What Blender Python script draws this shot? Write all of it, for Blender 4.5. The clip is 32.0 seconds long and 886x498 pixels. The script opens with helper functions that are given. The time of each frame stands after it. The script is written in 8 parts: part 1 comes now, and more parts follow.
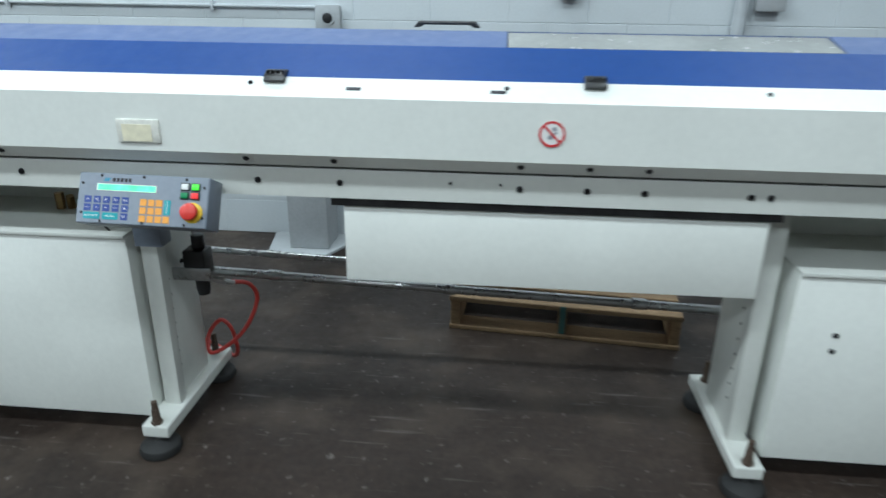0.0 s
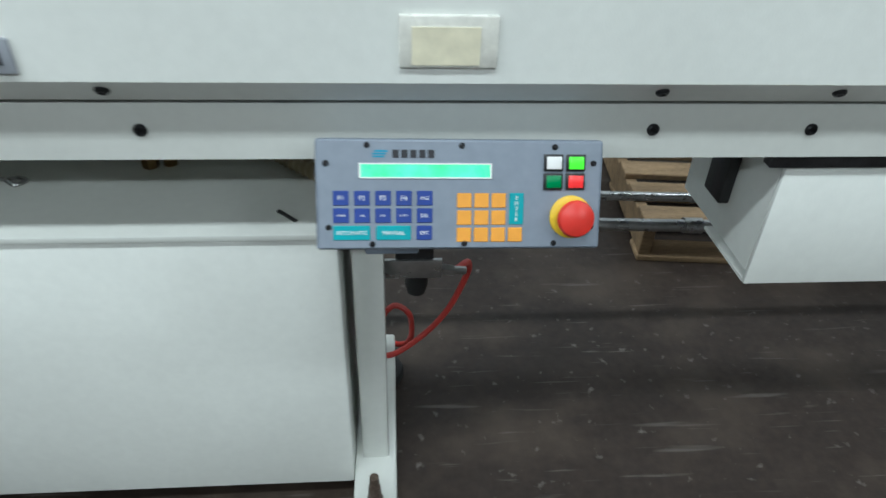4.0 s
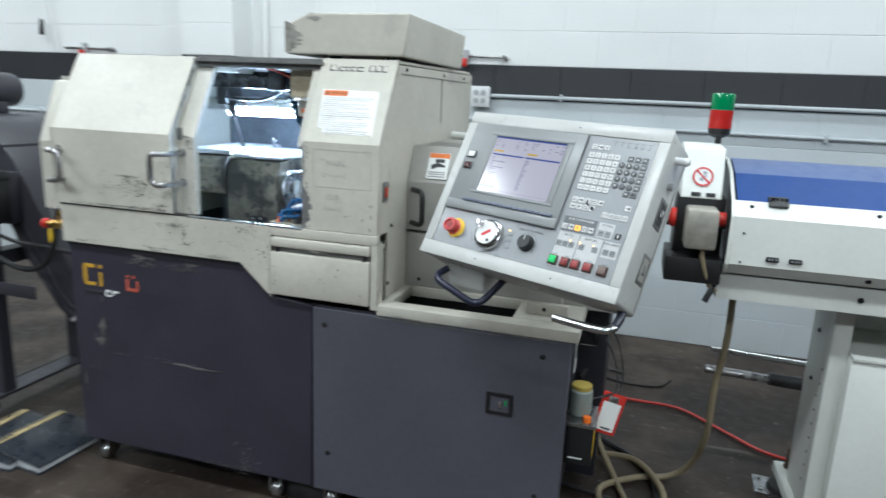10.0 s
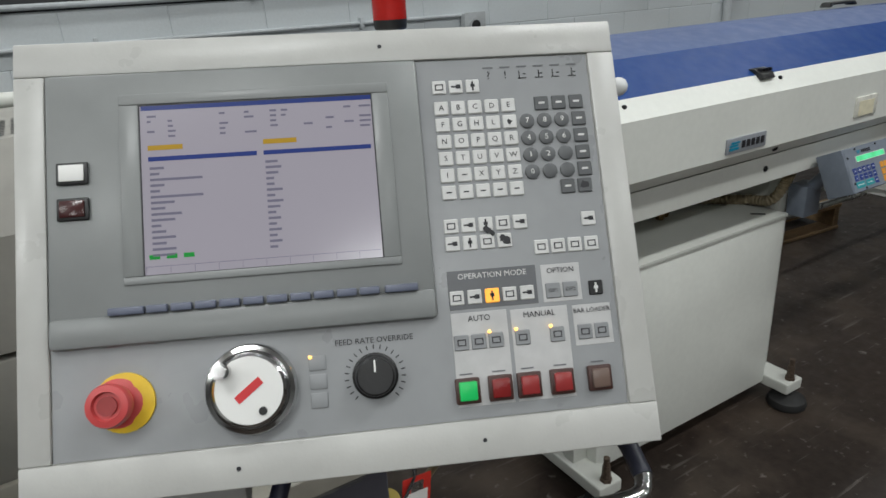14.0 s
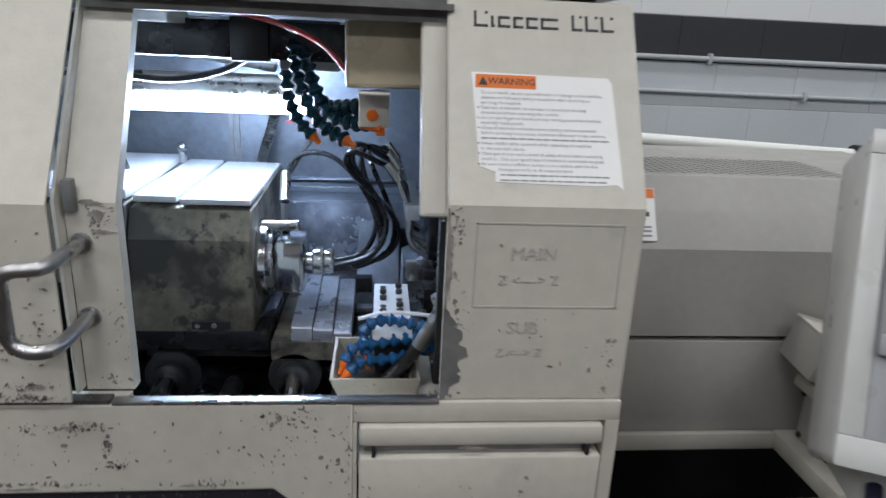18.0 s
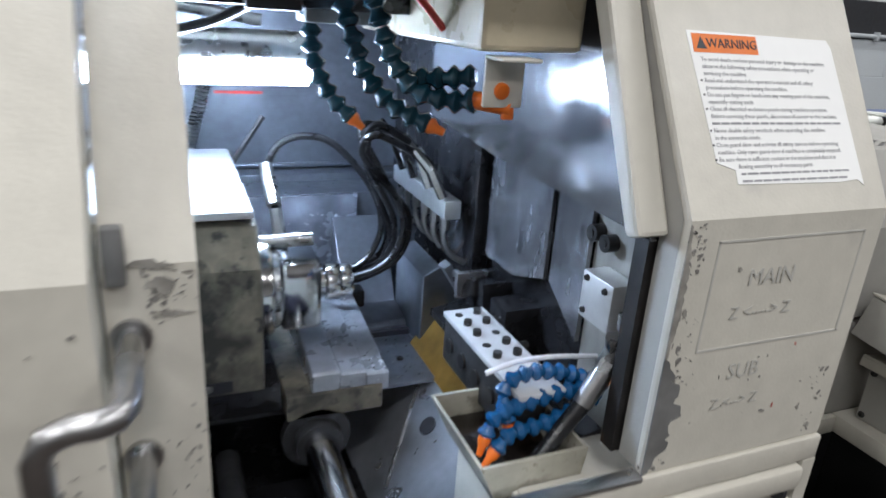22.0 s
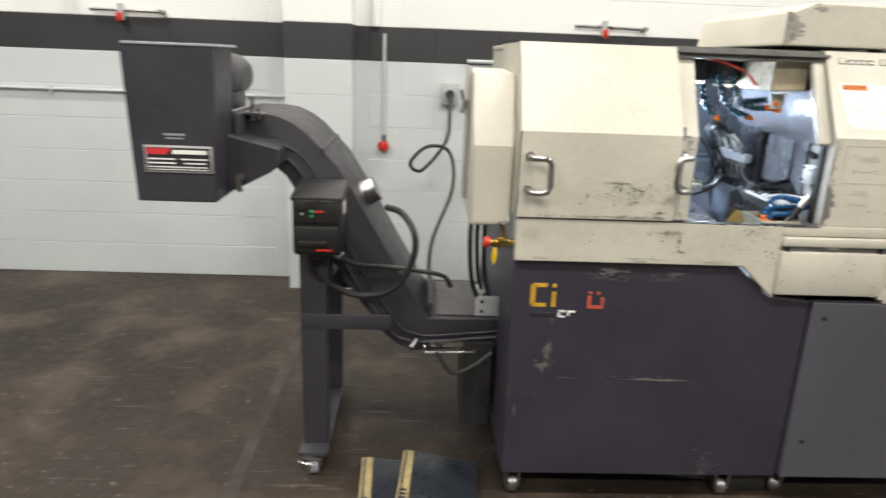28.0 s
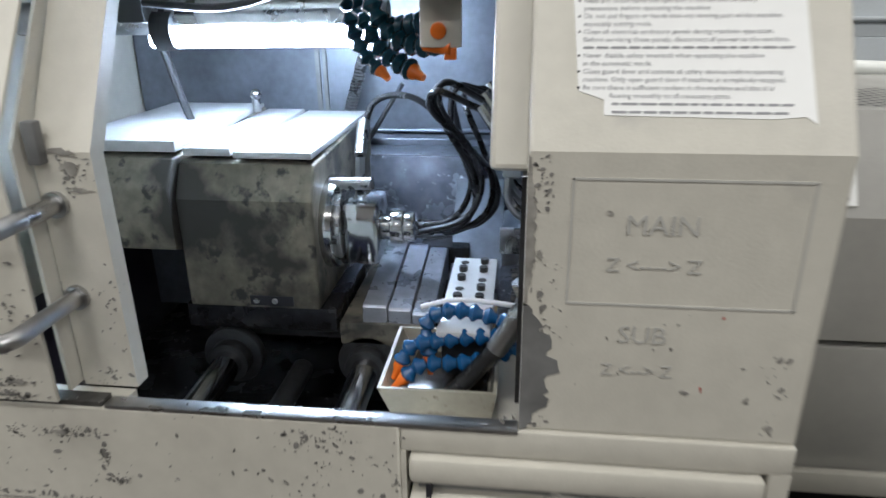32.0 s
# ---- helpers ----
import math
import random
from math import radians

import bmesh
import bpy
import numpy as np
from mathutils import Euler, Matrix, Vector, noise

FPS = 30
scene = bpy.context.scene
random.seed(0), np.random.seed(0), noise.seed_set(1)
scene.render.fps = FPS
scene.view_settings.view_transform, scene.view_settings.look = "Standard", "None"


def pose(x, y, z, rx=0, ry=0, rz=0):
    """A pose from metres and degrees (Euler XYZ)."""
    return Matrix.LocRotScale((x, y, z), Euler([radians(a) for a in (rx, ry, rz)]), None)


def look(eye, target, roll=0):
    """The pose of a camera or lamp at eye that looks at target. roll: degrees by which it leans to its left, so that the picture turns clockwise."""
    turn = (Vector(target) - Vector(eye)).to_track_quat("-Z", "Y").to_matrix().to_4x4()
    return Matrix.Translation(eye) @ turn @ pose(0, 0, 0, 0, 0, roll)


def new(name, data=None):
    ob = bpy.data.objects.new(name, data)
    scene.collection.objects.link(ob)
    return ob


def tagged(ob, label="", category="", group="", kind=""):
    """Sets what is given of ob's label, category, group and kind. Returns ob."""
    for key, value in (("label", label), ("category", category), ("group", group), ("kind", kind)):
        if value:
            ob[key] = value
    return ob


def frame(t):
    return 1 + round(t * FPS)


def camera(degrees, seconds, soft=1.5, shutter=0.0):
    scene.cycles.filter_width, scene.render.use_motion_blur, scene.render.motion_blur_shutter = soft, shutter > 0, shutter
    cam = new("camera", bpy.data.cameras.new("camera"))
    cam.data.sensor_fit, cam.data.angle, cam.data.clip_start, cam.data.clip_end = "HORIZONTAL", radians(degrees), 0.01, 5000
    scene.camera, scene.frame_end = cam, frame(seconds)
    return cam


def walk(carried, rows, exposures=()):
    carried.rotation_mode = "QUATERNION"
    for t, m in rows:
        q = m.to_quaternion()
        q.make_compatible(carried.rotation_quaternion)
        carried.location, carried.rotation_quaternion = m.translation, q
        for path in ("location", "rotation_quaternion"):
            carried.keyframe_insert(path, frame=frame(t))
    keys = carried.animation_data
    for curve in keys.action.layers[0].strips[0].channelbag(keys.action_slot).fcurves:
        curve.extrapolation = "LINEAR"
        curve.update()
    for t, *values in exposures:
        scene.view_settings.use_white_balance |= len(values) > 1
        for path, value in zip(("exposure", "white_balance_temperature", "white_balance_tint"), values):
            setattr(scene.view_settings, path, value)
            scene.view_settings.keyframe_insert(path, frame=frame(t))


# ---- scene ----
cam = camera(68.0, 32.0, 1.5, 0.5)
PATH = [
    (0, (1.8, 1.734, 1.323), (1.634, 3.593, 0.604), 0.7),
    (0.5, (1.595, 2.017, 1.277), (1.378, 3.865, 0.543), -0.3),
    (1, (1.41, 2.349, 1.251), (1.187, 4.15, 0.409), -1.1),
    (1.5, (1.223, 2.602, 1.224), (1.007, 4.288, 0.171), -1.1),
    (2, (1.081, 2.781, 1.183), (1.025, 4.37, -0.029), 0.3),
    (2.5, (1.014, 2.883, 1.14), (0.984, 4.37, -0.197), -1.0),
    (4.5, (0.664, 2.43, 1.282), (0.902, 4.109, 0.221), 2.8),
    (5, (0.413, 2.325, 1.319), (0.726, 4.047, 0.349), 2.6),
    (5.5, (0.184, 2.205, 1.329), (0.516, 3.991, 0.491), 2.4),
    (6, (0.039, 2.082, 1.384), (-0.037, 3.939, 0.644), -0.7),
    (6.5, (-0.077, 1.934, 1.403), (-0.372, 3.804, 0.759), -0.9),
    (7, (-0.137, 1.78, 1.412), (-0.505, 3.658, 0.828), 0.1),
    (7.5, (-0.171, 1.607, 1.416), (-0.636, 3.48, 0.891), 0.5),
    (8, (-0.231, 1.446, 1.426), (-0.816, 3.301, 0.958), 1.0),
    (8.5, (-0.335, 1.316, 1.418), (-1.021, 3.147, 0.999), 1.2),
    (9, (-0.45, 1.193, 1.418), (-1.199, 3.001, 1.006), 0.9),
    (9.5, (-0.56, 1.134, 1.408), (-1.347, 2.926, 0.994), 1.2),
    (10, (-0.71, 1.248, 1.39), (-1.251, 3.121, 0.943), 2.5),
    (10.5, (-0.879, 1.378, 1.405), (-1.105, 3.299, 0.898), 2.6),
    (11, (-1.102, 1.471, 1.416), (-0.835, 3.375, 0.865), 2.1),
    (11.5, (-1.168, 1.668, 1.405), (-0.584, 3.494, 0.836), 1.8),
    (12, (-1.174, 1.901, 1.412), (-0.503, 3.679, 0.788), -1.1),
    (12.5, (-1.197, 2.114, 1.41), (-0.43, 3.827, 0.721), -2.9),
    (13, (-1.155, 2.257, 1.404), (-0.275, 3.886, 0.647), -3.3),
    (13.5, (-1.125, 2.304, 1.374), (-0.207, 3.924, 0.645), -4.5),
    (15.5, (-1.318, 2.13, 1.426), (-0.299, 3.689, 0.699), 0.3),
    (16, (-1.409, 2.085, 1.43), (-0.493, 3.745, 0.791), 0.3),
    (16.5, (-1.505, 1.999, 1.439), (-0.885, 3.801, 0.831), 0.9),
    (17, (-1.591, 2.013, 1.448), (-1.255, 3.891, 0.85), 1.3),
    (17.5, (-1.697, 2.117, 1.451), (-1.464, 4.015, 0.863), 2.6),
    (18, (-1.749, 2.248, 1.435), (-1.557, 4.146, 0.836), 2.7),
    (18.5, (-1.777, 2.416, 1.425), (-1.62, 4.311, 0.802), 2.9),
    (19, (-1.802, 2.516, 1.422), (-1.709, 4.399, 0.756), 3.5),
    (19.5, (-1.832, 2.596, 1.399), (-1.746, 4.441, 0.632), 3.4),
    (20, (-1.927, 2.664, 1.384), (-1.49, 4.446, 0.587), 2.2),
    (20.5, (-1.979, 2.698, 1.376), (-1.162, 4.319, 0.536), 3.1),
    (21, (-2.004, 2.708, 1.394), (-1.103, 4.311, 0.606), 3.1),
    (21.5, (-2.022, 2.695, 1.4), (-1.138, 4.339, 0.684), 2.8),
    (22, (-2.072, 2.6, 1.405), (-1.33, 4.326, 0.72), 4.0),
    (22.5, (-2.124, 2.423, 1.421), (-1.466, 4.187, 0.747), 2.9),
    (23, (-2.214, 2.31, 1.43), (-1.513, 4.067, 0.781), 3.6),
    (23.5, (-2.39, 2.191, 1.429), (-1.697, 3.957, 0.797), 3.6),
    (24, (-2.524, 2.078, 1.437), (-1.904, 3.876, 0.819), 3.7),
    (24.5, (-2.59, 1.935, 1.42), (-2.259, 3.814, 0.818), 2.3),
    (25, (-2.662, 1.815, 1.429), (-2.585, 3.727, 0.847), 1.2),
    (25.5, (-2.752, 1.698, 1.429), (-2.829, 3.616, 0.869), 1.4),
    (27.5, (-2.94, 1.102, 1.424), (-2.994, 3.027, 0.883), 2.0),
    (28, (-2.878, 1.126, 1.43), (-2.798, 3.045, 0.873), 2.2),
    (28.5, (-2.783, 1.282, 1.43), (-2.385, 3.157, 0.859), 3.4),
    (29, (-2.644, 1.424, 1.436), (-1.983, 3.222, 0.862), 1.9),
    (29.5, (-2.409, 1.605, 1.43), (-1.592, 3.336, 0.85), 0.7),
    (30, (-2.2, 1.754, 1.416), (-1.352, 3.471, 0.84), -0.2),
    (30.5, (-1.997, 1.953, 1.413), (-1.324, 3.738, 0.814), -1.4),
    (31, (-1.829, 2.15, 1.404), (-1.459, 4.003, 0.75), -1.0),
    (31.5, (-1.705, 2.322, 1.396), (-1.721, 4.195, 0.695), -0.8),
    (32, (-1.675, 2.492, 1.366), (-1.897, 4.344, 0.645), -0.6),
]
EXPOSURES = [
    (0.0, 0.2, 5500, 0), (2.0, 0.2, 5600, 0), (5.0, 0.1, 5550, 0), (6.0, -0.3, 5500, 0), (7.0, -0.15, 5500, 0), (8.0, 0.0, 5500, 2), (9.0, 0.05, 5500, 4), (11.0, 0.12, 5850, 2), (12.0, -0.2, 5850, 4), (13.0, -0.55, 6200, 6), (16.0, -0.55, 6250, 10),
    (17.0, -0.38, 6150, 12), (18.0, -0.62, 6050, 12), (19.0, -0.66, 6000, 15), (20.0, -0.32, 5850, 15), (21.0, -0.08, 5850, 15), (22.0, -0.28, 6150, 12), (23.0, -0.34, 6450, 8), (24.0, -0.26, 6600, 10), (25.0, -0.03, 6700, 10), (28.0, 0.42, 6900, 10), (30.0, 0.12, 6750, 6), (31.0, -0.12, 6550, 8), (32.0, -0.38, 6300, 10)]
walk(cam, [(t, look(eye, target, roll)) for t, eye, target, roll in PATH], EXPOSURES)

# ---- world and light: an overcast-dim hall lit by rows of ceiling tubes ----
world = bpy.data.worlds.new("world")
scene.world = world
world.use_nodes = True
world.node_tree.nodes["Background"].inputs["Color"].default_value = (0.8, 0.88, 1.0, 1)
world.node_tree.nodes["Background"].inputs["Strength"].default_value = 0.05
LAMP_POWER = 66.0
LAMP_SPOTS = [(x, y) for x in (-5.6, -2.4, 0.8, 4.0) for y in (-1.6, 1.5, 4.2)]
for x, y in LAMP_SPOTS:
    tube = bpy.data.lights.new("ceiling_tube_light", "AREA")
    tube.shape, tube.size, tube.size_y = "RECTANGLE", 1.5, 0.3
    tube.energy, tube.color = LAMP_POWER * {-1.6: 1.22, 1.5: 1.06, 4.2: 0.66}[y] * {-5.6: 1.35, -2.4: 1.0, 0.8: 0.95, 4.0: 0.85}[x], (1.0, 0.985, 0.95)
    new("ceiling_tube_light", tube).matrix_world = pose(x, y, 4.30)

# ---- tools ----
def thing(name, base, label, category, group="", kind=""):
    ob = new(name)
    ob.empty_display_size = 0.05
    ob.location = base
    return tagged(ob, label, category, group, kind)


def mesh_of(bm, name, material, smooth=None):
    me = bpy.data.meshes.new(name)
    bmesh.ops.recalc_face_normals(bm, faces=bm.faces)
    bm.to_mesh(me)
    bm.free()
    for m in material if isinstance(material, (list, tuple)) else [material]:
        me.materials.append(m)
    if smooth is not None:
        me.polygons.foreach_set("use_smooth", [True] * len(me.polygons))
        me.set_sharp_from_angle(angle=radians(smooth))
    return me


def part(name, bm, material, parent=None, label="", m=None, smooth=35):
    """Links a bmesh, in the world's metres, as one mesh object under a thing or a part."""
    if m is not None:
        bm.transform(m)
    ob = new(name, mesh_of(bm, name, material, smooth))
    if parent is not None:
        ob.parent = parent
        ob.matrix_parent_inverse = Matrix.Translation(-parent.location)
    return tagged(ob, label)


def whole(name, bm, material, label, category, group="", kind="", m=None, smooth=35):
    """A thing of one mesh."""
    return tagged(part(name, bm, material, None, label, m, smooth), label, category, group, kind)


def bevel(bm, width, segments=2, angle=30):
    if width > 0:
        edges = [e for e in bm.edges if len(e.link_faces) == 2 and e.calc_face_angle(0) > radians(angle)]
        bmesh.ops.bevel(bm, geom=edges, offset=width, segments=segments, affect="EDGES", profile=0.5, clamp_overlap=True)
    return bm


def box(x0, x1, y0, y1, z0, z1, r=0.0, seg=2):
    bm = bmesh.new()
    bmesh.ops.create_cube(bm, size=1, matrix=Matrix.Translation(((x0 + x1) / 2, (y0 + y1) / 2, (z0 + z1) / 2)) @ Matrix.Diagonal((abs(x1 - x0), abs(y1 - y0), abs(z1 - z0), 1)))
    return bevel(bm, r, seg)


def prism(points, a, b, axis="x", r=0.0, seg=2):
    """A profile run along an axis. Points are (y, z) for x, (x, z) for y, (x, y) for z."""
    put = {"x": lambda p, k: (k, p[0], p[1]), "y": lambda p, k: (p[0], k, p[1]), "z": lambda p, k: (p[0], p[1], k)}[axis]
    bm = bmesh.new()
    low, high = [bm.verts.new(put(p, a)) for p in points], [bm.verts.new(put(p, b)) for p in points]
    bm.faces.new(low), bm.faces.new(high[::-1])
    for i in range(len(points)):
        j = (i + 1) % len(points)
        bm.faces.new((low[i], high[i], high[j], low[j]))
    bmesh.ops.recalc_face_normals(bm, faces=bm.faces)
    return bevel(bm, r, seg)


def shell(points, a, b, thick, axis="x", r=0.0):
    """An open sheet bent along a profile, with a thickness towards the profile's left."""
    n, inner = len(points), []
    for i, p in enumerate(points):
        d = Vector((0, 0))
        for s, e in ((i - 1, i), (i, i + 1)):
            if s >= 0 and e < n:
                t = (Vector(points[e]) - Vector(points[s])).normalized()
                d += Vector((-t.y, t.x))
        d.normalize()
        inner.append(tuple(Vector(p) + d * thick))
    return prism(list(points) + inner[::-1], a, b, axis, r)


def rod(p, q, radius, radius2=None, seg=16, r=0.0):
    p, q = Vector(p), Vector(q)
    bm = bmesh.new()
    bmesh.ops.create_cone(bm, cap_ends=True, segments=seg, radius1=radius, radius2=radius if radius2 is None else radius2, depth=(q - p).length)
    if r:
        rim = [e for e in bm.edges if len(e.link_faces) == 2 and any(len(f.verts) > 4 for f in e.link_faces)]
        bmesh.ops.bevel(bm, geom=rim, offset=r, segments=2, affect="EDGES", profile=0.5)
    bm.transform(Matrix.Translation((p + q) / 2) @ (q - p).to_track_quat("Z", "Y").to_matrix().to_4x4())
    return bm


def ball(c, radius, scale=(1, 1, 1), u=14, v=9):
    bm = bmesh.new()
    bmesh.ops.create_uvsphere(bm, u_segments=u, v_segments=v, radius=radius, matrix=Matrix.Translation(c) @ Matrix.Diagonal((*scale, 1)))
    return bm


def lathe(points, seg=24, m=None):
    """A turned body round z from (radius, height) pairs."""
    bm = bmesh.new()
    rings = []
    for rad, z in points:
        if rad < 1e-5:
            rings.append([bm.verts.new((0, 0, z))])
        else:
            rings.append([bm.verts.new((rad * math.cos(2 * math.pi * i / seg), rad * math.sin(2 * math.pi * i / seg), z)) for i in range(seg)])
    for a, b in zip(rings, rings[1:]):
        for i in range(seg):
            j = (i + 1) % seg
            if len(a) > 1 and len(b) > 1:
                bm.faces.new((a[i], a[j], b[j], b[i]))
            elif len(a) > 1:
                bm.faces.new((a[i], a[j], b[0]))
            elif len(b) > 1:
                bm.faces.new((a[0], b[j], b[i]))
    for ring in (rings[0], rings[-1]) if tuple(points[0]) != tuple(points[-1]) else ():
        if len(ring) > 2:
            bm.faces.new(ring)
    bmesh.ops.recalc_face_normals(bm, faces=bm.faces)
    if m is not None:
        bm.transform(m)
    return bm


def smooth_line(points, steps=8):
    """A Catmull-Rom line through the points."""
    pts = [Vector(p) for p in points]
    pts = [2 * pts[0] - pts[1]] + pts + [2 * pts[-1] - pts[-2]]
    out = []
    for a, b, c, d in zip(pts, pts[1:], pts[2:], pts[3:]):
        for k in range(steps):
            t = k / steps
            out.append(0.5 * (2 * b + (c - a) * t + (2 * a - 5 * b + 4 * c - d) * t * t + (3 * b - a - 3 * c + d) * t ** 3))
    return out + [pts[-2]]


def hose(points, radius, steps=8, seg=8, wave=0.0, pitch=4, straight=False):
    """A tube along a line; wave ripples its radius, as a ribbed hose has it."""
    line = [Vector(p) for p in points] if straight else smooth_line(points, steps)
    bm, rings = bmesh.new(), []
    up = None
    for i, p in enumerate(line):
        t = (line[min(i + 1, len(line) - 1)] - line[max(i - 1, 0)]).normalized()
        if up is None:
            up = t.orthogonal()
        up = (up - t * up.dot(t)).normalized()
        side = t.cross(up)
        rad = radius * (1 + wave * math.sin(2 * math.pi * i / pitch))
        rings.append([bm.verts.new(p + rad * (math.cos(2 * math.pi * k / seg) * up + math.sin(2 * math.pi * k / seg) * side)) for k in range(seg)])
    for a, b in zip(rings, rings[1:]):
        for k in range(seg):
            j = (k + 1) % seg
            bm.faces.new((a[k], a[j], b[j], b[k]))
    bm.faces.new(rings[0]), bm.faces.new(rings[-1])
    return bm


def join(*bms):
    out = bmesh.new()
    for b in bms:
        me = bpy.data.meshes.new("join")
        b.to_mesh(me)
        b.free()
        out.from_mesh(me)
        bpy.data.meshes.remove(me)
    return out


def handle_bar(a, b, out, radius, bend=0.3):
    """A bent bar handle from a to b that stands out by the vector out."""
    a, b, out = Vector(a), Vector(b), Vector(out)
    d = (b - a).normalized() * out.length * bend
    pts = [a, a + out * 0.62]
    for k in range(1, 5):
        w = k / 5 * math.pi / 2
        pts.append(a + out * (0.62 + 0.38 * math.sin(w)) + d * (1 - math.cos(w)))
    tail = [b + (p - a - d * 2 * ((p - a).dot(d) / d.length_squared)) for p in pts]
    return hose(pts + tail[::-1], radius, straight=True, seg=12)


def plate_with_hole(x0, x1, z0, z1, hx0, hx1, hz0, hz1, y0, y1):
    """An upright plate across y with a rectangular opening."""
    return join(box(x0, hx0, y0, y1, z0, z1), box(hx1, x1, y0, y1, z0, z1), box(hx0, hx1, y0, y1, z0, hz0), box(hx0, hx1, y0, y1, hz1, z1))


def words(body, size, m, material, parent, label="", name="lettering", align="CENTER", thick=0.0003):
    """Lettering in the built-in font as a thin mesh, laid in m's xy plane."""
    cu = bpy.data.curves.new(name, "FONT")
    cu.body, cu.size, cu.align_x, cu.align_y, cu.extrude = body, size, align, "CENTER", thick
    cu.resolution_u = 2
    ob = bpy.data.objects.new(name, cu)
    me = bpy.data.meshes.new_from_object(ob)
    bpy.data.objects.remove(ob)
    bpy.data.curves.remove(cu)
    me.transform(m)
    me.materials.append(material)
    ob = new(name, me)
    if parent is not None:
        ob.parent = parent
        ob.matrix_parent_inverse = Matrix.Translation(-parent.location)
    return tagged(ob, label)


# ---- materials ----
def material(name, colour, rough=0.5, metal=0.0, grain=0.06, grain_size=60.0, stain=0.1, stain_size=3.0, bump=0.05, bump_size=200.0,
             spots=None, spots_at=0.68, spots_size=9.0, emit=0.0, stretch=(1, 1, 1), fine_spots=None, fine_at=0.7, fine_size=60.0, island=0.0, spec=0.5, soft=0.03):
    """A painted or metal surface: base colour, grain and stains at two scales, worn spots of another colour, fine relief."""
    mat = bpy.data.materials.new(name)
    mat.use_nodes = True
    tree = mat.node_tree
    nodes, link = tree.nodes, tree.links.new
    bsdf = nodes["Principled BSDF"]
    geo = nodes.new("ShaderNodeNewGeometry")
    mapping = nodes.new("ShaderNodeMapping")
    mapping.inputs["Scale"].default_value = stretch
    link(geo.outputs["Position"], mapping.inputs["Vector"])

    def cloud(size, detail=4.0):
        n = nodes.new("ShaderNodeTexNoise")
        n.inputs["Scale"].default_value, n.inputs["Detail"].default_value = size, detail
        link(mapping.outputs["Vector"], n.inputs["Vector"])
        return n.outputs["Fac"]

    def scaled(socket, low, high):
        r = nodes.new("ShaderNodeMapRange")
        r.inputs["From Min"].default_value, r.inputs["From Max"].default_value = 0.3, 0.7
        r.inputs["To Min"].default_value, r.inputs["To Max"].default_value = low, high
        link(socket, r.inputs["Value"])
        return r.outputs["Result"]

    def times(a, b):
        m = nodes.new("ShaderNodeMath")
        m.operation = "MULTIPLY"
        link(a, m.inputs[0]), link(b, m.inputs[1])
        return m.outputs["Value"]

    value = times(scaled(cloud(grain_size), 1 - grain, 1 + grain), scaled(cloud(stain_size), 1 - stain, 1 + stain * 0.4))
    if island:
        info = nodes.new("ShaderNodeObjectInfo")
        r = nodes.new("ShaderNodeMapRange")
        r.inputs["To Min"].default_value, r.inputs["To Max"].default_value = 1 - island, 1 + island
        link(info.outputs["Random"], r.inputs["Value"])
        value = times(value, r.outputs["Result"])
    tint = nodes.new("ShaderNodeVectorMath")
    tint.operation = "SCALE"
    tint.inputs[0].default_value = colour
    link(value, tint.inputs["Scale"])
    out = tint.outputs["Vector"]
    for spot, at, size in ((spots, spots_at, spots_size), (fine_spots, fine_at, fine_size)):
        if spot:
            ramp = nodes.new("ShaderNodeMapRange")
            ramp.inputs["From Min"].default_value, ramp.inputs["From Max"].default_value = at - soft, at + soft
            link(cloud(size, 7.0), ramp.inputs["Value"])
            mix = nodes.new("ShaderNodeMix")
            mix.data_type = "RGBA"
            mix.inputs["B"].default_value = (*spot, 1)
            link(ramp.outputs["Result"], mix.inputs["Factor"])
            link(out, mix.inputs["A"])
            out = mix.outputs["Result"]
    link(out, bsdf.inputs["Base Color"])
    link(scaled(cloud(grain_size * 0.4), max(0.02, rough - 0.07), min(1, rough + 0.07)), bsdf.inputs["Roughness"])
    bsdf.inputs["Metallic"].default_value = metal
    bsdf.inputs["Specular IOR Level"].default_value = spec
    if bump:
        b = nodes.new("ShaderNodeBump")
        b.inputs["Strength"].default_value, b.inputs["Distance"].default_value = bump, 0.002
        link(cloud(bump_size, 3.0), b.inputs["Height"])
        link(b.outputs["Normal"], bsdf.inputs["Normal"])
    if emit:
        bsdf.inputs["Emission Strength"].default_value = emit
        link(out, bsdf.inputs["Emission Color"])
    return mat


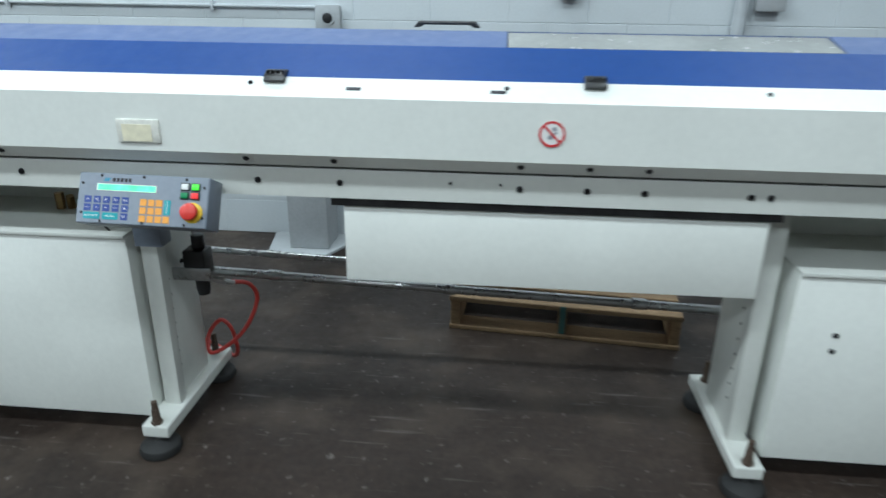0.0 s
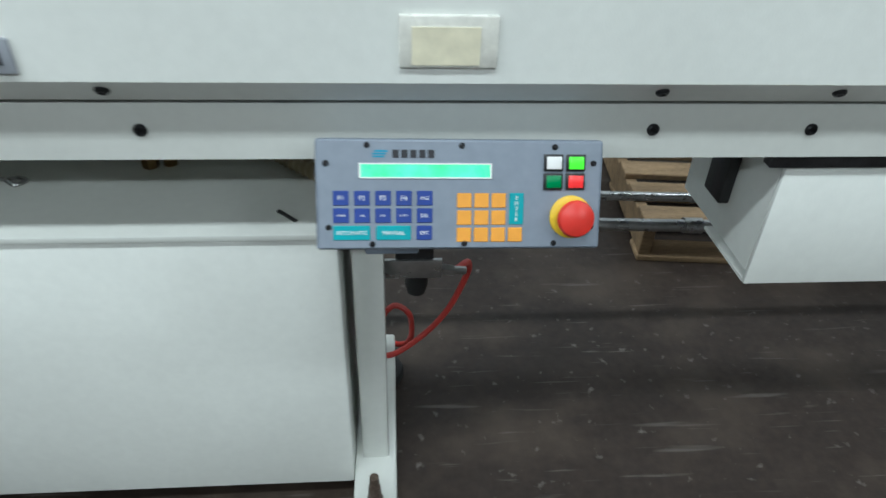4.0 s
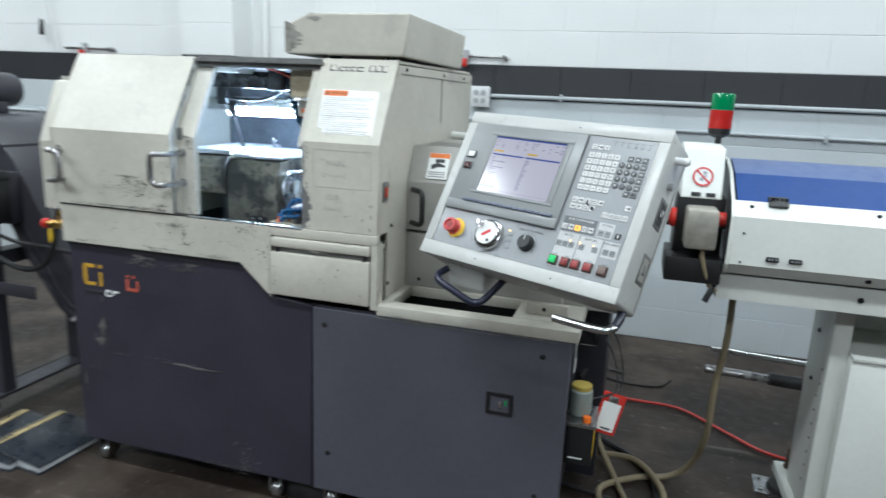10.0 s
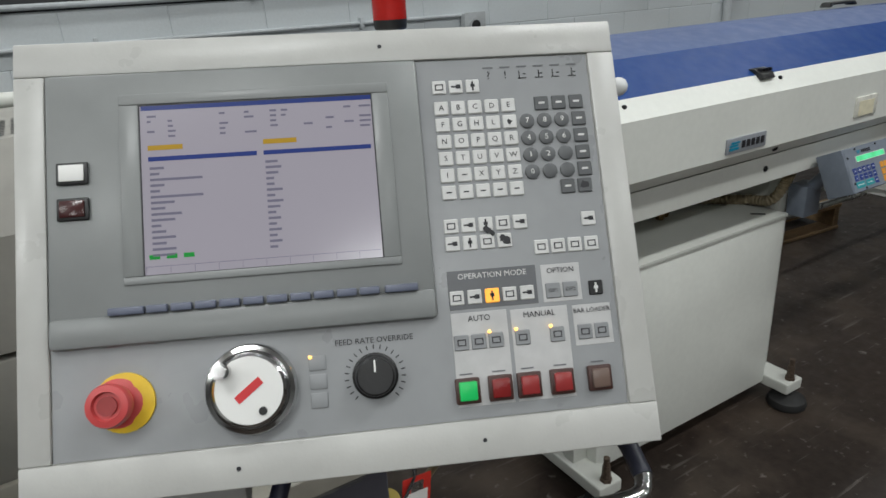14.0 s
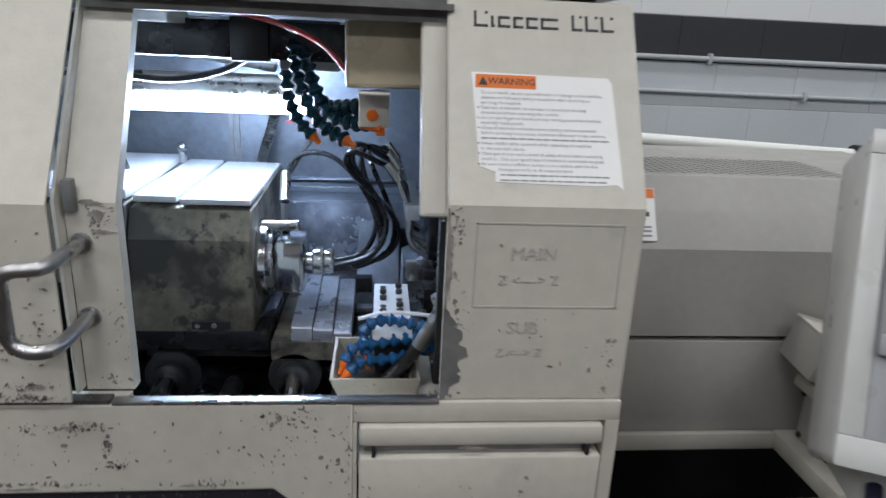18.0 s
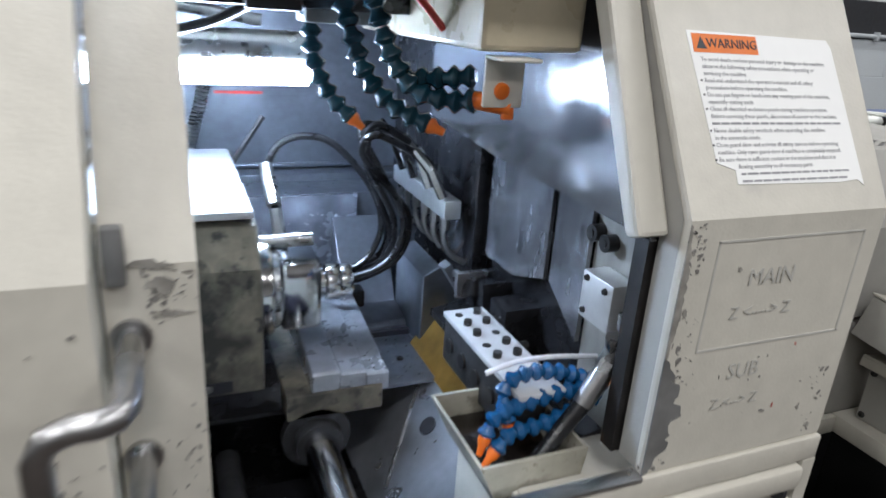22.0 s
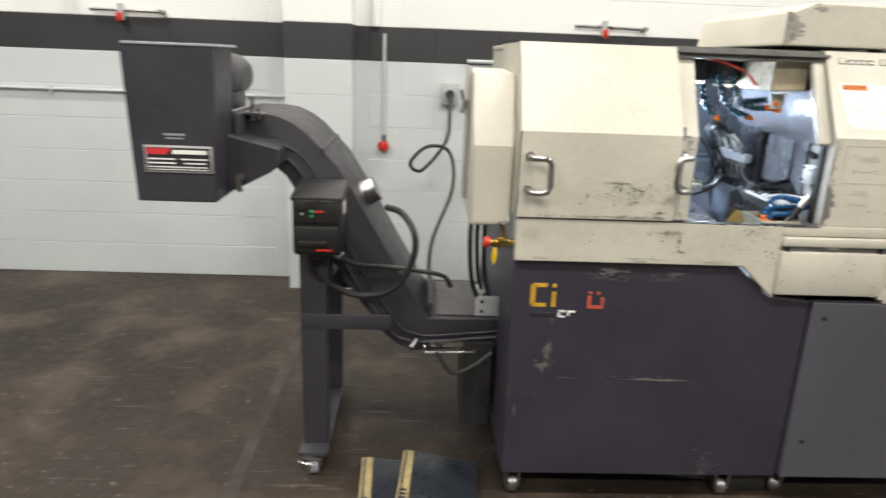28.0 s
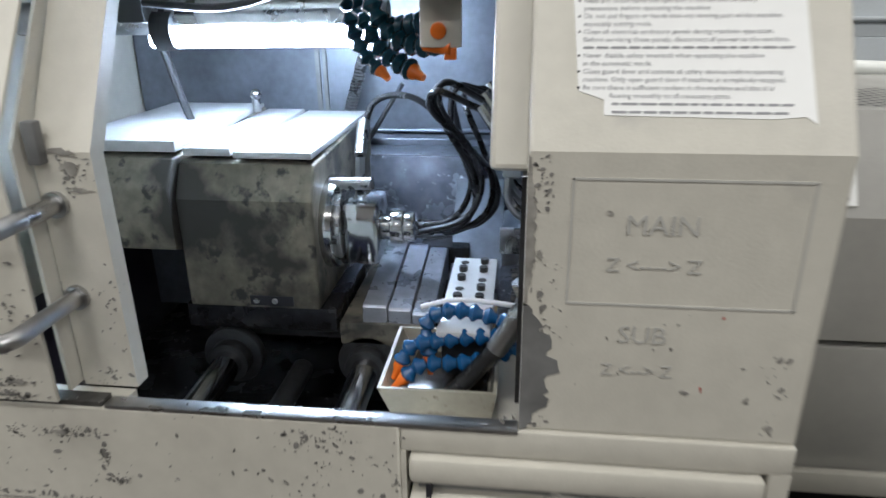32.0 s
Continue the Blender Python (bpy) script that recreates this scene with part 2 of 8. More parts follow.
def scuffed(mat, colour, amount, sizes):
    """Adds long thin pale scratches, in several directions, over a material's base colour."""
    nodes, link = mat.node_tree.nodes, mat.node_tree.links.new
    bsdf = nodes["Principled BSDF"]
    geo = nodes.new("ShaderNodeNewGeometry")
    for turn, size, at in sizes:
        mapping = nodes.new("ShaderNodeMapping")
        mapping.inputs["Rotation"].default_value = (0, 0, math.radians(turn))
        mapping.inputs["Scale"].default_value = (size * 1.6, size * 22, 1)
        link(geo.outputs["Position"], mapping.inputs["Vector"])
        n = nodes.new("ShaderNodeTexNoise")
        n.inputs["Scale"].default_value, n.inputs["Detail"].default_value = 1.0, 3.0
        link(mapping.outputs["Vector"], n.inputs["Vector"])
        ramp = nodes.new("ShaderNodeMapRange")
        ramp.inputs["From Min"].default_value, ramp.inputs["From Max"].default_value = at, at + 0.08
        ramp.inputs["To Max"].default_value = amount
        link(n.outputs["Fac"], ramp.inputs["Value"])
        mix = nodes.new("ShaderNodeMix")
        mix.data_type = "RGBA"
        mix.inputs["B"].default_value = (*colour, 1)
        before = bsdf.inputs["Base Color"].links[0].from_socket
        link(ramp.outputs["Result"], mix.inputs["Factor"])
        link(before, mix.inputs["A"])
        link(mix.outputs["Result"], bsdf.inputs["Base Color"])
    return mat


FLOOR = material("sealed_concrete", (0.036, 0.0255, 0.0198), 0.5, spec=0.32, grain=0.22, grain_size=40, stain=0.5, stain_size=1.3, bump=0.15, bump_size=90, spots=(0.075, 0.057, 0.043), spots_at=0.60, spots_size=2.6, soft=0.10, fine_spots=(0.22, 0.20, 0.18), fine_at=0.735, fine_size=30)
scuffed(FLOOR, (0.22, 0.20, 0.18), 0.32, ((18, 1.6, 0.665), (-37, 2.3, 0.67), (72, 2.9, 0.67), (110, 1.2, 0.67)))
WALL_LOW = material("painted_block_pale_grey", (0.60, 0.64, 0.66), 0.55, grain=0.03, grain_size=90, stain=0.07, stain_size=1.5, bump=0.35, bump_size=160)
WALL_BAND = material("painted_block_charcoal", (0.035, 0.036, 0.04), 0.5, grain=0.08, grain_size=90, stain=0.15, stain_size=2, bump=0.35, bump_size=160)
WALL_HIGH = material("painted_block_white", (0.84, 0.85, 0.84), 0.55, grain=0.02, grain_size=90, stain=0.05, stain_size=1.5, bump=0.35, bump_size=160)
CEILING = material("white_ceiling", (0.75, 0.75, 0.74), 0.8, bump=0.1)
CREAM = material("cream_machine_paint", (0.56, 0.535, 0.465), 0.42, grain=0.03, grain_size=50, stain=0.08, stain_size=4, bump=0.1, bump_size=350)
CREAM_WORN = material("chipped_cream_paint", (0.56, 0.535, 0.465), 0.42, grain=0.04, grain_size=50, stain=0.10, stain_size=4, bump=0.12, bump_size=300, spots=(0.47, 0.45, 0.40), spots_at=0.68, spots_size=6, fine_spots=(0.20, 0.19, 0.175), fine_at=0.785, fine_size=95)
GREY_PAINT = material("warm_grey_paint", (0.37, 0.36, 0.33), 0.42, grain=0.03, stain=0.1, stain_size=4, bump=0.1, bump_size=350)
NAVY = material("worn_slate_blue_paint", (0.036, 0.033, 0.049), 0.45, grain=0.08, grain_size=60, stain=0.25, stain_size=2.5, bump=0.1, bump_size=200, spots=(0.12, 0.12, 0.125), spots_at=0.755, spots_size=5)
SLATE = material("slate_grey_paint", (0.085, 0.085, 0.105), 0.45, grain=0.05, stain=0.12, stain_size=2.5, bump=0.1, bump_size=200)
FEED_WHITE = material("white_feeder_paint", (0.80, 0.815, 0.77), 0.36, grain=0.02, stain=0.06, stain_size=3, bump=0.08, bump_size=350)
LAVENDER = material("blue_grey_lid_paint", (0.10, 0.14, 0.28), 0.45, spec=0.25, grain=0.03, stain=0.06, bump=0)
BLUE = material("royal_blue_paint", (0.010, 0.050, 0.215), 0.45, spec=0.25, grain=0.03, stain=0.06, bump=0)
BLACK = material("black_plastic", (0.014, 0.014, 0.015), 0.4, grain=0.1, stain=0.15, bump=0.1)
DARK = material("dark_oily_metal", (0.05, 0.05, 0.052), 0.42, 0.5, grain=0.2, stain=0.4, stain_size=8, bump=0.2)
STEEL = material("brushed_steel", (0.46, 0.46, 0.46), 0.3, 1.0, grain=0.1, stain=0.2, stain_size=12, bump=0.05)
CHROME = material("polished_chrome", (0.6, 0.6, 0.6), 0.14, 1.0, grain=0.04, stain=0.1, bump=0.02)
RED = material("red_plastic", (0.55, 0.03, 0.02), 0.35)
YELLOW = material("yellow_plastic", (0.75, 0.5, 0.02), 0.4)
ORANGE = material("orange_plastic", (0.8, 0.17, 0.015), 0.35)
GREEN = material("green_plastic", (0.02, 0.3, 0.09), 0.35)
SCREW = material("black_oxide_screw", (0.02, 0.02, 0.022), 0.35, 0.6, bump=0)
FEED_GREY = material("pale_grey_paint", (0.63, 0.64, 0.60), 0.38, grain=0.02, stain=0.08, bump=0.08, bump_size=350)
RUBBER = material("black_rubber", (0.018, 0.018, 0.018), 0.65, bump=0.2)
IRON = material("rusty_bolt", (0.11, 0.08, 0.06), 0.6, 0.4, grain=0.3, grain_size=150, bump=0.3)
BADGE = material("silver_badge", (0.36, 0.38, 0.42), 0.35, 0.2, bump=0)
CYAN = material("cyan_print", (0.01, 0.26, 0.42), 0.4, bump=0)
INK = material("black_print", (0.02, 0.02, 0.025), 0.5, bump=0)
PAPER = material("white_label", (0.82, 0.82, 0.8), 0.5, grain=0.01, stain=0.05, bump=0)
RED_INK = material("red_print", (0.6, 0.035, 0.04), 0.5, bump=0)
TAN = material("tan_rubber_hose", (0.27, 0.22, 0.135), 0.55, stain=0.2, bump=0.1)

# ---- the hall ----
WALL_Y = 5.30
whole("floor", box(-14, 12, -9, WALL_Y + 0.2, -0.2, 0), FLOOR, "dark stained sealed concrete workshop floor", "floor", kind="structure")
whole("ceiling", box(-14, 12, -9, WALL_Y + 0.2, 4.6, 4.8), CEILING, "high white workshop ceiling", "ceiling", kind="structure")
whole("wall_south", box(-14, 12, -9.2, -9, 0, 4.6), WALL_HIGH, "plain white painted block wall", "wall", kind="structure")
whole("wall_west", box(-14.2, -14, -9.2, WALL_Y + 0.2, 0, 4.6), WALL_HIGH, "plain white painted block wall", "wall", kind="structure")
whole("wall_east", box(12, 12.2, -9.2, WALL_Y + 0.2, 0, 4.6), WALL_HIGH, "plain white painted block wall", "wall", kind="structure")
wall_north = whole("wall_north", box(-14, 12, WALL_Y + 0.03, WALL_Y + 0.2, 0, 4.6), WALL_LOW, "painted concrete block wall, pale grey below, charcoal band, white above", "wall", kind="structure")
BANDS = ((0, 1.4, WALL_LOW), (1.4, 1.6, WALL_BAND), (1.6, 4.6, WALL_HIGH))
for z0, z1, mat in BANDS:
    part("mortar", box(-14, 12, WALL_Y + 0.003, WALL_Y + 0.03, z0, z1), mat, wall_north)
pilaster = whole("pilaster", box(-3.655, -3.295, 5.095, WALL_Y, 0, 4.6), WALL_LOW, "shallow painted block pilaster with a charcoal band", "pilaster", kind="structure")
for z0, z1, mat in BANDS:
    part("mortar", box(-3.672, -3.278, 5.078, WALL_Y + 0.002, z0, z1), mat, pilaster)
# a saw-cut joint across the floor
whole("floor_joint", join(box(-3.505, -3.457, -4.0, 4.9, 0.0, 0.002), box(-9, -1.2, 1.285, 1.315, 0.0, 0.0018)), material("joint_filler", (0.036, 0.030, 0.025), 0.6, grain=0.25, grain_size=30, stain=0.5, stain_size=4, spots=(0.06, 0.05, 0.042), spots_at=0.5, spots_size=5, soft=0.08), "dark filled saw-cut joint in the concrete floor", "floor joint", kind="structure")

# ceiling tube fixtures
HOUSING = material("white_enamel", (0.8, 0.8, 0.8), 0.4, bump=0)
for x, y in LAMP_SPOTS:
    fixture = thing("ceiling_light", (x, y, 4.6), "white enamelled ceiling fixture with fluorescent tubes", "ceiling light", "ceiling lights")
    part("housing", prism([(y - 0.2, 4.33), (y - 0.1, 4.6), (y + 0.1, 4.6), (y + 0.2, 4.33), (y + 0.19, 4.33), (y, 4.5), (y - 0.19, 4.33)], x - 0.8, x + 0.8), HOUSING, fixture)

# conduits, outlets and pipes on the wall
GALV = material("painted_conduit", (0.50, 0.53, 0.55), 0.4, bump=0.05)
BOXGREY = material("grey_outlet_box", (0.42, 0.44, 0.45), 0.45, bump=0.05)
IVORY = material("white_cover_plate", (0.75, 0.76, 0.76), 0.4, bump=0)


def conduit(points, radius=0.011, label="thin painted steel conduit clipped along the block wall", mat=GALV):
    t = thing("conduit", points[0], label, "conduit", "wall conduits")
    part("pipe", hose(points, radius, straight=True, seg=10), mat, t)
    for p, q in zip(points, points[1:]):
        n = int((Vector(q) - Vector(p)).length / 0.9)
        for k in range(n):
            c = Vector(p).lerp(Vector(q), (k + 0.5) / n)
            along = abs(q[0] - p[0]) > abs(q[2] - p[2])
            part("clip", box(c.x - (0.008 if along else 0.024), c.x + (0.008 if along else 0.024), WALL_Y - 0.03, WALL_Y, c.z - (0.024 if along else 0.008), c.z + (0.024 if along else 0.008), 0.002), mat, t)
    return t


conduit([(-2.6, 5.286, 1.418), (3.05, 5.286, 1.418)], 0.012)
conduit([(-2.6, 5.287, 1.275), (0.82, 5.287, 1.262)], 0.009)
conduit([(0.873, 5.285, 1.15), (0.873, 5.285, 0.35)], 0.01)
conduit([(-7.5, 5.287, 1.168), (-3.68, 5.287, 1.168)], 0.009)
conduit([(-3.105, 5.285, 1.56), (-3.105, 5.285, 0.93)], 0.011)
conduit([(2.93, 5.27, 0.0), (2.93, 5.27, 4.6)], 0.03, "painted vertical pipe beside the block wall")
conduit([(-3.16, 5.27, 1.6), (-3.16, 5.27, 4.6)], 0.02, "white painted vertical pipe above the charcoal band", WALL_HIGH)


def outlet(name, x, z, w, hgt, label, cover, quad=False, plug=False):
    t = thing(name, (x, WALL_Y, z), label, "outlet", "wall outlets")
    part("back_box", box(x - w / 2, x + w / 2, WALL_Y - 0.05, WALL_Y, z - hgt / 2, z + hgt / 2, 0.006), BOXGREY, t)
    part("cover_plate", box(x - w / 2 - 0.004, x + w / 2 + 0.004, WALL_Y - 0.056, WALL_Y - 0.05, z - hgt / 2 - 0.004, z + hgt / 2 + 0.004, 0.003), cover, t)
    if quad:
        for dx in (-0.022, 0.022):
            for dz in (-0.024, 0.024):
                part("socket", rod((x + dx, WALL_Y - 0.059, z + dz), (x + dx, WALL_Y - 0.055, z + dz), 0.016, seg=14), BOXGREY, t)
    else:
        part("socket", rod((x, WALL_Y - 0.062, z), (x, WALL_Y - 0.055, z), 0.036, seg=20), BOXGREY, t)
        part("socket_insert", rod((x, WALL_Y - (0.1 if plug else 0.064), z), (x, WALL_Y - 0.06, z), 0.026, seg=18, r=0.004), BLACK, t)
    return t


outlet("wall_outlet", -1.675, 1.41, 0.115, 0.115, "grey steel quad outlet box under the charcoal band", IVORY, quad=True)
outlet("wall_outlet", 0.875, 1.21, 0.12, 0.12, "grey square outlet box with a round black socket", BOXGREY)
outlet("wall_outlet", -2.70, 1.222, 0.1, 0.12, "grey outlet box with a black plug pushed in", BOXGREY, plug=True)
for x, z, w, hgt, lab in ((2.1, 1.375, 0.09, 0.11, "grey steel junction box on the wall"), (3.06, 1.33, 0.13, 0.11, "grey steel junction box beside the vertical pipe"), (2.27, 1.55, 0.085, 0.12, "white wall switch box on the charcoal band"), (2.56, 1.55, 0.085, 0.12, "white wall switch box on the charcoal band")):
    t = thing("junction_box", (x, WALL_Y, z), lab, "junction box", "junction boxes")
    part("back_box", box(x - w / 2, x + w / 2, WALL_Y - 0.055, WALL_Y, z - hgt / 2, z + hgt / 2, 0.005), IVORY if "white" in lab else BOXGREY, t)
    part("cover_plate", box(x - w / 2 - 0.004, x + w / 2 + 0.004, WALL_Y - 0.06, WALL_Y - 0.055, z - hgt / 2 - 0.004, z + hgt / 2 + 0.004, 0.002), IVORY if "white" in lab else BOXGREY, t)
    if "switch" in lab:
        part("lever", box(x - 0.006, x + 0.006, WALL_Y - 0.075, WALL_Y - 0.06, z - 0.01, z + 0.02, 0.002), BLACK, t)
bunch = thing("hanging_tags", (2.42, WALL_Y, 1.66), "small bunch of orange and brown tags hung on the wall", "tags")
for k in range(5):
    part("tag", rod((2.37 + 0.025 * k, WALL_Y - 0.01, 1.62), (2.42 + 0.012 * (k - 2), WALL_Y - 0.02, 1.70), 0.008, 0.004, 8), ORANGE if k % 2 else DARK, bunch)
# red-handled drop and valves
drop = thing("red_plug", (-3.095, 5.285, 0.93), "red air coupling at the foot of a wall pipe", "air coupling")
part("nut", rod((-3.105, 5.285, 0.915), (-3.105, 5.285, 0.96), 0.017, seg=6), STEEL, drop)
part("plug", lathe([(0.012, 0), (0.03, 0.008), (0.036, 0.03), (0.03, 0.055), (0.014, 0.06)], 12, pose(-3.105, 5.275, 0.857)), RED, drop)
for vx, vz in ((-1.78, 1.632), (-4.65, 1.62)):
    air = thing("air_valve", (vx, WALL_Y, vz), "small air valve with a red handle on a steel pipe", "air valve", "air valves")
    part("pipe", hose([(vx - 0.18, 5.275, vz + 0.015), (vx, 5.275, vz + 0.015), (vx + 0.26, 5.275, vz + 0.01)], 0.009, straight=True), STEEL, air)
    part("body", rod((vx, 5.275, vz - 0.04), (vx, 5.275, vz + 0.05), 0.018, seg=10), BOXGREY, air)
    part("lever", box(vx - 0.014, vx + 0.014, 5.225, 5.262, vz - 0.05, vz + 0.0, 0.006), RED, air)
    part("stub", rod((vx + 0.24, 5.30, vz + 0.01), (vx + 0.24, 5.235, vz + 0.01), 0.014, seg=10), STEEL, air)
cord = thing("pull_cord", (-4.97, 5.25, 1.85), "thin hanging cord with a dark plug", "cord")
part("cord", hose([(-5.02, 5.27, 3.2), (-5.0, 5.25, 2.4), (-4.93, 5.24, 1.95), (-4.9, 5.26, 1.6)], 0.006), IVORY, cord)
part("plug", rod((-5.0, 5.24, 1.72), (-4.99, 5.24, 1.83), 0.018, 0.012), BLACK, cord)
whole("junction_box", join(box(0.835, 0.925, WALL_Y - 0.035, WALL_Y + 0.03, 1.092, 1.124, 0.004), box(0.872, 0.892, WALL_Y - 0.012, WALL_Y + 0.03, 1.124, 1.152, 0.002)), DARK, "small dark junction box on the block wall", "junction box")
# cable from the plugged outlet down to the lathe
CABLE = material("black_cable", (0.02, 0.02, 0.021), 0.45, grain=0.05)
power = thing("power_cable", (-2.655, 5.2, 0), "black power cable looping down from the wall outlet", "cable")
part("cable", hose([(-2.70, 5.2, 1.222), (-2.70, 5.16, 1.12), (-2.72, 5.1, 0.95), (-2.86, 5.05, 0.78), (-2.93, 5.0, 0.83), (-2.83, 5.0, 0.93), (-2.7, 5.0, 0.9), (-2.68, 4.9, 0.7), (-2.8, 4.7, 0.4), (-2.77, 4.5, 0.14), (-2.55, 4.3, 0.03), (-2.4, 4.1, 0.012)], 0.011, 6), CABLE, power)
# steel column foot by the wall, seen under the feeder
column = thing("steel_post", (0.77, 5.0, 0), "pale grey steel post on a square base plate by the wall", "post")
part("base_plate", prism([(0.5, 5.28), (1.03, 5.28), (0.86, 4.90), (0.56, 4.94)], 0, 0.018, "z", 0.003), BOXGREY, column)
part("shaft", box(0.66, 0.88, 5.02, 5.24, 0.018, 0.74, 0.012), BOXGREY, column)
part("cap", box(0.6, 0.94, 5.0, 5.28, 0.74, 0.76, 0.004), BOXGREY, column)

# ---- the lathe ----
FY = 3.01
SCREW_L = material("blackened_screw", (0.03, 0.03, 0.03), 0.4, 0.5, bump=0)
CHIP = material("bare_primer_patch", (0.30, 0.285, 0.255), 0.6, 0.0, grain=0.2, stain=0.3, stain_size=30)
GALVANIC = material("grey_scuffed_paint", (0.17, 0.17, 0.165), 0.5, grain=0.1, stain=0.3, stain_size=20)
lathe_ob = thing("lathe", (-1.7, 3.4, 0), "cream and slate sliding-head lathe with chipped paint, guard door open", "lathe")


def head(x, y, z, radius=0.006, parent=lathe_ob, normal=(0, -1, 0), mat=None):
    n = Vector(normal).normalized()
    bm = lathe([(radius, -0.001), (radius, 0.0015), (radius * 0.7, 0.0035), (radius * 0.45, 0.0036), (radius * 0.4, 0.0018), (0, 0.0018)], 10)
    part("screw", bm, mat or SCREW_L, parent, m=Matrix.Translation((x, y, z)) @ n.to_track_quat("Z", "Y").to_matrix().to_4x4())


def chips(rows, parent, y=FY - 0.0058, mat=CHIP, seed=3):
    """Worn-through patches of paint: a ragged thin shape and a few flakes beside it (x, z, width, height)."""
    rnd = random.Random(seed)
    for x, z, w, hgt in rows:
        flakes = []
        for f in range(3):
            share = (0.9, 0.3, 0.2)[f]
            fw, fh = max(w * share, 0.002) / 2, max(hgt * share, 0.002) / 2
            cx, cz = x + rnd.gauss(0, w * 0.4) * (f > 0), z + rnd.gauss(0, hgt * 0.4) * (f > 0)
            n = 17
            flakes.append(prism([(cx + fw * math.cos(2 * math.pi * k / n) * rnd.uniform(0.2, 1.15), cz + fh * math.sin(2 * math.pi * k / n) * rnd.uniform(0.2, 1.15)) for k in range(n)], y + 0.0001 * f, y + 0.0012, "y"))
        tagged(part("worn_patch", join(*flakes), mat, parent), kind="stuff")


def scuffs(rows, parent, y, mat=None, seed=1):
    """Clusters of tiny paint chips and scratches (x, z, width, height, how many), too small to pick apart."""
    rnd = random.Random(seed)
    for x, z, w, hgt, count in rows:
        verts, faces = [], []
        for k in range(int(count * 0.55)):
            cx, cz = x + rnd.gauss(0, w / 2), z + rnd.gauss(0, hgt / 2)
            size, turn = min(0.0048, rnd.expovariate(1 / 0.0012) + 0.0005), rnd.uniform(0, math.pi)
            thin = rnd.uniform(0.25, 0.8)
            ring = []
            for a in range(6):
                u, v = size * math.cos(a * math.pi / 3) * rnd.uniform(0.6, 1.1), size * thin * math.sin(a * math.pi / 3) * rnd.uniform(0.6, 1.1)
                ring.append((cx + u * math.cos(turn) - v * math.sin(turn), cz + u * math.sin(turn) + v * math.cos(turn)))
            n = len(verts)
            verts += [(p, y, q) for p, q in ring] + [(p, y + 0.001, q) for p, q in ring]
            faces.append([n + a for a in range(6)])
            faces += [[n + a, n + 6 + a, n + 6 + (a + 1) % 6, n + (a + 1) % 6] for a in range(6)]
        me = bpy.data.meshes.new("paint_scuff")
        me.from_pydata(verts, [], faces)
        bm = bmesh.new()
        bm.from_mesh(me)
        bpy.data.meshes.remove(me)
        tagged(part("paint_scuff", bm, mat or SCUFF, parent), kind="stuff")


SCUFF = material("dark_chip", (0.21, 0.20, 0.185), 0.6, grain=0.2, stain=0.3, stain_size=30)


def worn_edge(x, width, z0, z1, parent, y, mat=CHIP, seed=1, side=1):
    """Paint rubbed off along an upright edge, with a ragged border."""
    rnd = random.Random(seed)
    n = max(6, int((z1 - z0) / 0.004))
    rows = [(x + side * width * (0.25 + 0.75 * math.sin(math.pi * (k + 0.5) / n)) * rnd.uniform(0.55, 1.0), z0 + (z1 - z0) * k / n) for k in range(n + 1)]
    tagged(part("worn_patch", prism([(x, z0 - 0.002)] + rows + [(x, z1 + 0.002)], y, y + 0.0012, "y"), mat, parent), kind="stuff")


# base: dark left part and slate right panel, open plinth on casters
base = part("base", prism([(-2.578, 0.105), (-1.641, 0.105), (-1.641, 0.742), (-1.785, 0.757), (-1.885, 0.847), (-2.578, 0.847)], FY + 0.010, FY + 0.045, "y", 0.006), NAVY, lathe_ob, "worn dark slate-blue base panel", smooth=20)
part("base_body", box(-2.57, -0.86, 3.42, 4.05, 0.10, 0.64, 0.006), NAVY, lathe_ob)
part("base_inside", box(-2.565, -1.645, FY + 0.046, 3.42, 0.11, 0.63), NAVY, lathe_ob)
part("base_side", box(-2.577, -2.565, FY + 0.046, 4.04, 0.11, 0.86), NAVY, lathe_ob)
side = part("side_panel", prism([(-1.633, 0.11), (-0.985, 0.11), (-0.965, 0.215), (-0.832, 0.215), (-0.832, 0.742), (-1.633, 0.742)], FY, FY + 0.03, "y", 0.004), SLATE, lathe_ob, "slate grey removable front panel", smooth=20)
part("panel_box", box(-1.63, -0.90, FY + 0.03, 3.42, 0.11, 0.48), NAVY, lathe_ob)
# end panels are coloured a darker slate than the front base
END_DARK = material("dark_slate_paint", (0.016, 0.016, 0.023), 0.5, grain=0.1, stain=0.3, stain_size=5, bump=0.1)
part("end_panel", box(-0.90, -0.836, 3.04, 3.30, 0.22, 0.74, 0.004), END_DARK, lathe_ob)
part("end_panel", box(-0.875, -0.745, 3.36, 4.0, 0.14, 0.76, 0.004), END_DARK, lathe_ob)
for x, z in ((-1.592, 0.689), (-0.911, 0.688), (-1.58, 0.25), (-0.904, 0.247)):
    head(x, FY, z, 0.008, side)
latch = part("latch", plate_with_hole(-1.066, -0.986, 0.488, 0.556, -1.055, -0.997, 0.498, 0.546, FY - 0.003, FY + 0.012), BLACK, side, "black flush latch")
part("latch_back", box(-1.056, -0.996, FY + 0.006, FY + 0.012, 0.497, 0.547), BLACK, latch)
part("latch_key", box(-1.03, -1.018, FY - 0.004, FY + 0.006, 0.51, 0.53, 0.002), STEEL, latch)
part("latch_pad", box(-1.012, -1.004, FY - 0.002, FY + 0.006, 0.518, 0.535, 0.002), GREEN, latch)
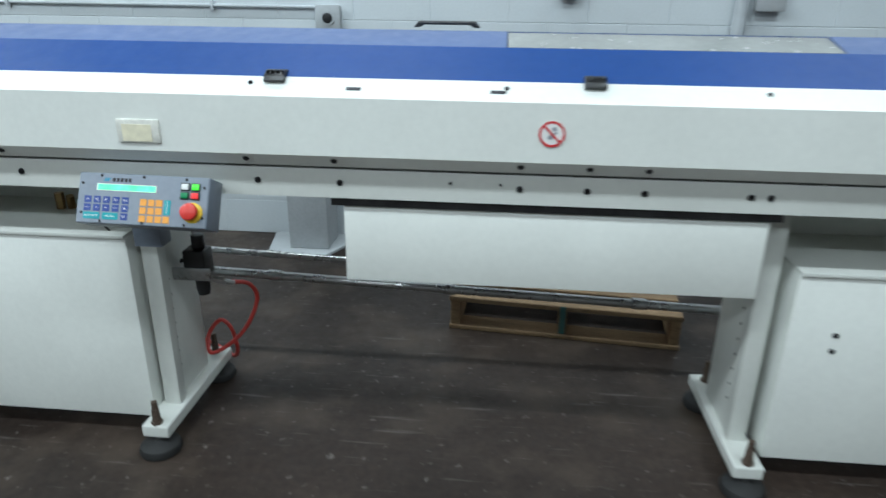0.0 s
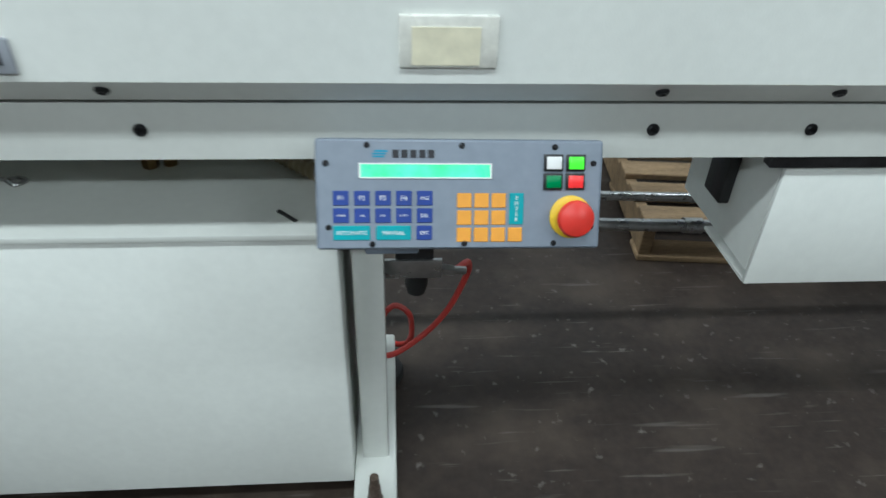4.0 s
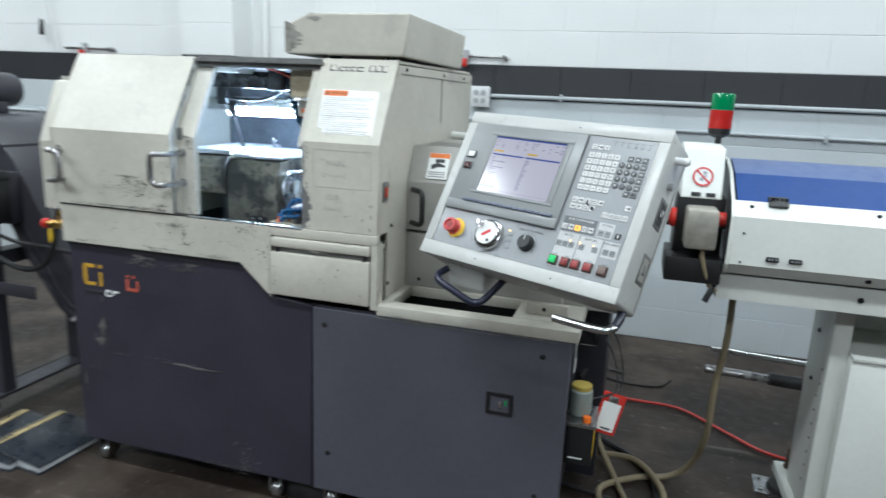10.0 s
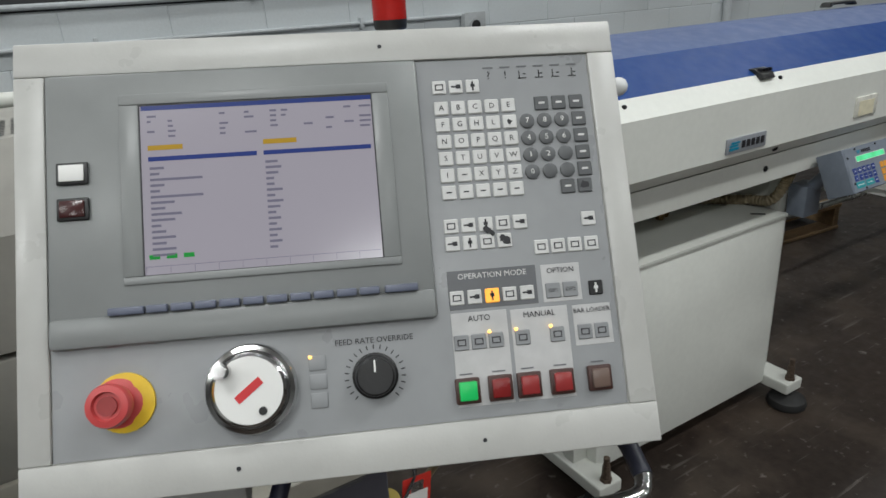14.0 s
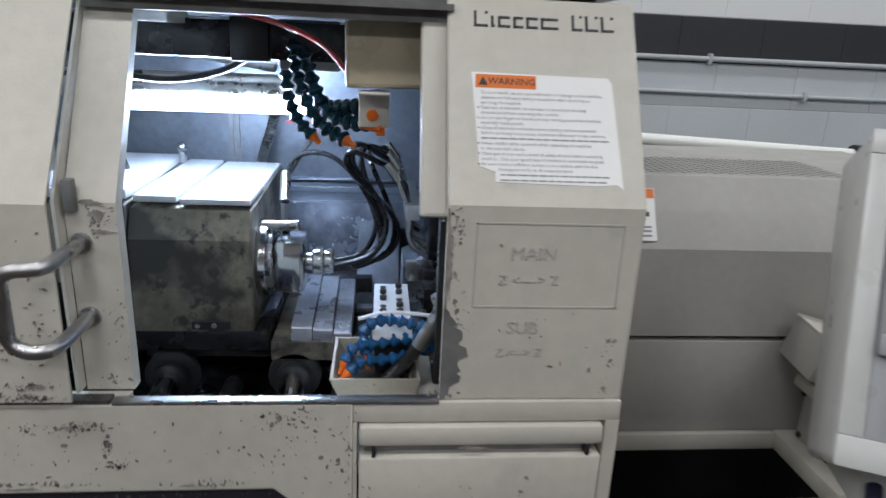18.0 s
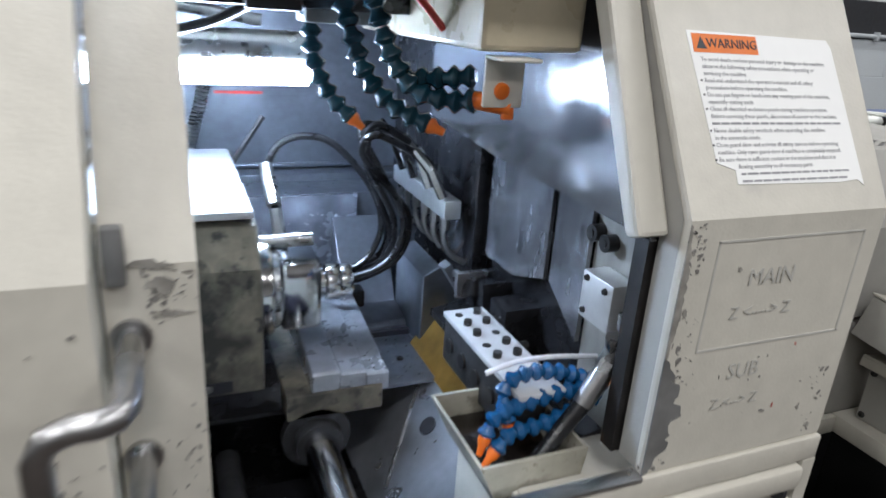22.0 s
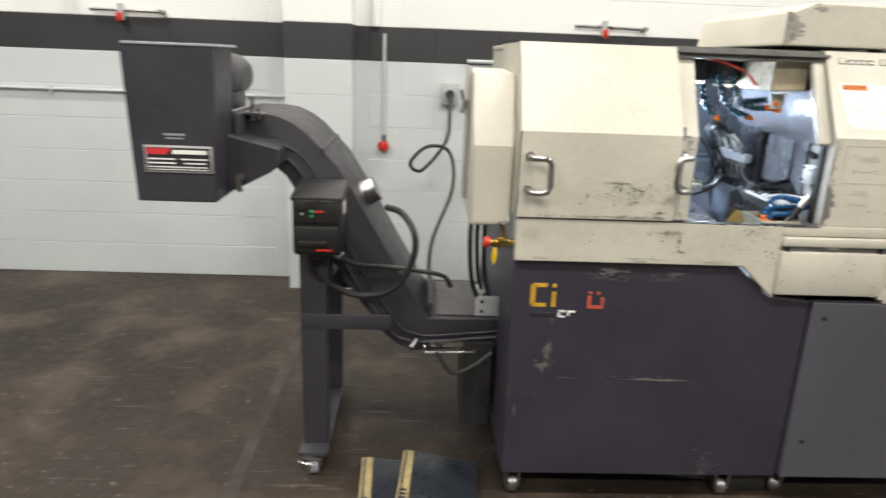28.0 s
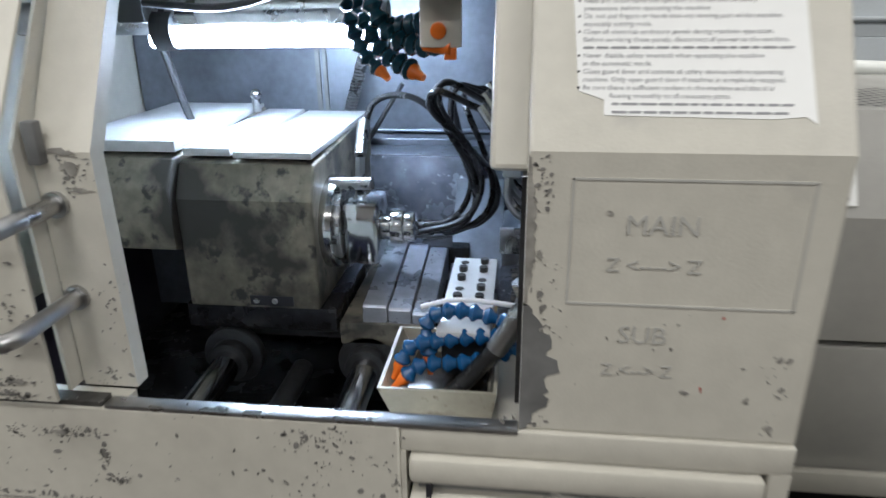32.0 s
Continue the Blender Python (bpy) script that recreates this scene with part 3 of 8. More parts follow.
for x, y in ((-2.53, 3.08), (-1.80, 3.08), (-1.60, 3.10), (-0.95, 3.12), (-2.53, 3.92), (-0.95, 3.92)):
    caster = part("caster", join(box(x - 0.035, x + 0.035, y - 0.035, y + 0.035, 0.092, 0.102), box(x - 0.024, x - 0.019, y - 0.028, y + 0.028, 0.03, 0.094), box(x + 0.019, x + 0.024, y - 0.028, y + 0.028, 0.03, 0.094)), STEEL, base)
    part("wheel", rod((x - 0.016, y, 0.032), (x + 0.016, y, 0.032), 0.032, seg=20, r=0.004), STEEL, caster)
for x in (-1.7, -0.95):
    part("levelling_block", box(x - 0.07, x + 0.07, 3.08, 3.16, 0.001, 0.105, 0.004), DARK, base)
# worn painted marks on the dark base
MARK_Y = FY + 0.0095
RUBBED = material("rubbed_grey_paint", (0.12, 0.115, 0.11), 0.6, grain=0.3, grain_size=60, stain=0.4, stain_size=12)
OCHRE = material("chipped_ochre_paint", (0.62, 0.36, 0.03), 0.5, stain=0.3, stain_size=40, bump=0.1)
CORAL = material("chipped_red_paint", (0.50, 0.10, 0.06), 0.5, stain=0.3, stain_size=40, bump=0.1)


def stroke(rows, mat, name):
    part(name, join(*[box(a, b, MARK_Y - 0.0012, MARK_Y + 0.001, c, d, 0.0005, 1) for a, b, c, d in rows]), mat, base, "flaking painted mark")


stroke(((-2.524, -2.509, 0.71, 0.774), (-2.518, -2.474, 0.767, 0.780), (-2.518, -2.474, 0.703, 0.715), (-2.457, -2.445, 0.703, 0.753), (-2.457, -2.446, 0.767, 0.779)), OCHRE, "ochre_mark")
stroke(((-2.345, -2.334, 0.71, 0.742), (-2.345, -2.296, 0.700, 0.711), (-2.304, -2.293, 0.71, 0.738), (-2.343, -2.332, 0.748, 0.756), (-2.318, -2.308, 0.746, 0.757)), CORAL, "red_mark")
stroke(((-2.435, -2.427, 0.672, 0.692), (-2.435, -2.412, 0.686, 0.693), (-2.432, -2.41, 0.669, 0.674), (-2.405, -2.398, 0.675, 0.692), (-2.398, -2.38, 0.685, 0.692)), PAPER, "white_mark")
stroke(((-2.52, -2.44, 0.672, 0.684),), INK, "black_mark")
chips([(-2.46, 0.56, 0.03, 0.11), (-2.47, 0.50, 0.05, 0.04), (-2.25, 0.825, 0.16, 0.022), (-2.08, 0.82, 0.08, 0.02), (-2.1, 0.46, 0.3, 0.012), (-2.55, 0.35, 0.012, 0.08)], base, MARK_Y - 0.001, RUBBED, 5)
scuffs([(-2.28, 0.806, 0.09, 0.010, 420), (-2.10, 0.803, 0.06, 0.009, 260), (-2.45, 0.53, 0.012, 0.07, 200), (-1.89, 0.15, 0.05, 0.06, 420), (-1.95, 0.115, 0.12, 0.016, 260), (-2.22, 0.469, 0.24, 0.004, 120), (-2.49, 0.40, 0.02, 0.03, 70), (-2.2, 0.838, 0.5, 0.004, 200), (-2.57, 0.5, 0.003, 0.3, 120)], base, MARK_Y - 0.001, RUBBED, 31)
chips([(-1.3, 0.735, 0.5, 0.010), (-0.95, 0.738, 0.18, 0.008)], side, FY - 0.001, GALVANIC, 8)
part("gap", box(-2.575, -1.89, FY + 0.006, FY + 0.03, 0.843, 0.853), INK, base)

# cream lower rail with the stepped edge
RAIL_Y = FY - 0.006
rail = part("front_rail", prism([(-2.585, 0.855), (-1.885, 0.855), (-1.787, 0.765), (-1.780, 0.765), (-1.780, 0.985), (-2.585, 0.985)], RAIL_Y, FY + 0.012, "y", 0.003), CREAM_WORN, lathe_ob, "chipped cream front rail", smooth=20)
part("rail_lip", box(-2.08, -1.668, RAIL_Y, FY + 0.012, 0.982, 0.988, 0.002), STEEL, rail)
scuffs([(-1.86, 0.966, 0.05, 0.012, 110), (-1.84, 0.945, 0.05, 0.025, 50), (-2.13, 0.952, 0.05, 0.008, 160), (-2.09, 0.925, 0.006, 0.012, 60), (-2.08, 0.895, 0.014, 0.006, 70), (-2.185, 0.948, 0.010, 0.008, 50),
        (-2.17, 0.868, 0.09, 0.005, 130), (-1.97, 0.868, 0.05, 0.006, 80), (-2.1, 0.92, 0.35, 0.05, 110), (-1.85, 0.90, 0.09, 0.05, 70), (-1.786, 0.90, 0.003, 0.06, 50), (-2.45, 0.87, 0.1, 0.006, 60)], rail, RAIL_Y - 0.0007, seed=21)
chips([(-2.135, 0.952, 0.03, 0.008), (-2.09, 0.927, 0.006, 0.016), (-1.99, 0.863, 0.05, 0.006), (-2.2, 0.862, 0.06, 0.005), (-2.5, 0.865, 0.03, 0.005)], rail, RAIL_Y - 0.0008)
part("door_gap", box(-2.583, -2.082, FY - 0.0055, FY + 0.012, 0.9851, 0.9905), material("greasy_gap", (0.05, 0.047, 0.042), 0.7, grain=0.4, grain_size=80, stain=0.5, stain_size=25), rail)
part("rail_ledge", box(-2.57, -2.066, FY + 0.0125, FY + 0.030, 0.955, 0.9842), CREAM, rail)
# drawer under the column
drawer = part("drawer", box(-1.772, -1.442, RAIL_Y - 0.006, FY + 0.2, 0.768, 0.905, 0.004), CREAM_WORN, lathe_ob, "cream drawer with a recessed grip")
part("drawer_top", box(-1.772, -1.442, RAIL_Y - 0.006, FY + 0.2, 0.922, 0.952, 0.006), CREAM_WORN, drawer)
part("grip_recess", box(-1.765, -1.449, RAIL_Y + 0.012, FY + 0.05, 0.903, 0.924), GALVANIC, drawer)
part("grip_end", box(-1.755, -1.75, RAIL_Y - 0.004, RAIL_Y + 0.02, 0.905, 0.922), INK, drawer)
part("grip_end", box(-1.464, -1.459, RAIL_Y - 0.004, RAIL_Y + 0.02, 0.905, 0.922), INK, drawer)
part("drawer_surround", box(-1.780, -1.42, RAIL_Y + 0.002, FY + 0.016, 0.955, 0.985, 0.002), CREAM_WORN, lathe_ob)
for row in ((-1.780, -1.775), (-1.439, -1.42)):
    part("drawer_jamb", box(*row, RAIL_Y + 0.002, FY + 0.05, 0.757, 0.955), CREAM_WORN, lathe_ob)
chips([(-1.62, 0.92, 0.06, 0.006), (-1.55, 0.85, 0.008, 0.008), (-1.47, 0.80, 0.008, 0.01)], drawer, RAIL_Y - 0.0075)
scuffs([(-1.6, 0.84, 0.12, 0.05, 50), (-1.76, 0.83, 0.006, 0.05, 40), (-1.5, 0.775, 0.12, 0.004, 50)], drawer, RAIL_Y - 0.0068, seed=27)

# sliding door, open to the left, with two bar handles
DOOR = [(FY - 0.012, 0.992), (FY - 0.012, 1.242), (3.142, 1.488), (3.55, 1.492)]
door = part("guard_door", shell(DOOR, -2.592, -2.123, -0.004), CREAM_WORN, lathe_ob, "chipped cream sliding guard door, open", smooth=20)
part("door_edge", prism(DOOR + [(3.55, 0.992)], -2.592, -2.588, "x"), CREAM, door, smooth=20)
part("door_flange", shell([(y + 0.022, z) for y, z in DOOR[:3]], -2.127, -2.123, -0.02), CREAM, door, smooth=20)
def offset_handle(x, y, depth, reach, z1, z0):
    """A round bar that stands out from its roots, then turns sideways and down."""
    def bow(z, way):
        f, c = y - depth, 0.014
        return [(x, y, z), (x, f + c, z), (x + 0.3 * c * way, f + 0.3 * c, z), (x + c * way, f, z), (x + reach - 1.4 * c * way, f, z), (x + reach - 0.45 * c * way, f, z - (0.35 * c if z == z1 else -0.35 * c)), (x + reach, f, z - (1.2 * c if z == z1 else -1.2 * c))]
    way = 1 if reach > 0 else -1
    return hose(bow(z1, way) + bow(z0, way)[::-1], 0.0085, straight=True, seg=14)


for x, y, depth, reach, z1, z0 in ((-2.560, FY - 0.013, 0.056, 0.053, 1.172, 1.074), (-2.106, FY + 0.027, 0.100, -0.044, 1.186, 1.090)):
    b = part("handle", offset_handle(x, y, depth, reach, z1, z0), STEEL, door, "brushed steel bar handle")
    for z in (z1, z0):
        part("rosette", rod((x, y - 0.004, z), (x, y + 0.001, z), 0.013, seg=14), STEEL, b)
scuffs([(-2.27, 1.08, 0.07, 0.03, 120), (-2.17, 1.014, 0.03, 0.006, 90), (-2.30, 1.10, 0.04, 0.006, 70), (-2.33, 1.06, 0.10, 0.045, 150), (-2.24, 1.07, 0.07, 0.035, 260), (-2.33, 0.999, 0.22, 0.004, 260), (-2.17, 0.998, 0.04, 0.006, 120), (-2.15, 1.10, 0.02, 0.07, 50), (-2.3, 1.0, 0.16, 0.004, 90)], door, FY - 0.0133, seed=23)
chips([(-2.16, 1.014, 0.03, 0.006), (-2.30, 1.10, 0.04, 0.006), (-2.25, 1.085, 0.02, 0.008), (-2.24, 1.045, 0.03, 0.006)], door, FY - 0.0135)
part("door_slot", box(-0.003, 0.003, -0.0015, 0.0015, -0.025, 0.025), INK, door, m=pose(-2.148, 3.045, 1.31, -28))
# fixed strip at the door's right edge
STRIP = [(FY + 0.028, 0.988), (FY + 0.028, 1.236), (3.158, 1.462), (3.40, 1.466)]
strip = part("door_strip", shell(STRIP, -2.121, -2.062, -0.02), CREAM_WORN, lathe_ob, smooth=20)
part("latch_tab", box(-2.118, -2.105, FY + 0.018, FY + 0.03, 1.225, 1.265, 0.002), GALVANIC, strip)
chips([(-2.085, 1.222, 0.028, 0.018), (-2.08, 1.20, 0.03, 0.008), (-2.09, 1.235, 0.04, 0.012)], strip, FY + 0.0268)
scuffs([(-2.085, 1.21, 0.02, 0.02, 70), (-2.075, 1.08, 0.015, 0.06, 40), (-2.09, 1.0, 0.02, 0.01, 40)], strip, FY + 0.0272, seed=29)
for row in ((-2.12, -1.66, 3.13, 3.17, 1.474, 1.482), (-2.12, -1.66, 3.145, 3.17, 1.458, 1.474), (-2.12, -1.66, 3.155, 3.6, 1.482, 1.492)):
    part("top_rail", box(*row), GALVANIC, lathe_ob, "dark door rail")
part("roof", box(-2.58, -1.66, 3.45, 4.02, 1.47, 1.487, 0.003), CREAM, lathe_ob)
part("left_wall", box(-2.575, -2.56, 3.15, 4.02, 0.85, 1.47), CREAM, lathe_ob)
part("back_wall", box(-2.56, -1.42, 3.99, 4.03, 0.68, 1.49), CREAM, lathe_ob)

# colour of the dark gap beside the column, with rust flecks
GAP_DARK = material("black_gap_strip", (0.012, 0.010, 0.009), 0.5, grain=0.3, stain=0.5, stain_size=20, spots=(0.05, 0.028, 0.015), spots_at=0.62, spots_size=18)
# the column with its lettering, warning sheet and pencil notes
COL = [(FY, 0.985), (FY, 1.250), (3.147, 1.494), (4.0, 1.500), (4.0, 0.74), (FY + 0.07, 0.74), (FY + 0.07, 0.985)]
column_cover = part("column_cover", shell([(FY, 0.985), (FY, 1.250), (3.147, 1.494), (4.0, 1.500)], -1.668, -1.420, -0.012, "x", 0.004), CREAM_WORN, lathe_ob, "chipped cream column cover", smooth=20)
part("column_side", prism([(y + (0.013 if y < 3.2 else -0.002), z - (0.013 if z > 1.4 else 0)) for y, z in COL], -1.428, -1.421, "x"), CREAM_WORN, column_cover, smooth=20)
part("column_jamb", prism([(FY + 0.013, 0.985), (FY + 0.013, 1.245), (3.152, 1.48), (3.19, 1.48), (3.05, 1.245), (3.05, 0.985)], -1.664, -1.630, "x"), GREY_PAINT, column_cover, smooth=20)
# the gap's shade is put into this solid near-black strip
part("jamb_seal", prism([(FY + 0.043, 0.985), (FY + 0.043, 1.243), (3.190, 1.478), (3.212, 1.478), (3.072, 1.238), (3.072, 0.985)], -1.672, -1.632, "x"), GAP_DARK, column_cover, "rust-flecked near-black strip drawn as the dark gap behind the column edge", smooth=20)
part("column_core", box(-1.600, -1.43, 3.16, 3.98, 0.75, 1.46), GREY_PAINT, column_cover)
worn_edge(-1.6675, 0.036, 0.988, 1.115, column_cover, FY - 0.0008, GALVANIC, 4)
worn_edge(-1.6675, 0.010, 1.115, 1.245, column_cover, FY - 0.0008, CHIP, 6)
scuffs([(-1.648, 1.10, 0.016, 0.07, 90), (-1.655, 1.22, 0.010, 0.03, 60), (-1.55, 1.08, 0.09, 0.08, 22), (-1.45, 1.05, 0.012, 0.06, 30), (-1.66, 0.995, 0.03, 0.006, 50)], column_cover, FY - 0.0007, seed=25)
chips([(-1.447, 1.003, 0.012, 0.010), (-1.60, 1.20, 0.006, 0.008), (-1.655, 1.16, 0.008, 0.016), (-1.47, 1.03, 0.006, 0.01)], column_cover, FY - 0.0008)
chips([(-1.50, 1.11, 0.0015, 0.004), (-1.51, 1.04, 0.0012, 0.006)], column_cover, FY - 0.0006, material("red_nick", (0.4, 0.06, 0.05), 0.5), 12)
PENCIL = material("pencil_grey", (0.45, 0.44, 0.405), 0.6, bump=0)
for a, b, c, d in ((-1.632, -1.446, 1.2275, 1.2295), (-1.630, -1.444, 1.118, 1.120), (-1.632, -1.630, 1.118, 1.229), (-1.447, -1.445, 1.118, 1.229)):
    part("pencil_line", box(a, b, FY - 0.0007, FY + 0.001, c, d), PENCIL, column_cover)
NOTE = Matrix.Translation((0, FY - 0.0008, 0)) @ pose(0, 0, 0, 90)
words("MAIN", 0.024, NOTE @ pose(-1.558, 1.190, 0), PENCIL, column_cover, "faint pencilled word", thick=0.0002)
words("Z <----> Z", 0.018, NOTE @ pose(-1.562, 1.155, 0), PENCIL, column_cover, "faint pencilled note", thick=0.0002)
words("SUB", 0.024, NOTE @ pose(-1.565, 1.090, 0), PENCIL, column_cover, "faint pencilled word", thick=0.0002)
words("Z <--> Z", 0.017, NOTE @ pose(-1.567, 1.055, 0), PENCIL, column_cover, "faint pencilled note", thick=0.0002)
SLOPE = math.degrees(math.atan2(1.494 - 1.250, 3.147 - FY))
FACE = pose(-1.544, FY, 1.250, SLOPE) # x along the face, y up its slope
GLYPH = material("black_lettering", (0.03, 0.03, 0.035), 0.45, bump=0)
xs = -0.090
for w, tall in ((0.018, 0.022), (0.005, 0.016), (0.016, 0.016), (0.013, 0.016), (0.015, 0.016), (0.023, 0.016), (0, 0), (0.014, 0.022), (0.017, 0.022), (0.017, 0.022)):
    if w:
        part("logo_bar", join(box(xs, xs + 0.0035, 0.237, 0.237 + tall, -0.0002, 0.0008), box(xs, xs + w, 0.237, 0.2405, -0.0002, 0.0008), box(xs + (w - 0.0035) * (tall > 0.02), xs + w, 0.237 + tall - 0.0035, 0.237 + tall, -0.0002, 0.0008) if w > 0.01 else box(xs, xs + w, 0.237, 0.239, -0.0002, 0.0008)), GLYPH, column_cover, m=FACE)
    xs += (w or 0.010) + 0.0040
sheet = part("warning_sheet", prism([(-0.094, 0.174), (0.082, 0.172), (0.087, 0.164), (0.094, 0.024), (0.086, 0.030), (0.062, 0.028), (-0.066, 0.030), (-0.066, 0.043), (-0.086, 0.050)], -0.0002, 0.0007, "z"), PAPER, column_cover, "torn white warning sheet with an orange heading", m=FACE, smooth=20)
OR_INK = material("orange_print", (0.72, 0.17, 0.015), 0.5, bump=0)
part("heading", box(-0.089, -0.012, 0.153, 0.171, 0.0007, 0.0011), OR_INK, sheet, m=FACE)
words("WARNING", 0.0125, FACE @ pose(-0.043, 0.1618, 0.0013), INK, sheet)
part("triangle", prism([(-0.0855, 0.1565), (-0.0735, 0.1565), (-0.0795, 0.168)], 0.0011, 0.0014, "z"), INK, sheet, m=FACE, smooth=20)
rnd = random.Random(11)
LINE_INK = material("grey_print", (0.27, 0.27, 0.28), 0.6, bump=0)
TEXT = ["To avoid death, serious personal injury or damage to the machine,", "observe the following safety precautions when operating or", "servicing the machine.",
        "*Read and understand the operator's manual and all safety", " precautions before operating the machine.", "*Do not put fingers or hands into any moving part of the machine,", " especially cutting tools.",
        "*Close all electrical enclosure panels during machine operation.", " Before servicing these panels, disconnect all power to the machine.", "", "*Never disable safety interlock when operating the machine", " in the automatic mode.",
        "*Close guard door and activate all safety devices before operating", " machine. Only open guard door if machine is completely stopped.", "*Be sure there is sufficient coolant in the machine and that it is", " flowing smoothly to all necessary parts.",
        "", ""]
for k, text in enumerate(TEXT):
    y = 0.1465 - k * 0.0067
    if text:
        bullet, body = text[0] == "*", text.lstrip("* ")
        row = words(body, 0.0058, FACE @ pose(-0.083 if k < 15 else -0.062, y, 0.0009), LINE_INK, sheet, align="LEFT", thick=0.0001)
        if bullet:
            part("bullet", rod((-0.0862, y, 0.0007), (-0.0862, y, 0.0010), 0.0011, seg=8), INK, sheet, m=FACE)
    else:
        row, x = [], -0.083 if k < 15 else -0.060
        while x < 0.074:
            w = rnd.uniform(0.005, 0.013)
            row.append(box(x, x + w, y - 0.0010, y + 0.0010, 0.0007, 0.0010))
            x += w + 0.0018
        part("text_line", join(*row), LINE_INK, sheet, m=FACE)
# column side: seams and screws
for y, z in ((3.22, 1.47), (3.62, 1.47), (3.9, 1.47), (3.08, 1.13), (3.10, 0.82), (3.12, 1.0), (3.7, 1.2)):
    head(-1.420, y, z, 0.006, column_cover, (1, 0, 0))
part("seam", join(box(-1.421, -1.4185, 3.18, 3.95, 1.455, 1.457), box(-1.421, -1.4185, 3.60, 3.602, 1.30, 1.455)), GALVANIC, column_cover)
niche = part("breaker", box(-1.4205, -1.417, 3.040, 3.080, 1.082, 1.142, 0.002), GALVANIC, column_cover, "small niche with a red switch")
part("switch", box(-1.4175, -1.412, 3.051, 3.069, 1.096, 1.126, 0.002), material("red_lever", (0.5, 0.05, 0.02), 0.4), niche)
top = part("top_box", prism([(-1.80, 1.505), (-1.405, 1.505), (-1.392, 1.628), (-1.72, 1.628), (-1.785, 1.60)], 3.152, 3.80, "y", 0.006), CREAM_WORN, lathe_ob, "cream top cover with a rubbed corner", smooth=20)
for x in (-1.66, -1.47):
    part("foot", rod((x, 3.22, 1.49), (x, 3.22, 1.51), 0.02), BLACK, top)
worn_edge(-1.80, 0.075, 1.512, 1.60, top, 3.1512, CHIP, 9)
chips([(-1.70, 1.612, 0.07, 0.02)], top, 3.151)

# headstock cover behind the panel, with a perforated top
HS = [(3.256, 0.965), (3.256, 1.123), (3.318, 1.236), (3.67, 1.238), (3.67, 0.965)]
hs = part("headstock_cover", shell(HS, -1.418, -0.697, -0.006), GREY_PAINT, lathe_ob, "warm grey headstock cover with a perforated top", smooth=20)
part("headstock_end", prism([(3.263, 0.97), (3.263, 1.12), (3.322, 1.230), (3.663, 1.232), (3.663, 1.206), (3.365, 1.204), (3.35, 0.97)], -0.706, -0.697, "x"), GREY_PAINT, hs, smooth=20)
part("headstock_back", box(-1.41, -0.70, 3.655, 3.664, 0.97, 1.229), GREY_PAINT, hs)
part("headstock_core", box(-1.40, -0.86, 3.30, 3.65, 0.78, 1.18), DARK, lathe_ob)
part("headstock_base", box(-1.418, -0.694, 3.257, 3.50, 0.765, 0.955, 0.004), GREY_PAINT, lathe_ob)
part("skirt", prism([(3.262, 0.765), (3.262, 0.955), (3.62, 1.10), (3.74, 0.90), (3.62, 0.78)], -0.702, -0.690, "x", 0.002), GREY_PAINT, lathe_ob, smooth=20)
part("bore", rod((-0.86, 3.44, 1.05), (-0.82, 3.44, 1.05), 0.06), BLACK, lathe_ob)
part("bar_stock", rod((-0.84, 3.43, 1.05), (-0.44, 3.43, 1.05), 0.006), STEEL, lathe_ob)
perf = []
for r in range(10):
    for c in range(34):
        x, y = -1.395 + c * 0.0145, 3.345 + r * 0.0165 + (0.008 if c % 2 else 0)
        s = 0.0045
        z = 1.2367 + (y - 3.318) * 0.0057
        perf.append([(x + s * math.cos(a), y + s * math.sin(a), z) for a in (0, 1.05, 2.09, 3.14, 4.19, 5.24)])
bm = bmesh.new()
for p in perf:
    bm.faces.new([bm.verts.new(v) for v in p])
tagged(part("perforation", bm, INK, hs), kind="stuff")
part("handle", handle_bar((-1.40, 3.252, 1.098), (-1.40, 3.252, 0.99), (0.05, -0.045, 0), 0.0085), BLACK, hs, "black bar handle")
part("handle", offset_handle(-0.719, 3.252, 0.052, -0.040, 1.106, 0.990), BLACK, hs, "black bar handle")
for x, z in ((-1.37, 0.80), (-0.722, 0.79), (-0.722, 0.93), (-1.0, 0.94), (-0.722, 0.86)):
    head(x, 3.256, z, 0.006)
W2 = pose(-1.325, 3.284, 1.174, 61.2)
label2 = part("danger_label", box(-0.035, 0.035, -0.045, 0.045, 0.004, 0.0052), PAPER, hs, "white and orange hazard label with a black pictogram", m=W2)
part("heading", box(-0.034, 0.034, 0.028, 0.044, 0.0052, 0.0056), OR_INK, label2, m=W2)
part("pictogram", join(prism([(-0.024, 0.002), (-0.004, 0.012), (0.024, 0.003), (0.024, -0.004), (0.0, -0.003), (-0.02, -0.013)], 0.0052, 0.0057, "z"), box(-0.012, 0.02, 0.012, 0.024, 0.0052, 0.0057)), INK, label2, m=W2)
for y in (-0.022, -0.029, -0.037):
    part("text_line", box(-0.029, 0.027, y - 0.0018, y + 0.0018, 0.0052, 0.0056), LINE_INK, label2, m=W2)

# shelf beside the column with an open well
well = part("shelf", box(-1.419, -0.815, FY - 0.004, 3.065, 0.742, 0.776, 0.004), CREAM_WORN, lathe_ob, "cream shelf with an open well")
for row in ((-1.419, -1.39, 3.066, 3.255), (-1.015, -0.815, 3.066, 3.255), (-1.389, -1.016, 3.242, 3.255), (-0.83, -0.815, 3.256, 3.36)):
    part("shelf_border", box(*row, 0.742, 0.776, 0.003), CREAM_WORN, well)
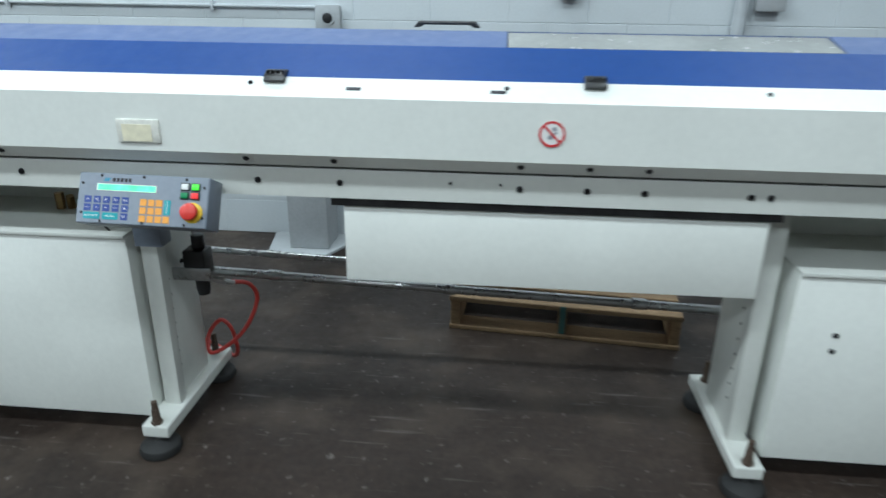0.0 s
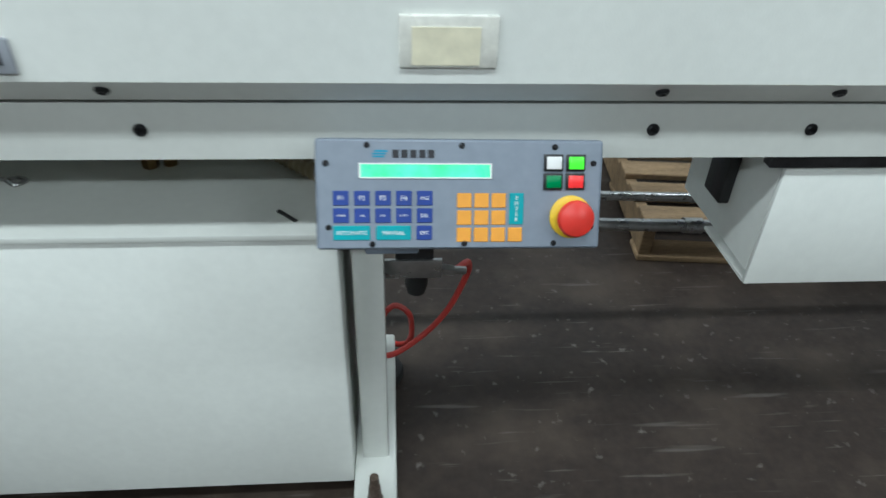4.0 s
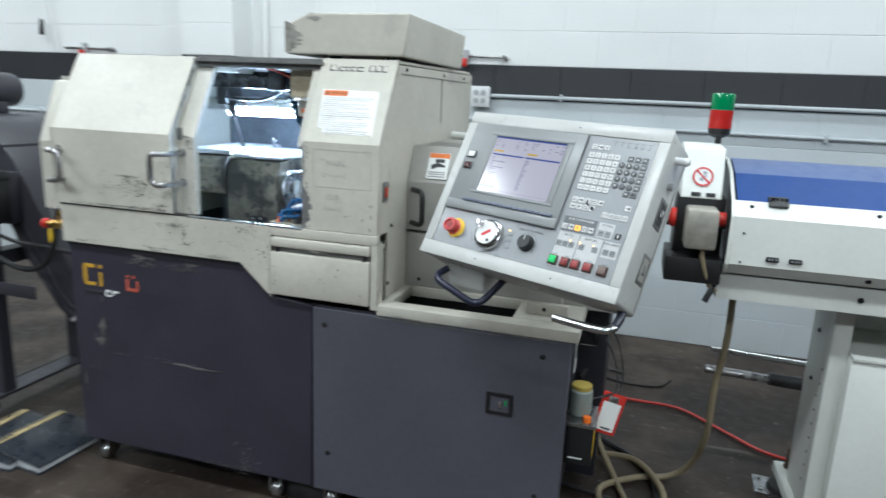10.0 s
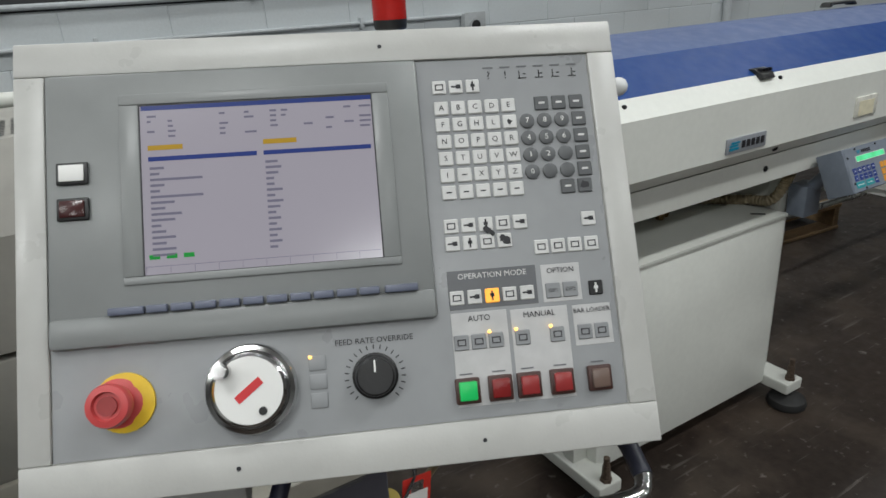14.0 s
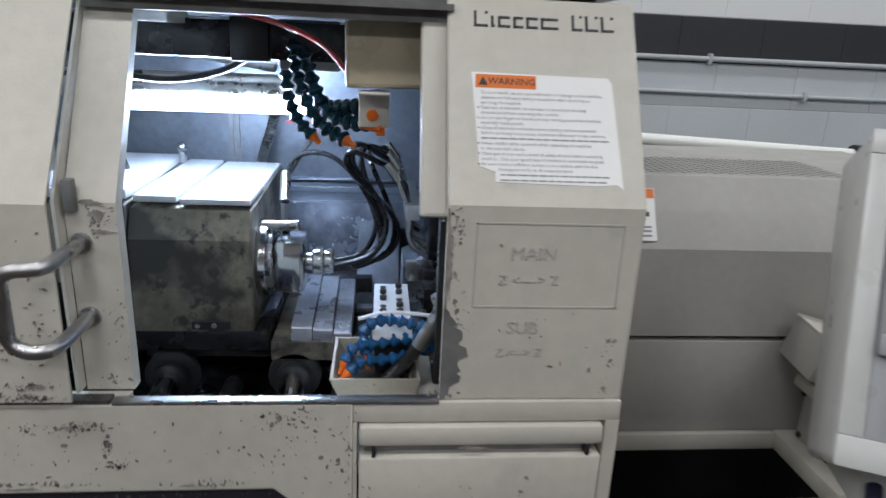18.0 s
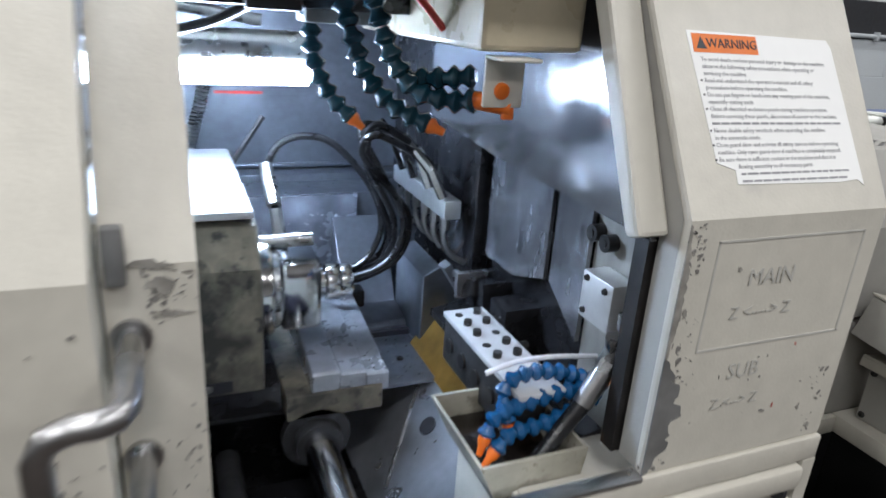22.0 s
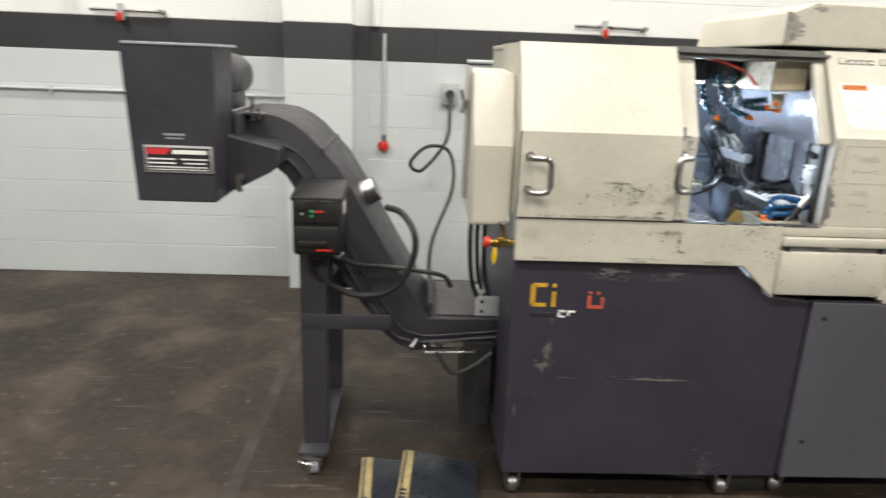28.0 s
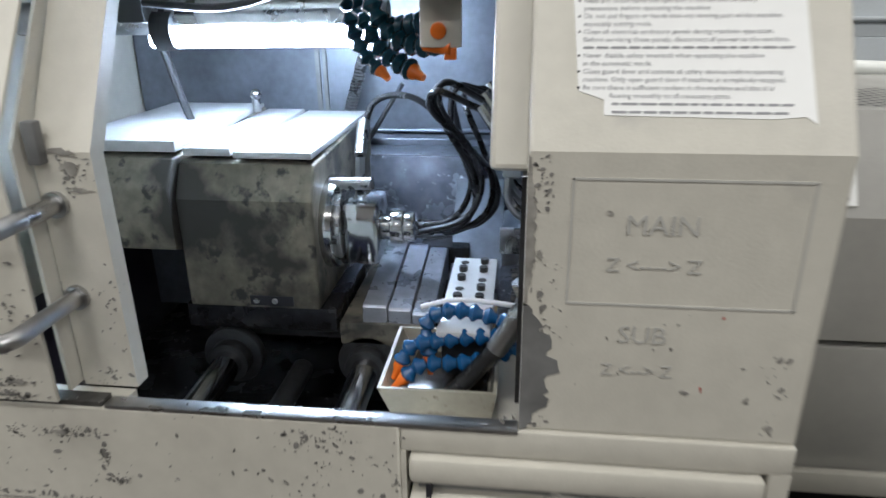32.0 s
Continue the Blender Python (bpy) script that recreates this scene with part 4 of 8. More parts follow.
# floor and sides are near-black so the open well stays dark inside
WELL = material("black_well", (0.008, 0.008, 0.008), 0.5, spec=0.2, stain=0.4, stain_size=12)
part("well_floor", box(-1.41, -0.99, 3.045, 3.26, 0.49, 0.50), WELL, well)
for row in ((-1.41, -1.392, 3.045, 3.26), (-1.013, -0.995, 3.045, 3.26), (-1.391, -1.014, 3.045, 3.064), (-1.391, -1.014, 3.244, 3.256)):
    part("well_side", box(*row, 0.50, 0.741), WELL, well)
chips([(-1.3, 0.745, 0.3, 0.006), (-1.0, 0.744, 0.2, 0.006), (-1.415, 0.80, 0.006, 0.06)], well, FY - 0.005)

# white end cabinet at the lathe's left side
EC = [(3.065, 0.945), (3.065, 1.188), (3.15, 1.395), (3.40, 1.405), (3.40, 0.945)]
end_cab = part("end_cabinet", prism(EC, -2.722, -2.594, "x", 0.012), CREAM, lathe_ob, "cream end cabinet", smooth=20)
part("hinge_strip", box(-2.738, -2.722, 3.20, 3.23, 1.0, 1.41, 0.003), GREY_PAINT, end_cab)
part("lever", join(rod((-2.74, 3.2, 1.29), (-2.755, 3.18, 1.34), 0.005), rod((-2.75, 3.19, 1.27), (-2.74, 3.19, 1.31), 0.007)), GALVANIC, end_cab)
BRASS = material("brass", (0.5, 0.33, 0.1), 0.3, 1.0)
valve = part("coolant_valve", join(rod((-2.66, 3.02, 0.905), (-2.575, 3.03, 0.905), 0.010), rod((-2.62, 3.03, 0.905), (-2.62, 3.03, 0.957), 0.0065, seg=10), rod((-2.64, 3.02, 0.905), (-2.605, 3.03, 0.905), 0.016, seg=6)), BRASS, lathe_ob, "brass valve with red and yellow handles")
part("hand_wheel", lathe([(0.017, 0), (0.019, 0.008), (0.016, 0.016), (0, 0.016)], 14, pose(-2.662, 3.018, 0.905, 0, -80)), RED, valve)
part("yellow_lever", prism([(-2.649, 0.892), (-2.652, 0.868), (-2.651, 0.848), (-2.646, 0.838), (-2.640, 0.848), (-2.637, 0.868), (-2.640, 0.892)], 3.008, 3.014, "y", 0.002), YELLOW, valve)
part("valve_cap", rod((-2.62, 3.03, 0.957), (-2.62, 3.03, 0.967), 0.017, r=0.003), STEEL, valve)
for dx, dy in ((0, 0), (0.025, 0.03), (0.045, 0.0)):
    part("lead", hose([(-2.70 + dx, 3.20 + dy, 0.97), (-2.705 + dx, 3.18 + dy, 0.86), (-2.69 + dx, 3.22 + dy, 0.72), (-2.66 + dx, 3.3, 0.62)], 0.008, 6), CABLE, lathe_ob)

# ---- inside the work chamber ----
OILY = material("oily_stainless", (0.17, 0.185, 0.215), 0.36, 0.6, grain=0.1, stain=0.3, stain_size=9, bump=0.03, bump_size=90)
WAY = material("ground_way_cover", (0.42, 0.44, 0.49), 0.3, 0.55, grain=0.1, stain=0.2, stain_size=15, fine_spots=(0.7, 0.72, 0.78), fine_at=0.72, fine_size=160)
CASTING = material("stained_cast_block", (0.24, 0.215, 0.165), 0.45, 0.35, grain=0.2, stain=0.35, stain_size=6, bump=0.2, bump_size=60, spots=(0.055, 0.051, 0.045), spots_at=0.55, spots_size=8, soft=0.05, fine_spots=(0.055, 0.052, 0.047), fine_at=0.615, fine_size=42, stretch=(1, 1, 0.9))
MILLED = material("milled_steel", (0.5, 0.5, 0.51), 0.28, 0.9, grain=0.06, stain=0.2, stain_size=20, bump=0.05)
# near-black for grimy parts; also puts shade into the chamber's hollows
GRIME_DARK = material("dark_grimy_steel", (0.03, 0.03, 0.033), 0.25, 0.5, grain=0.3, stain=0.5, stain_size=14, bump=0.3, bump_size=90)
BRIGHT_TOP = material("bright_top_metal", (0.62, 0.63, 0.64), 0.35, 0.25, grain=0.05, stain=0.12, stain_size=9, bump=0.03)
GUARD = material("brushed_guard_sheet", (0.30, 0.30, 0.31), 0.15, 0.85, grain=0.04, grain_size=40, stain=0.2, stain_size=5, bump=0.015, bump_size=60, stretch=(1, 1, 0.5))
INNER = material("oil_streaked_inner_sheet", (0.40, 0.41, 0.44), 0.24, 0.8, grain=0.15, grain_size=60, stain=0.5, stain_size=11, bump=0.05, bump_size=60, stretch=(1, 1, 0.35), fine_spots=(0.12, 0.12, 0.13), fine_at=0.66, fine_size=45)
TRAY = material("oil_stained_cream_paint", (0.40, 0.38, 0.31), 0.4, grain=0.08, stain=0.3, stain_size=14, bump=0.1, spots=(0.06, 0.045, 0.03), spots_at=0.62, spots_size=16, soft=0.05, fine_spots=(0.16, 0.14, 0.10), fine_at=0.66, fine_size=70)
MATT_SHEET = material("matt_zinc_sheet", (0.34, 0.33, 0.30), 0.42, 0.5, grain=0.1, stain=0.4, stain_size=12, bump=0.1, stretch=(1, 1, 0.4))
PALE_SHEET = material("pale_stainless", (0.44, 0.46, 0.50), 0.34, 0.8, grain=0.06, stain=0.2, stain_size=10, bump=0.02, bump_size=90)
WETPLATE = material("wet_mottled_plate", (0.22, 0.235, 0.28), 0.25, 0.4, grain=0.3, grain_size=25, stain=0.5, stain_size=16, bump=0.3, bump_size=50, fine_spots=(0.6, 0.63, 0.7), fine_at=0.66, fine_size=60)
part("chamber_back", box(-2.55, -1.60, 3.955, 3.975, 0.62, 1.47), OILY, lathe_ob, "oily stainless back sheet")
part("back_rail", join(box(-2.5, -1.62, 3.90, 3.955, 1.055, 1.075, 0.003), rod((-2.3, 3.93, 1.085), (-1.72, 3.93, 1.088), 0.005)), OILY, lathe_ob)
part("back_step", box(-2.5, -1.62, 3.80, 3.955, 0.70, 1.06), OILY, lathe_ob)
part("wet_plate", box(-1.985, -1.748, 3.785, 3.80, 0.86, 1.062, 0.003), WETPLATE, lathe_ob)
part("seam", join(box(-2.13, -2.12, 3.95, 3.957, 1.07, 1.3), box(-2.112, -2.104, 3.948, 3.957, 1.07, 1.3)), GALVANIC, lathe_ob)
part("spring", hose([(-2.008 + (-0.045) * k / 150 + 0.011 * math.cos(k * 0.9), 3.90 + 0.011 * math.sin(k * 0.9), 1.25 - 0.145 * k / 150) for k in range(151)], 0.003, straight=True, seg=6), STEEL, lathe_ob)
part("probe", rod((-1.915, 3.84, 1.20), (-2.01, 3.84, 1.055), 0.005), BLACK, lathe_ob)
part("red_line", box(-1.99, -1.90, 3.951, 3.956, 1.225, 1.23), RED, lathe_ob)
part("chamber_floor", join(prism([(3.06, 0.72), (3.40, 0.66), (3.95, 0.66), (3.95, 0.64), (3.06, 0.64)], -2.5, -1.62, "x")), GRIME_DARK, lathe_ob)
part("shelf_plate", box(-1.80, -1.70, 3.44, 3.60, 0.845, 0.853, 0.001), OILY, lathe_ob)
head(-1.745, 3.51, 0.853, 0.006, lathe_ob, (0, 0, 1))
part("shelf_gap", box(-1.80, -1.70, 3.592, 3.602, 0.853, 0.863), INK, lathe_ob)
part("side_chute", prism([(-1.845, 0.723), (-1.70, 0.853), (-1.695, 0.847), (-1.84, 0.713)], 3.15, 3.60, "y"), PALE_SHEET, lathe_ob, "pale stainless sloping chute", smooth=20)
part("weld_seam", hose([(-1.720, 3.47, 0.8365), (-1.752, 3.43, 0.808), (-1.785, 3.385, 0.778), (-1.82, 3.335, 0.747)], 0.0035, 4, 6), MILLED, lathe_ob)
part("drain_hole", rod((0, 0, 0.0005), (0, 0, 0.0025), 0.015, seg=20), INK, lathe_ob, m=pose(-1.744, 3.372, 0.8137, 0, -41.9))
# sub spindle block
SB = [(3.392, 0.905), (3.392, 1.082), (3.420, 1.132), (3.80, 1.148), (3.80, 0.905)]
sub = part("sub_spindle_block", prism(SB, -2.192, -1.978, "x", 0.004), CASTING, lathe_ob, "oil-stained cast sub-spindle block with a bright top", smooth=20)
part("block_left", prism([(3.378, 1.005), (3.378, 1.10), (3.41, 1.14), (3.80, 1.158), (3.80, 0.99), (3.42, 0.99)], -2.40, -2.193, "x", 0.004), CASTING, sub, smooth=20)
# pale plates carry part of the lamp's brightness on the block top
for row in ((-2.105, -1.982, 3.422, 3.80, 1.139, 1.150), (-2.188, -2.112, 3.43, 3.80, 1.140, 1.153), (-2.39, -2.196, 3.425, 3.80, 1.146, 1.164)):
    part("top_plate", box(*row, 0.002), BRIGHT_TOP, sub)
part("grease_nipple", join(rod((-2.18, 3.72, 1.16), (-2.18, 3.72, 1.19), 0.008), ball((-2.18, 3.72, 1.192), 0.011)), STEEL, sub)
part("slot", box(-2.09, -2.02, 3.390, 3.41, 0.911, 0.927), INK, sub)
for x in (-2.08, -2.05):
    head(x, 3.390, 0.919, 0.005, sub, mat=STEEL)
part("carriage", box(-2.205, -1.955, 3.40, 3.82, 0.862, 0.904, 0.004), GRIME_DARK, sub)
part("carriage_foot", box(-2.19, -1.86, 3.43, 3.84, 0.835, 0.866, 0.004), DARK, sub)
for xa, xb, z in ((-1.913, -1.873, 0.913), (-1.872, -1.835, 0.909), (-1.834, -1.800, 0.903)):
    part("way_cover", prism([(3.40, z - 0.03), (3.40, z - 0.003), (3.405, z), (3.62, z + 0.028), (3.62, z - 0.03)], xa, xb, "x", 0.002), WAY, sub, smooth=20)
part("way_bed", box(-1.95, -1.81, 3.395, 3.64, 0.845, 0.884, 0.003), CASTING, sub)
part("way_stop", box(-1.86, -1.765, 3.66, 3.78, 0.80, 0.915, 0.003), GRIME_DARK, sub)
AX = (3.488, 1.022)
nose = part("spindle_nose", rod((-1.98, *AX), (-1.958, *AX), 0.076, seg=36, r=0.004), CHROME, sub)
part("nose_ring", rod((-1.958, *AX), (-1.948, *AX), 0.066, seg=36, r=0.003), MILLED, nose)
part("nose_housing", box(-1.948, -1.890, AX[0] - 0.050, AX[0] + 0.044, AX[1] - 0.058, AX[1] + 0.046, 0.010), CHROME, nose, "bright ground nose housing")
part("collet_nut", join(rod((-1.892, AX[0], AX[1] - 0.006), (-1.876, AX[0], AX[1] - 0.006), 0.019), rod((-1.878, AX[0], AX[1] - 0.006), (-1.856, AX[0], AX[1] - 0.006), 0.029, seg=28, r=0.003), rod((-1.857, AX[0], AX[1] - 0.006), (-1.838, AX[0], AX[1] - 0.006), 0.025, seg=28, r=0.003)), CHROME, nose)
part("nose_fitting", join(rod((-1.935, 3.52, 1.07), (-1.938, 3.54, 1.115), 0.009, seg=6), rod((-1.97, 3.47, 1.09), (-1.90, 3.46, 1.095), 0.010)), STEEL, nose)
for a in range(5):
    part("bolt", rod((-1.96, AX[0] + 0.069 * math.cos(a * 1.3 + 2), AX[1] + 0.069 * math.sin(a * 1.3 + 2)), (-1.952, AX[0] + 0.069 * math.cos(a * 1.3 + 2), AX[1] + 0.069 * math.sin(a * 1.3 + 2)), 0.005, seg=6), SCREW_L, nose)
# guide rods towards the front
for x, rr in ((-2.135, 0.023), (-1.907, 0.023)):
    g = part("guide_rod", rod((x, 3.09, 0.80), (x, 3.43, 0.812), rr, seg=24), CHROME, sub)
    part("flange", rod((x, 3.395, 0.812), (x, 3.415, 0.812), 0.050, seg=32, r=0.003), DARK, g)
    part("bush", rod((x, 3.375, 0.811), (x, 3.396, 0.812), 0.034, seg=24, r=0.002), DARK, g)
part("lead_screw", rod((-2.03, 3.09, 0.77), (-2.03, 3.43, 0.775), 0.018), DARK, sub)
# near-black sheet gives the void under the rods its darkness
part("dark_pan", box(-2.25, -1.83, 3.10, 3.42, 0.715, 0.725), GRIME_DARK, lathe_ob)
# lamp tube
TUBE = material("lit_tube", (0.62, 0.78, 1.0), 0.3, emit=285, grain=0, stain=0, bump=0)
lamp = part("work_lamp", rod((-2.5, 3.55, 1.335), (-1.89, 3.55, 1.338), 0.026, seg=24), STEEL, lathe_ob, "steel work lamp with a lit fluorescent tube")
part("tube", rod((-2.22, 3.53, 1.304), (-1.893, 3.53, 1.306), 0.0125, seg=18), TUBE, lamp)
part("tube_end", rod((-2.262, 3.53, 1.304), (-2.235, 3.53, 1.304), 0.0125, seg=18), TUBE, lamp)
part("lamp_cap", rod((-2.255, 3.54, 1.318), (-2.222, 3.54, 1.318), 0.032, seg=20), BLACK, lamp)
part("lamp_cap", rod((-1.8905, 3.55, 1.339), (-1.882, 3.55, 1.339), 0.0205, seg=20), BLACK, lamp)
part("lamp_bracket", box(-2.3, -2.255, 3.50, 3.60, 1.33, 1.40, 0.004), BLACK, lamp)
# beams, wires and blocks under the roof
part("roof_beam", box(-2.5, -1.70, 3.38, 3.44, 1.395, 1.455, 0.004), GRIME_DARK, lathe_ob)
part("beam_block", box(-1.99, -1.93, 3.36, 3.385, 1.392, 1.46, 0.003), BLACK, lathe_ob)
part("beam_block", box(-1.92, -1.82, 3.40, 3.46, 1.38, 1.46, 0.003), GALVANIC, lathe_ob)
part("roof_wire", hose([(-2.24, 3.48, 1.36), (-2.12, 3.47, 1.352), (-2.03, 3.46, 1.37), (-1.97, 3.43, 1.40), (-1.94, 3.40, 1.42)], 0.006), CABLE, lathe_ob)
part("roof_wire", hose([(-2.27, 3.55, 1.34), (-2.265, 3.6, 1.2), (-2.25, 3.62, 1.12)], 0.007), CABLE, lathe_ob)
part("roof_rod", rod((-2.12, 3.6, 1.395), (-1.95, 3.55, 1.375), 0.008), STEEL, lathe_ob)
part("air_line", hose([(-1.98, 3.32, 1.468), (-1.90, 3.30, 1.45), (-1.84, 3.28, 1.425), (-1.80, 3.27, 1.385)], 0.004), material("red_air_line", (0.6, 0.05, 0.03), 0.35), lathe_ob)
# cream box and stainless guard on the right
YELLOWED = material("oil_yellowed_cream", (0.44, 0.385, 0.275), 0.3, grain=0.04, stain=0.15, stain_size=9, bump=0.08)
gb = part("guard_box", prism([(-1.80, 1.370), (-1.688, 1.372), (-1.688, 1.47), (-1.80, 1.47)], 3.178, 3.60, "y", 0.006), YELLOWED, lathe_ob, "oil-yellowed cream guard box above the spindle", smooth=20)
part("guard_lip", prism([(3.035, 1.228), (3.055, 1.222), (3.17, 1.455), (3.145, 1.462)], -1.700, -1.664, "x", 0.005), CREAM, gb, smooth=20)
part("guard_sheet", prism([(3.05, 1.218), (3.165, 1.455), (3.62, 1.46), (3.62, 1.241), (3.36, 1.224)], -1.672, -1.666, "x"), GUARD, gb, "bright stainless guard sheet", smooth=20)
part("inner_sheet", prism([(3.272, 1.086), (3.272, 1.30), (3.44, 1.30), (3.44, 1.058), (3.35, 1.06)], -1.640, -1.634, "x"), INNER, lathe_ob, smooth=20)
part("inner_sheet", prism([(3.186, 1.04), (3.186, 1.30), (3.258, 1.30), (3.258, 1.09)], -1.640, -1.634, "x"), INNER, lathe_ob, smooth=20)
part("inner_sheet", prism([(3.06, 0.80), (3.06, 1.235), (3.184, 1.30), (3.184, 0.80)], -1.632, -1.626, "x"), MATT_SHEET, lathe_ob, smooth=20)
# near-black block fills in the dark zone beside the sheets
part("back_block", box(-1.655, -1.626, 3.455, 3.62, 0.98, 1.24, 0.004), GRIME_DARK, lathe_ob)
part("partition", box(-1.622, -1.602, 3.165, 3.96, 0.66, 1.46), GRIME_DARK, lathe_ob)
for y, z in ((3.176, 1.182), (3.151, 1.178)):
    part("cap_screw", join(rod((-1.632, y, z), (-1.646, y, z), 0.010, seg=12), rod((-1.6455, y, z), (-1.647, y, z), 0.005, seg=6)), SCREW_L, lathe_ob)
bl = part("valve_block", box(-1.665, -1.632, 3.10, 3.155, 1.095, 1.15, 0.003), material("bead_blasted_aluminium", (0.55, 0.55, 0.54), 0.45, 0.6), lathe_ob, "small aluminium valve block")
for y, z in ((3.145, 1.143), (3.112, 1.14), (3.145, 1.105)):
    head(-1.665, y, z, 0.004, bl, (-1, 0, 0))
part("hose_fitting", join(rod((-1.664, 3.085, 1.085), (-1.672, 3.08, 1.105), 0.008, seg=6), rod((-1.655, 3.088, 1.108), (-1.657, 3.086, 1.125), 0.006), rod((-1.672, 3.085, 1.055), (-1.662, 3.087, 1.088), 0.010)), STEEL, lathe_ob)
SHINY_BLACK = material("glossy_black_hose", (0.012, 0.012, 0.013), 0.28, bump=0)
part("front_hose", hose([(-1.668, 3.087, 1.065), (-1.690, 3.085, 1.03), (-1.716, 3.085, 0.997), (-1.745, 3.08, 0.966), (-1.78, 3.075, 0.93)], 0.0095, 8, 12), SHINY_BLACK, lathe_ob, "thick black hydraulic hose")
part("hose_ferrule", join(rod((-1.6655, 3.086, 1.070), (-1.693, 3.085, 1.026), 0.0118, 0.0108, seg=16), rod((-1.6645, 3.086, 1.072), (-1.670, 3.086, 1.062), 0.0135, seg=6)), STEEL, lathe_ob, "crimped steel hose ferrule")
part("white_pipe", hose([(-1.64, 3.14, 1.045), (-1.698, 3.14, 1.053), (-1.742, 3.14, 1.054), (-1.778, 3.145, 1.042)], 0.003), material("white_nylon", (0.75, 0.76, 0.78), 0.3), lathe_ob)
# tool block with a perforated bright top
tb = part("tool_block", box(-1.755, -1.705, 3.13, 3.315, 0.965, 1.026, 0.003), DARK, lathe_ob, "tool block with rows of screws")
part("top_plate", box(-1.757, -1.700, 3.105, 3.317, 1.026, 1.033, 0.001), BRIGHT_TOP, tb)
for k in range(5):
    for j in (0, 1):
        part("set_screw", rod((-1.742 + j * 0.026, 3.30 - k * 0.028, 1.033), (-1.742 + j * 0.026, 3.30 - k * 0.028, 1.033 + (0.007 if (k + j) % 3 else 0.0008)), 0.0055, seg=8), SCREW_L, tb)
for k in range(4):
    part("bore", rod((-1.7555, 3.29 - k * 0.04, 0.995), (-1.7585, 3.29 - k * 0.04, 0.995), 0.010, seg=14), SCREW_L, tb)
# main spindle bush and tool plates at the back right
sp = part("guide_bush", join(rod((-1.632, 3.50, 1.0), (-1.60, 3.50, 1.0), 0.035), rod((-1.655, 3.50, 1.0), (-1.63, 3.50, 1.0), 0.022, 0.030), rod((-1.662, 3.50, 1.0), (-1.652, 3.50, 1.0), 0.010)), MILLED, lathe_ob)
part("tool_plate", box(-1.668, -1.62, 3.38, 3.44, 0.955, 1.035, 0.003), GRIME_DARK, lathe_ob)
part("tool_plate", box(-1.672, -1.62, 3.30, 3.35, 0.945, 1.03, 0.003), GRIME_DARK, lathe_ob)
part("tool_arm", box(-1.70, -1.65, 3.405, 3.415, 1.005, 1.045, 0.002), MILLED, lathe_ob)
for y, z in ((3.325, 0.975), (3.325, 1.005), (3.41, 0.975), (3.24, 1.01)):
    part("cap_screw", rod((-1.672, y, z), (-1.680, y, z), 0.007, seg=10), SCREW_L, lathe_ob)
part("deck", prism([(-1.70, 0.945), (-1.63, 0.960), (-1.63, 0.950), (-1.70, 0.935)], 3.12, 3.50, "y"), GRIME_DARK, lathe_ob, smooth=20)
part("deck_under", box(-1.70, -1.63, 3.12, 3.30, 0.85, 0.936), GRIME_DARK, lathe_ob)
part("oil_shelf", prism([(-1.712, 0.850), (-1.655, 0.930), (-1.650, 0.926), (-1.707, 0.845)], 3.26, 3.56, "y"), material("amber_oil_film", (0.26, 0.15, 0.035), 0.2, 0.3, stain=0.4, stain_size=14), lathe_ob, smooth=20)
part("deflector", prism([(-1.70, 0.853), (-1.70, 0.985), (-1.668, 1.000), (-1.625, 0.935), (-1.685, 0.862)], 3.54, 3.68, "y", 0.002), OILY, lathe_ob, smooth=20)
part("deflector_edge", prism([(-1.673, 1.004), (-1.630, 0.938), (-1.618, 0.946), (-1.660, 1.012)], 3.52, 3.545, "y", 0.001), PALE_SHEET, lathe_ob, smooth=20)
part("back_ledge", prism([(3.603, 0.70), (3.603, 0.868), (3.612, 0.874), (3.67, 0.885), (3.70, 0.93), (3.782, 1.02), (3.782, 0.70)], -1.80, -1.702, "x", 0.002), OILY, lathe_ob, smooth=20)
# manifold with fittings
mf = part("manifold", box(-1.70, -1.672, 3.47, 3.72, 1.105, 1.135, 0.003), material("anodised_manifold", (0.5, 0.52, 0.52), 0.4, 0.6), lathe_ob, "aluminium coolant manifold with hose fittings")
for k in range(6):
    y = 3.49 + k * 0.042
    part("pipe", hose([(-1.690, y, 1.10), (-1.692, y - 0.002, 1.07), (-1.680, y - 0.006, 1.045), (-1.655, y - 0.01, 1.03)], 0.005, 5, 8), STEEL, mf)
    part("union", rod((-1.690, y, 1.085), (-1.690, y, 1.106), 0.008, seg=6), STEEL, mf)
for k, (y, dz) in enumerate(((3.49, 0.04), (3.55, 0.05), (3.62, 0.045), (3.68, 0.05))):
    part("union", join(rod((-1.695, y, 1.135), (-1.712, y + 0.01, 1.135 + dz), 0.008, seg=6), rod((-1.712, y + 0.01, 1.135 + dz), (-1.735, y + 0.025, 1.165 + dz), 0.0095, seg=10)), CHROME, mf)
